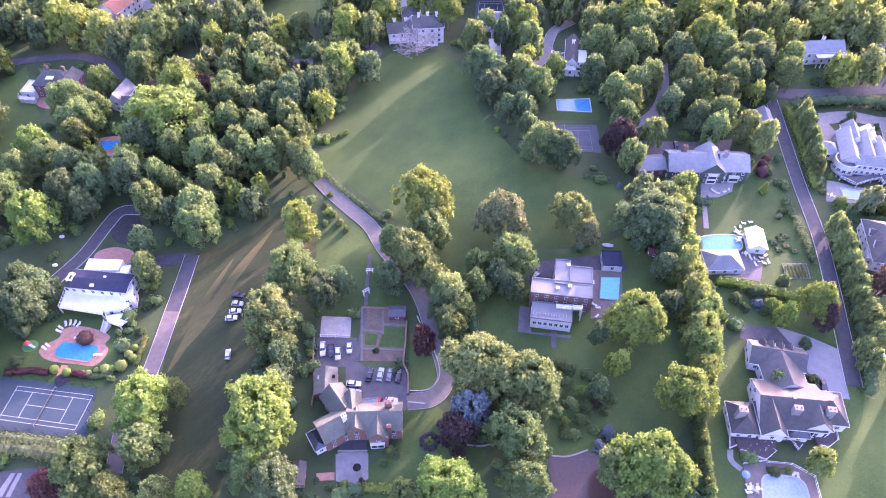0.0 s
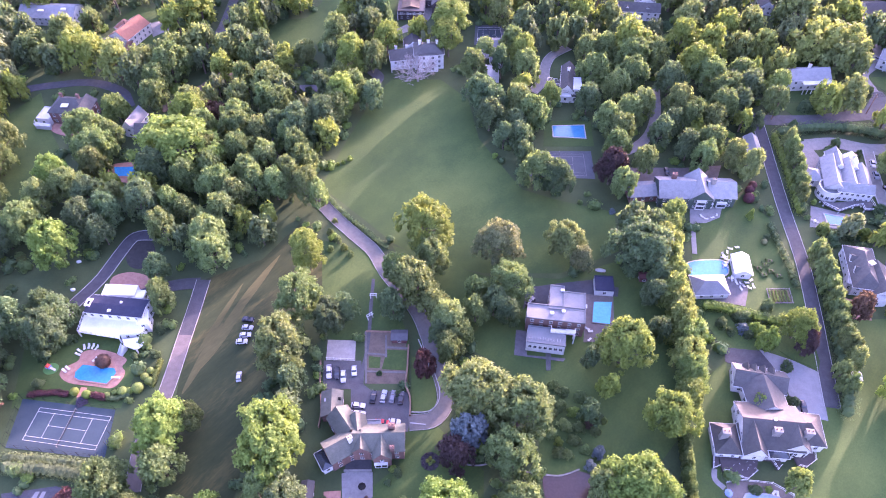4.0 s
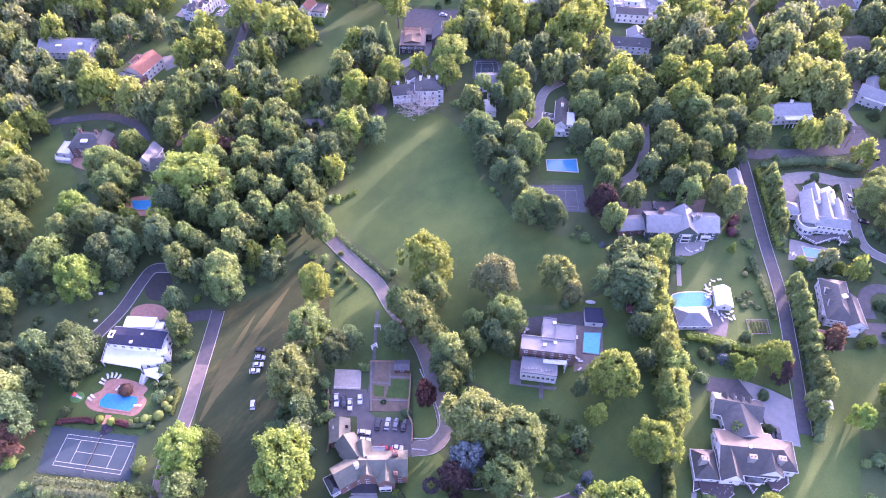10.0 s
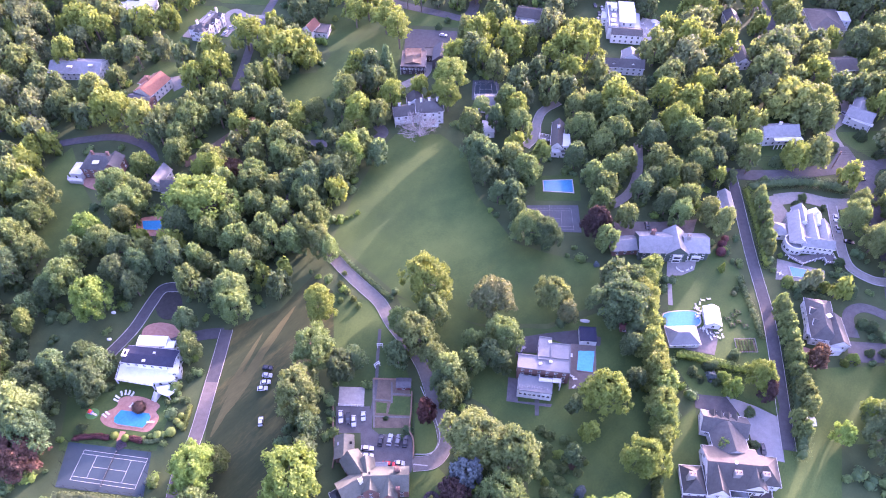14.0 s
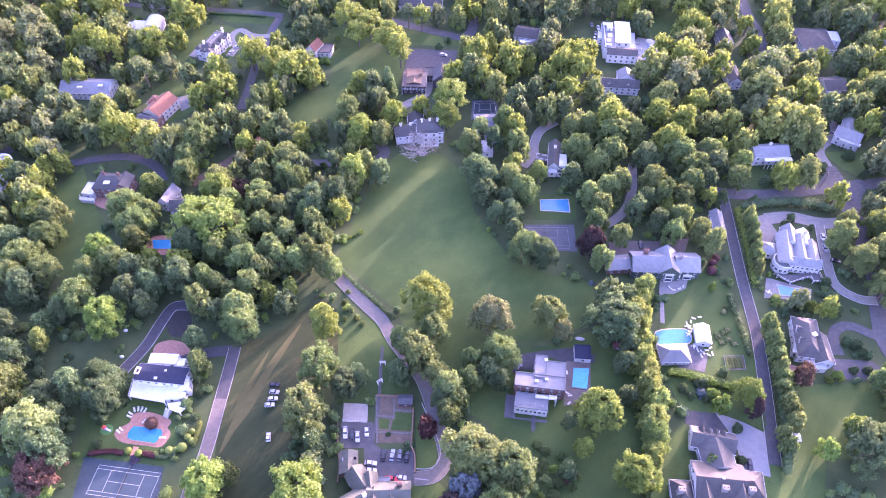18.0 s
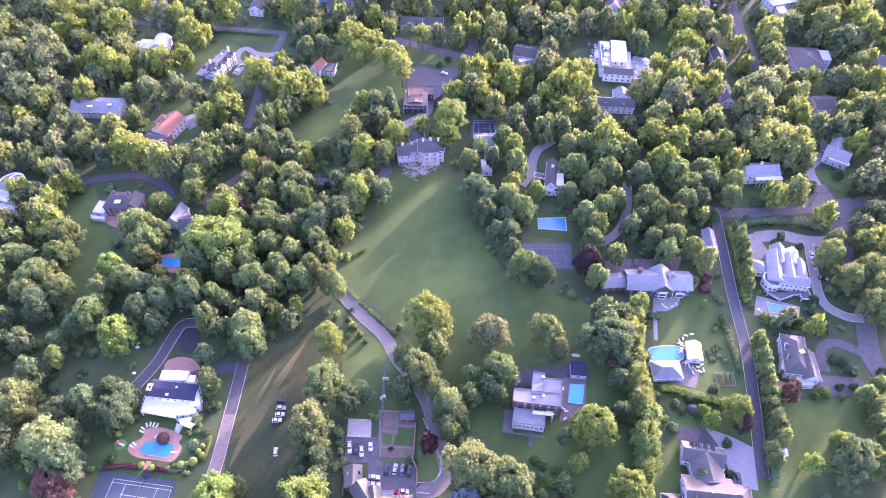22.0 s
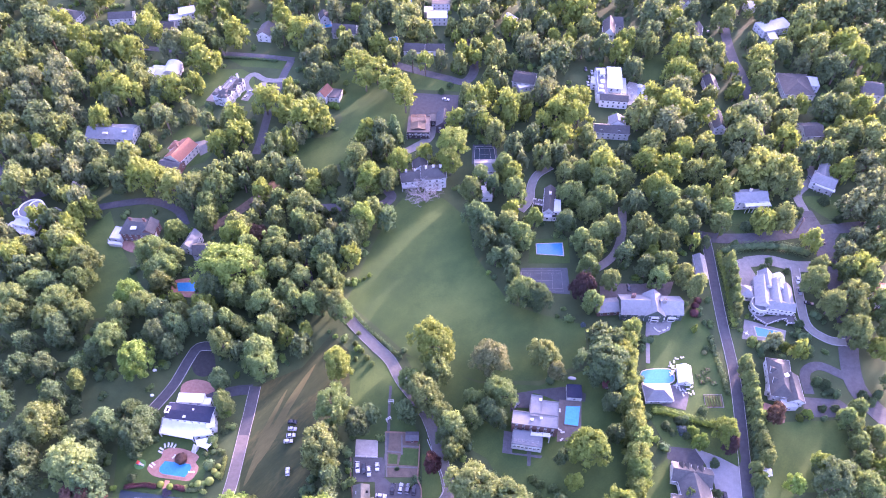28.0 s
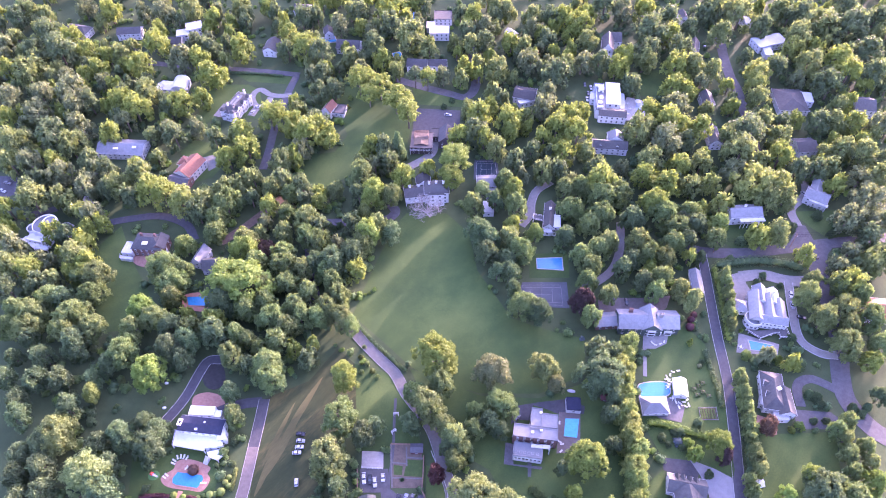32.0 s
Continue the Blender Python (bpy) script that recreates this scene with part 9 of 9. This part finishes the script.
far_tree(150.1, 372.8, 9.5, 19.8, "light")
far_tree(-262.4, 302.9, 6.7, 16.1, "dark")
far_tree(213.3, 341.0, 6.0, 12.7, "oak")
far_tree(159.0, 368.8, 7.4, 17.0, "light")
far_tree(21.7, 401.3, 4.7, 13.4, "oak")
far_tree(-58.5, 398.9, 5.2, 14.0, "oak")
far_tree(-229.3, 333.7, 9.0, 19.1, "oak")
far_tree(-200.7, 352.0, 9.2, 19.5, "light")
far_tree(58.7, 400.7, 8.6, 18.6, "dark")
far_tree(82.5, 396.4, 7.7, 17.4, "oak")
far_tree(-244.2, 327.1, 10.4, 21.1, "oak")
far_tree(223.2, 341.3, 5.7, 12.4, "oak")
far_tree(-45.0, 405.0, 7.8, 17.5, "light")
far_tree(235.7, 336.9, 7.5, 17.1, "oak")
far_tree(116.4, 394.9, 7.7, 17.4, "dark")
far_tree(94.0, 401.4, 7.7, 17.5, "dark")
far_tree(205.0, 359.8, 7.3, 16.9, "oak")
far_tree(105.7, 401.3, 7.7, 17.5, "dark")
far_tree(-158.2, 385.8, 10.9, 21.7, "light")
far_tree(171.0, 378.0, 5.4, 14.4, "oak")
far_tree(-67.2, 410.5, 6.5, 15.8, "dark")
far_tree(246.4, 336.8, 7.5, 17.1, "oak")
far_tree(-268.5, 320.4, 8.8, 18.9, "dark")
far_tree(-210.9, 361.4, 8.5, 18.6, "light")
far_tree(-11.7, 418.5, 7.5, 17.1, "dark")
far_tree(-198.4, 370.1, 8.6, 18.7, "oak")
far_tree(-261.9, 326.8, 5.1, 13.8, "dark")
far_tree(16.3, 420.5, 7.9, 17.7, "dark")
far_tree(-87.0, 413.1, 9.2, 19.4, "oak")
far_tree(156.6, 394.2, 9.8, 20.2, "light")
far_tree(54.8, 420.2, 7.9, 17.7, "oak")
far_tree(259.5, 336.5, 7.9, 16.0, "oak")
far_tree(137.3, 403.0, 7.8, 17.5, "oak")
far_tree(-99.2, 417.9, 10.9, 21.8, "light")
far_tree(207.4, 374.5, 7.5, 17.1, "gold")
far_tree(124.7, 409.7, 7.8, 17.6, "light")
far_tree(170.0, 394.1, 9.8, 20.2, "oak")
far_tree(-241.9, 353.8, 7.7, 17.4, "oak")
far_tree(28.7, 427.8, 7.6, 17.2, "oak")
far_tree(-232.9, 359.9, 7.3, 16.9, "oak")
far_tree(-52.2, 425.6, 7.5, 17.2, "oak")
far_tree(46.9, 426.4, 6.2, 15.4, "light")
far_tree(181.1, 390.0, 7.6, 17.3, "oak")
far_tree(-25.2, 431.0, 11.6, 22.0, "oak")
far_tree(272.0, 333.9, 7.4, 17.1, "oak")
far_tree(-72.4, 426.3, 4.3, 10.0, "dark")
far_tree(-111.9, 418.0, 6.2, 15.3, "dark")
far_tree(71.3, 428.5, 6.7, 16.1, "oak")
far_tree(252.7, 353.7, 7.3, 16.8, "oak")
far_tree(-153.9, 406.5, 4.8, 13.5, "oak")
far_tree(-263.6, 349.7, 9.2, 19.4, "oak")
far_tree(101.3, 426.7, 8.0, 17.8, "oak")
far_tree(14.8, 437.8, 6.3, 15.6, "dark")
far_tree(143.4, 415.4, 9.2, 19.4, "oak")
far_tree(-142.9, 416.5, 10.1, 20.6, "oak")
far_tree(-172.7, 405.5, 8.2, 18.1, "dark")
far_tree(212.5, 386.6, 8.8, 19.0, "gold")
far_tree(-183.5, 403.0, 9.9, 20.4, "dark")
far_tree(-245.9, 369.1, 11.1, 22.0, "oak")
far_tree(-39.9, 443.9, 10.0, 20.5, "oak")
far_tree(27.7, 444.2, 8.2, 18.1, "oak")
far_tree(262.5, 358.5, 5.3, 14.2, "oak")
far_tree(163.2, 415.2, 9.2, 19.4, "oak")
far_tree(-283.4, 347.0, 6.8, 16.2, "oak")
far_tree(254.9, 372.1, 9.5, 19.8, "oak")
far_tree(-113.3, 435.8, 7.6, 17.3, "oak")
far_tree(-165.8, 419.1, 7.9, 17.7, "oak")
far_tree(-266.2, 365.5, 7.8, 17.5, "oak")
far_tree(-210.5, 400.9, 9.0, 19.2, "oak")
far_tree(-77.5, 447.1, 8.2, 18.1, "dark")
far_tree(225.0, 394.5, 7.2, 16.8, "dark")
far_tree(99.5, 445.2, 10.4, 21.1, "light")
far_tree(21.5, 456.8, 8.8, 18.9, "oak")
far_tree(147.2, 436.8, 11.7, 22.0, "oak")
far_tree(36.8, 458.0, 6.5, 15.8, "oak")
far_tree(63.6, 457.6, 7.9, 17.6, "dark")
far_tree(161.7, 433.2, 8.1, 17.9, "oak")
far_tree(-41.5, 461.9, 12.0, 22.0, "light")
far_tree(-287.4, 364.0, 9.4, 19.7, "oak")
far_tree(88.5, 455.4, 8.3, 18.2, "oak")
far_tree(76.2, 457.5, 7.9, 17.6, "dark")
far_tree(-239.3, 397.9, 7.3, 16.9, "dark")
far_tree(269.5, 382.5, 11.3, 22.0, "oak")
far_tree(248.2, 396.7, 9.8, 20.3, "oak")
far_tree(47.2, 465.3, 7.9, 17.7, "dark")
far_tree(-106.5, 456.9, 8.3, 18.2, "dark")
far_tree(-63.1, 466.1, 7.9, 17.7, "dark")
far_tree(-95.8, 460.6, 6.5, 15.8, "oak")
far_tree(-206.9, 424.7, 9.3, 19.6, "oak")
far_tree(-228.6, 413.7, 6.6, 15.9, "oak")
far_tree(197.2, 431.4, 9.4, 19.7, "oak")
far_tree(178.1, 443.2, 6.8, 16.2, "oak")
far_tree(-282.8, 387.7, 11.4, 22.0, "oak")
far_tree(162.7, 452.0, 10.5, 21.2, "oak")
far_tree(289.6, 383.9, 9.6, 20.0, "oak")
far_tree(243.2, 415.5, 7.9, 17.7, "gold")
far_tree(268.9, 401.6, 11.6, 22.0, "oak")
far_tree(119.6, 468.4, 9.8, 20.3, "oak")
far_tree(132.2, 466.3, 8.4, 18.4, "oak")
far_tree(-159.5, 456.8, 5.1, 13.9, "light")
far_tree(148.7, 463.9, 8.4, 18.3, "oak")
far_tree(-251.9, 418.9, 7.5, 17.1, "light")
far_tree(-134.7, 474.6, 6.6, 16.0, "oak")
far_tree(-271.3, 414.9, 11.3, 22.0, "oak")
far_tree(-153.1, 470.6, 8.0, 17.8, "dark")
far_tree(-171.4, 464.9, 6.5, 15.9, "dark")
far_tree(251.2, 429.9, 10.2, 20.8, "oak")
far_tree(-286.1, 407.3, 6.1, 15.2, "oak")
far_tree(290.9, 408.1, 11.7, 22.0, "oak")
far_tree(231.5, 443.3, 8.2, 18.1, "oak")
far_tree(194.5, 462.9, 10.7, 21.4, "oak")
far_tree(-303.8, 398.3, 7.3, 16.9, "dark")
far_tree(217.4, 454.6, 11.9, 22.0, "oak")
far_tree(-191.6, 470.9, 8.0, 17.8, "dark")
far_tree(-211.1, 464.6, 8.8, 19.0, "dark")
far_tree(-270.6, 432.8, 7.6, 17.3, "oak")
far_tree(-292.0, 421.2, 7.5, 17.2, "oak")
far_tree(-227.1, 467.0, 7.0, 16.5, "dark")
far_tree(-286.9, 435.4, 10.3, 20.9, "oak")
far_tree(275.8, 443.0, 14.9, 22.0, "oak")
far_tree(249.4, 461.9, 9.3, 19.5, "oak")
far_tree(265.0, 458.1, 9.2, 19.5, "oak")
far_tree(-251.8, 465.5, 8.4, 18.4, "light")
far_tree(-315.0, 425.8, 6.7, 16.0, "oak")
far_tree(296.3, 442.9, 12.2, 22.0, "oak")
far_tree(-273.0, 471.6, 8.0, 17.8, "dark")
far_tree(316.2, 450.8, 10.5, 21.2, "oak")
far_tree(300.2, 463.6, 10.7, 21.4, "oak")
far_tree(-320.0, 460.6, 7.9, 17.7, "dark")
far_tree(-310.1, 468.0, 8.0, 17.8, "dark")
OPEN_SPOTS += [(14, 284, 6), (22, 293, 7), (30, 303, 7), (38, 314, 7), (5, 268, 6),    # a gap beside the manor, added so the sun streak reaches the lawn
               (168, 320, 6), (102, 310, 8), (172, 354, 5), (228, 348, 8), (92, 384, 8), (-226, 238, 7), (-203, 318, 8), (-165, 230, 7)]
rnd_wood = random.Random(5)
for k in range(46):
    x, y = rnd_wood.uniform(-185, -126), rnd_wood.uniform(128, 184)
    if x + 0.62 * (y - 132) < -137:
        shrub(x, y, rnd_wood.uniform(1.4, 3.0), rnd_wood.uniform(1.8, 4.0), rnd_wood.choice(("dark", "dark", "oak", "olive")), "rough green undergrowth bush in the shady wood")
scatter_woods(300)
infill_woods(270)
far_woods()
undergrowth(2600)
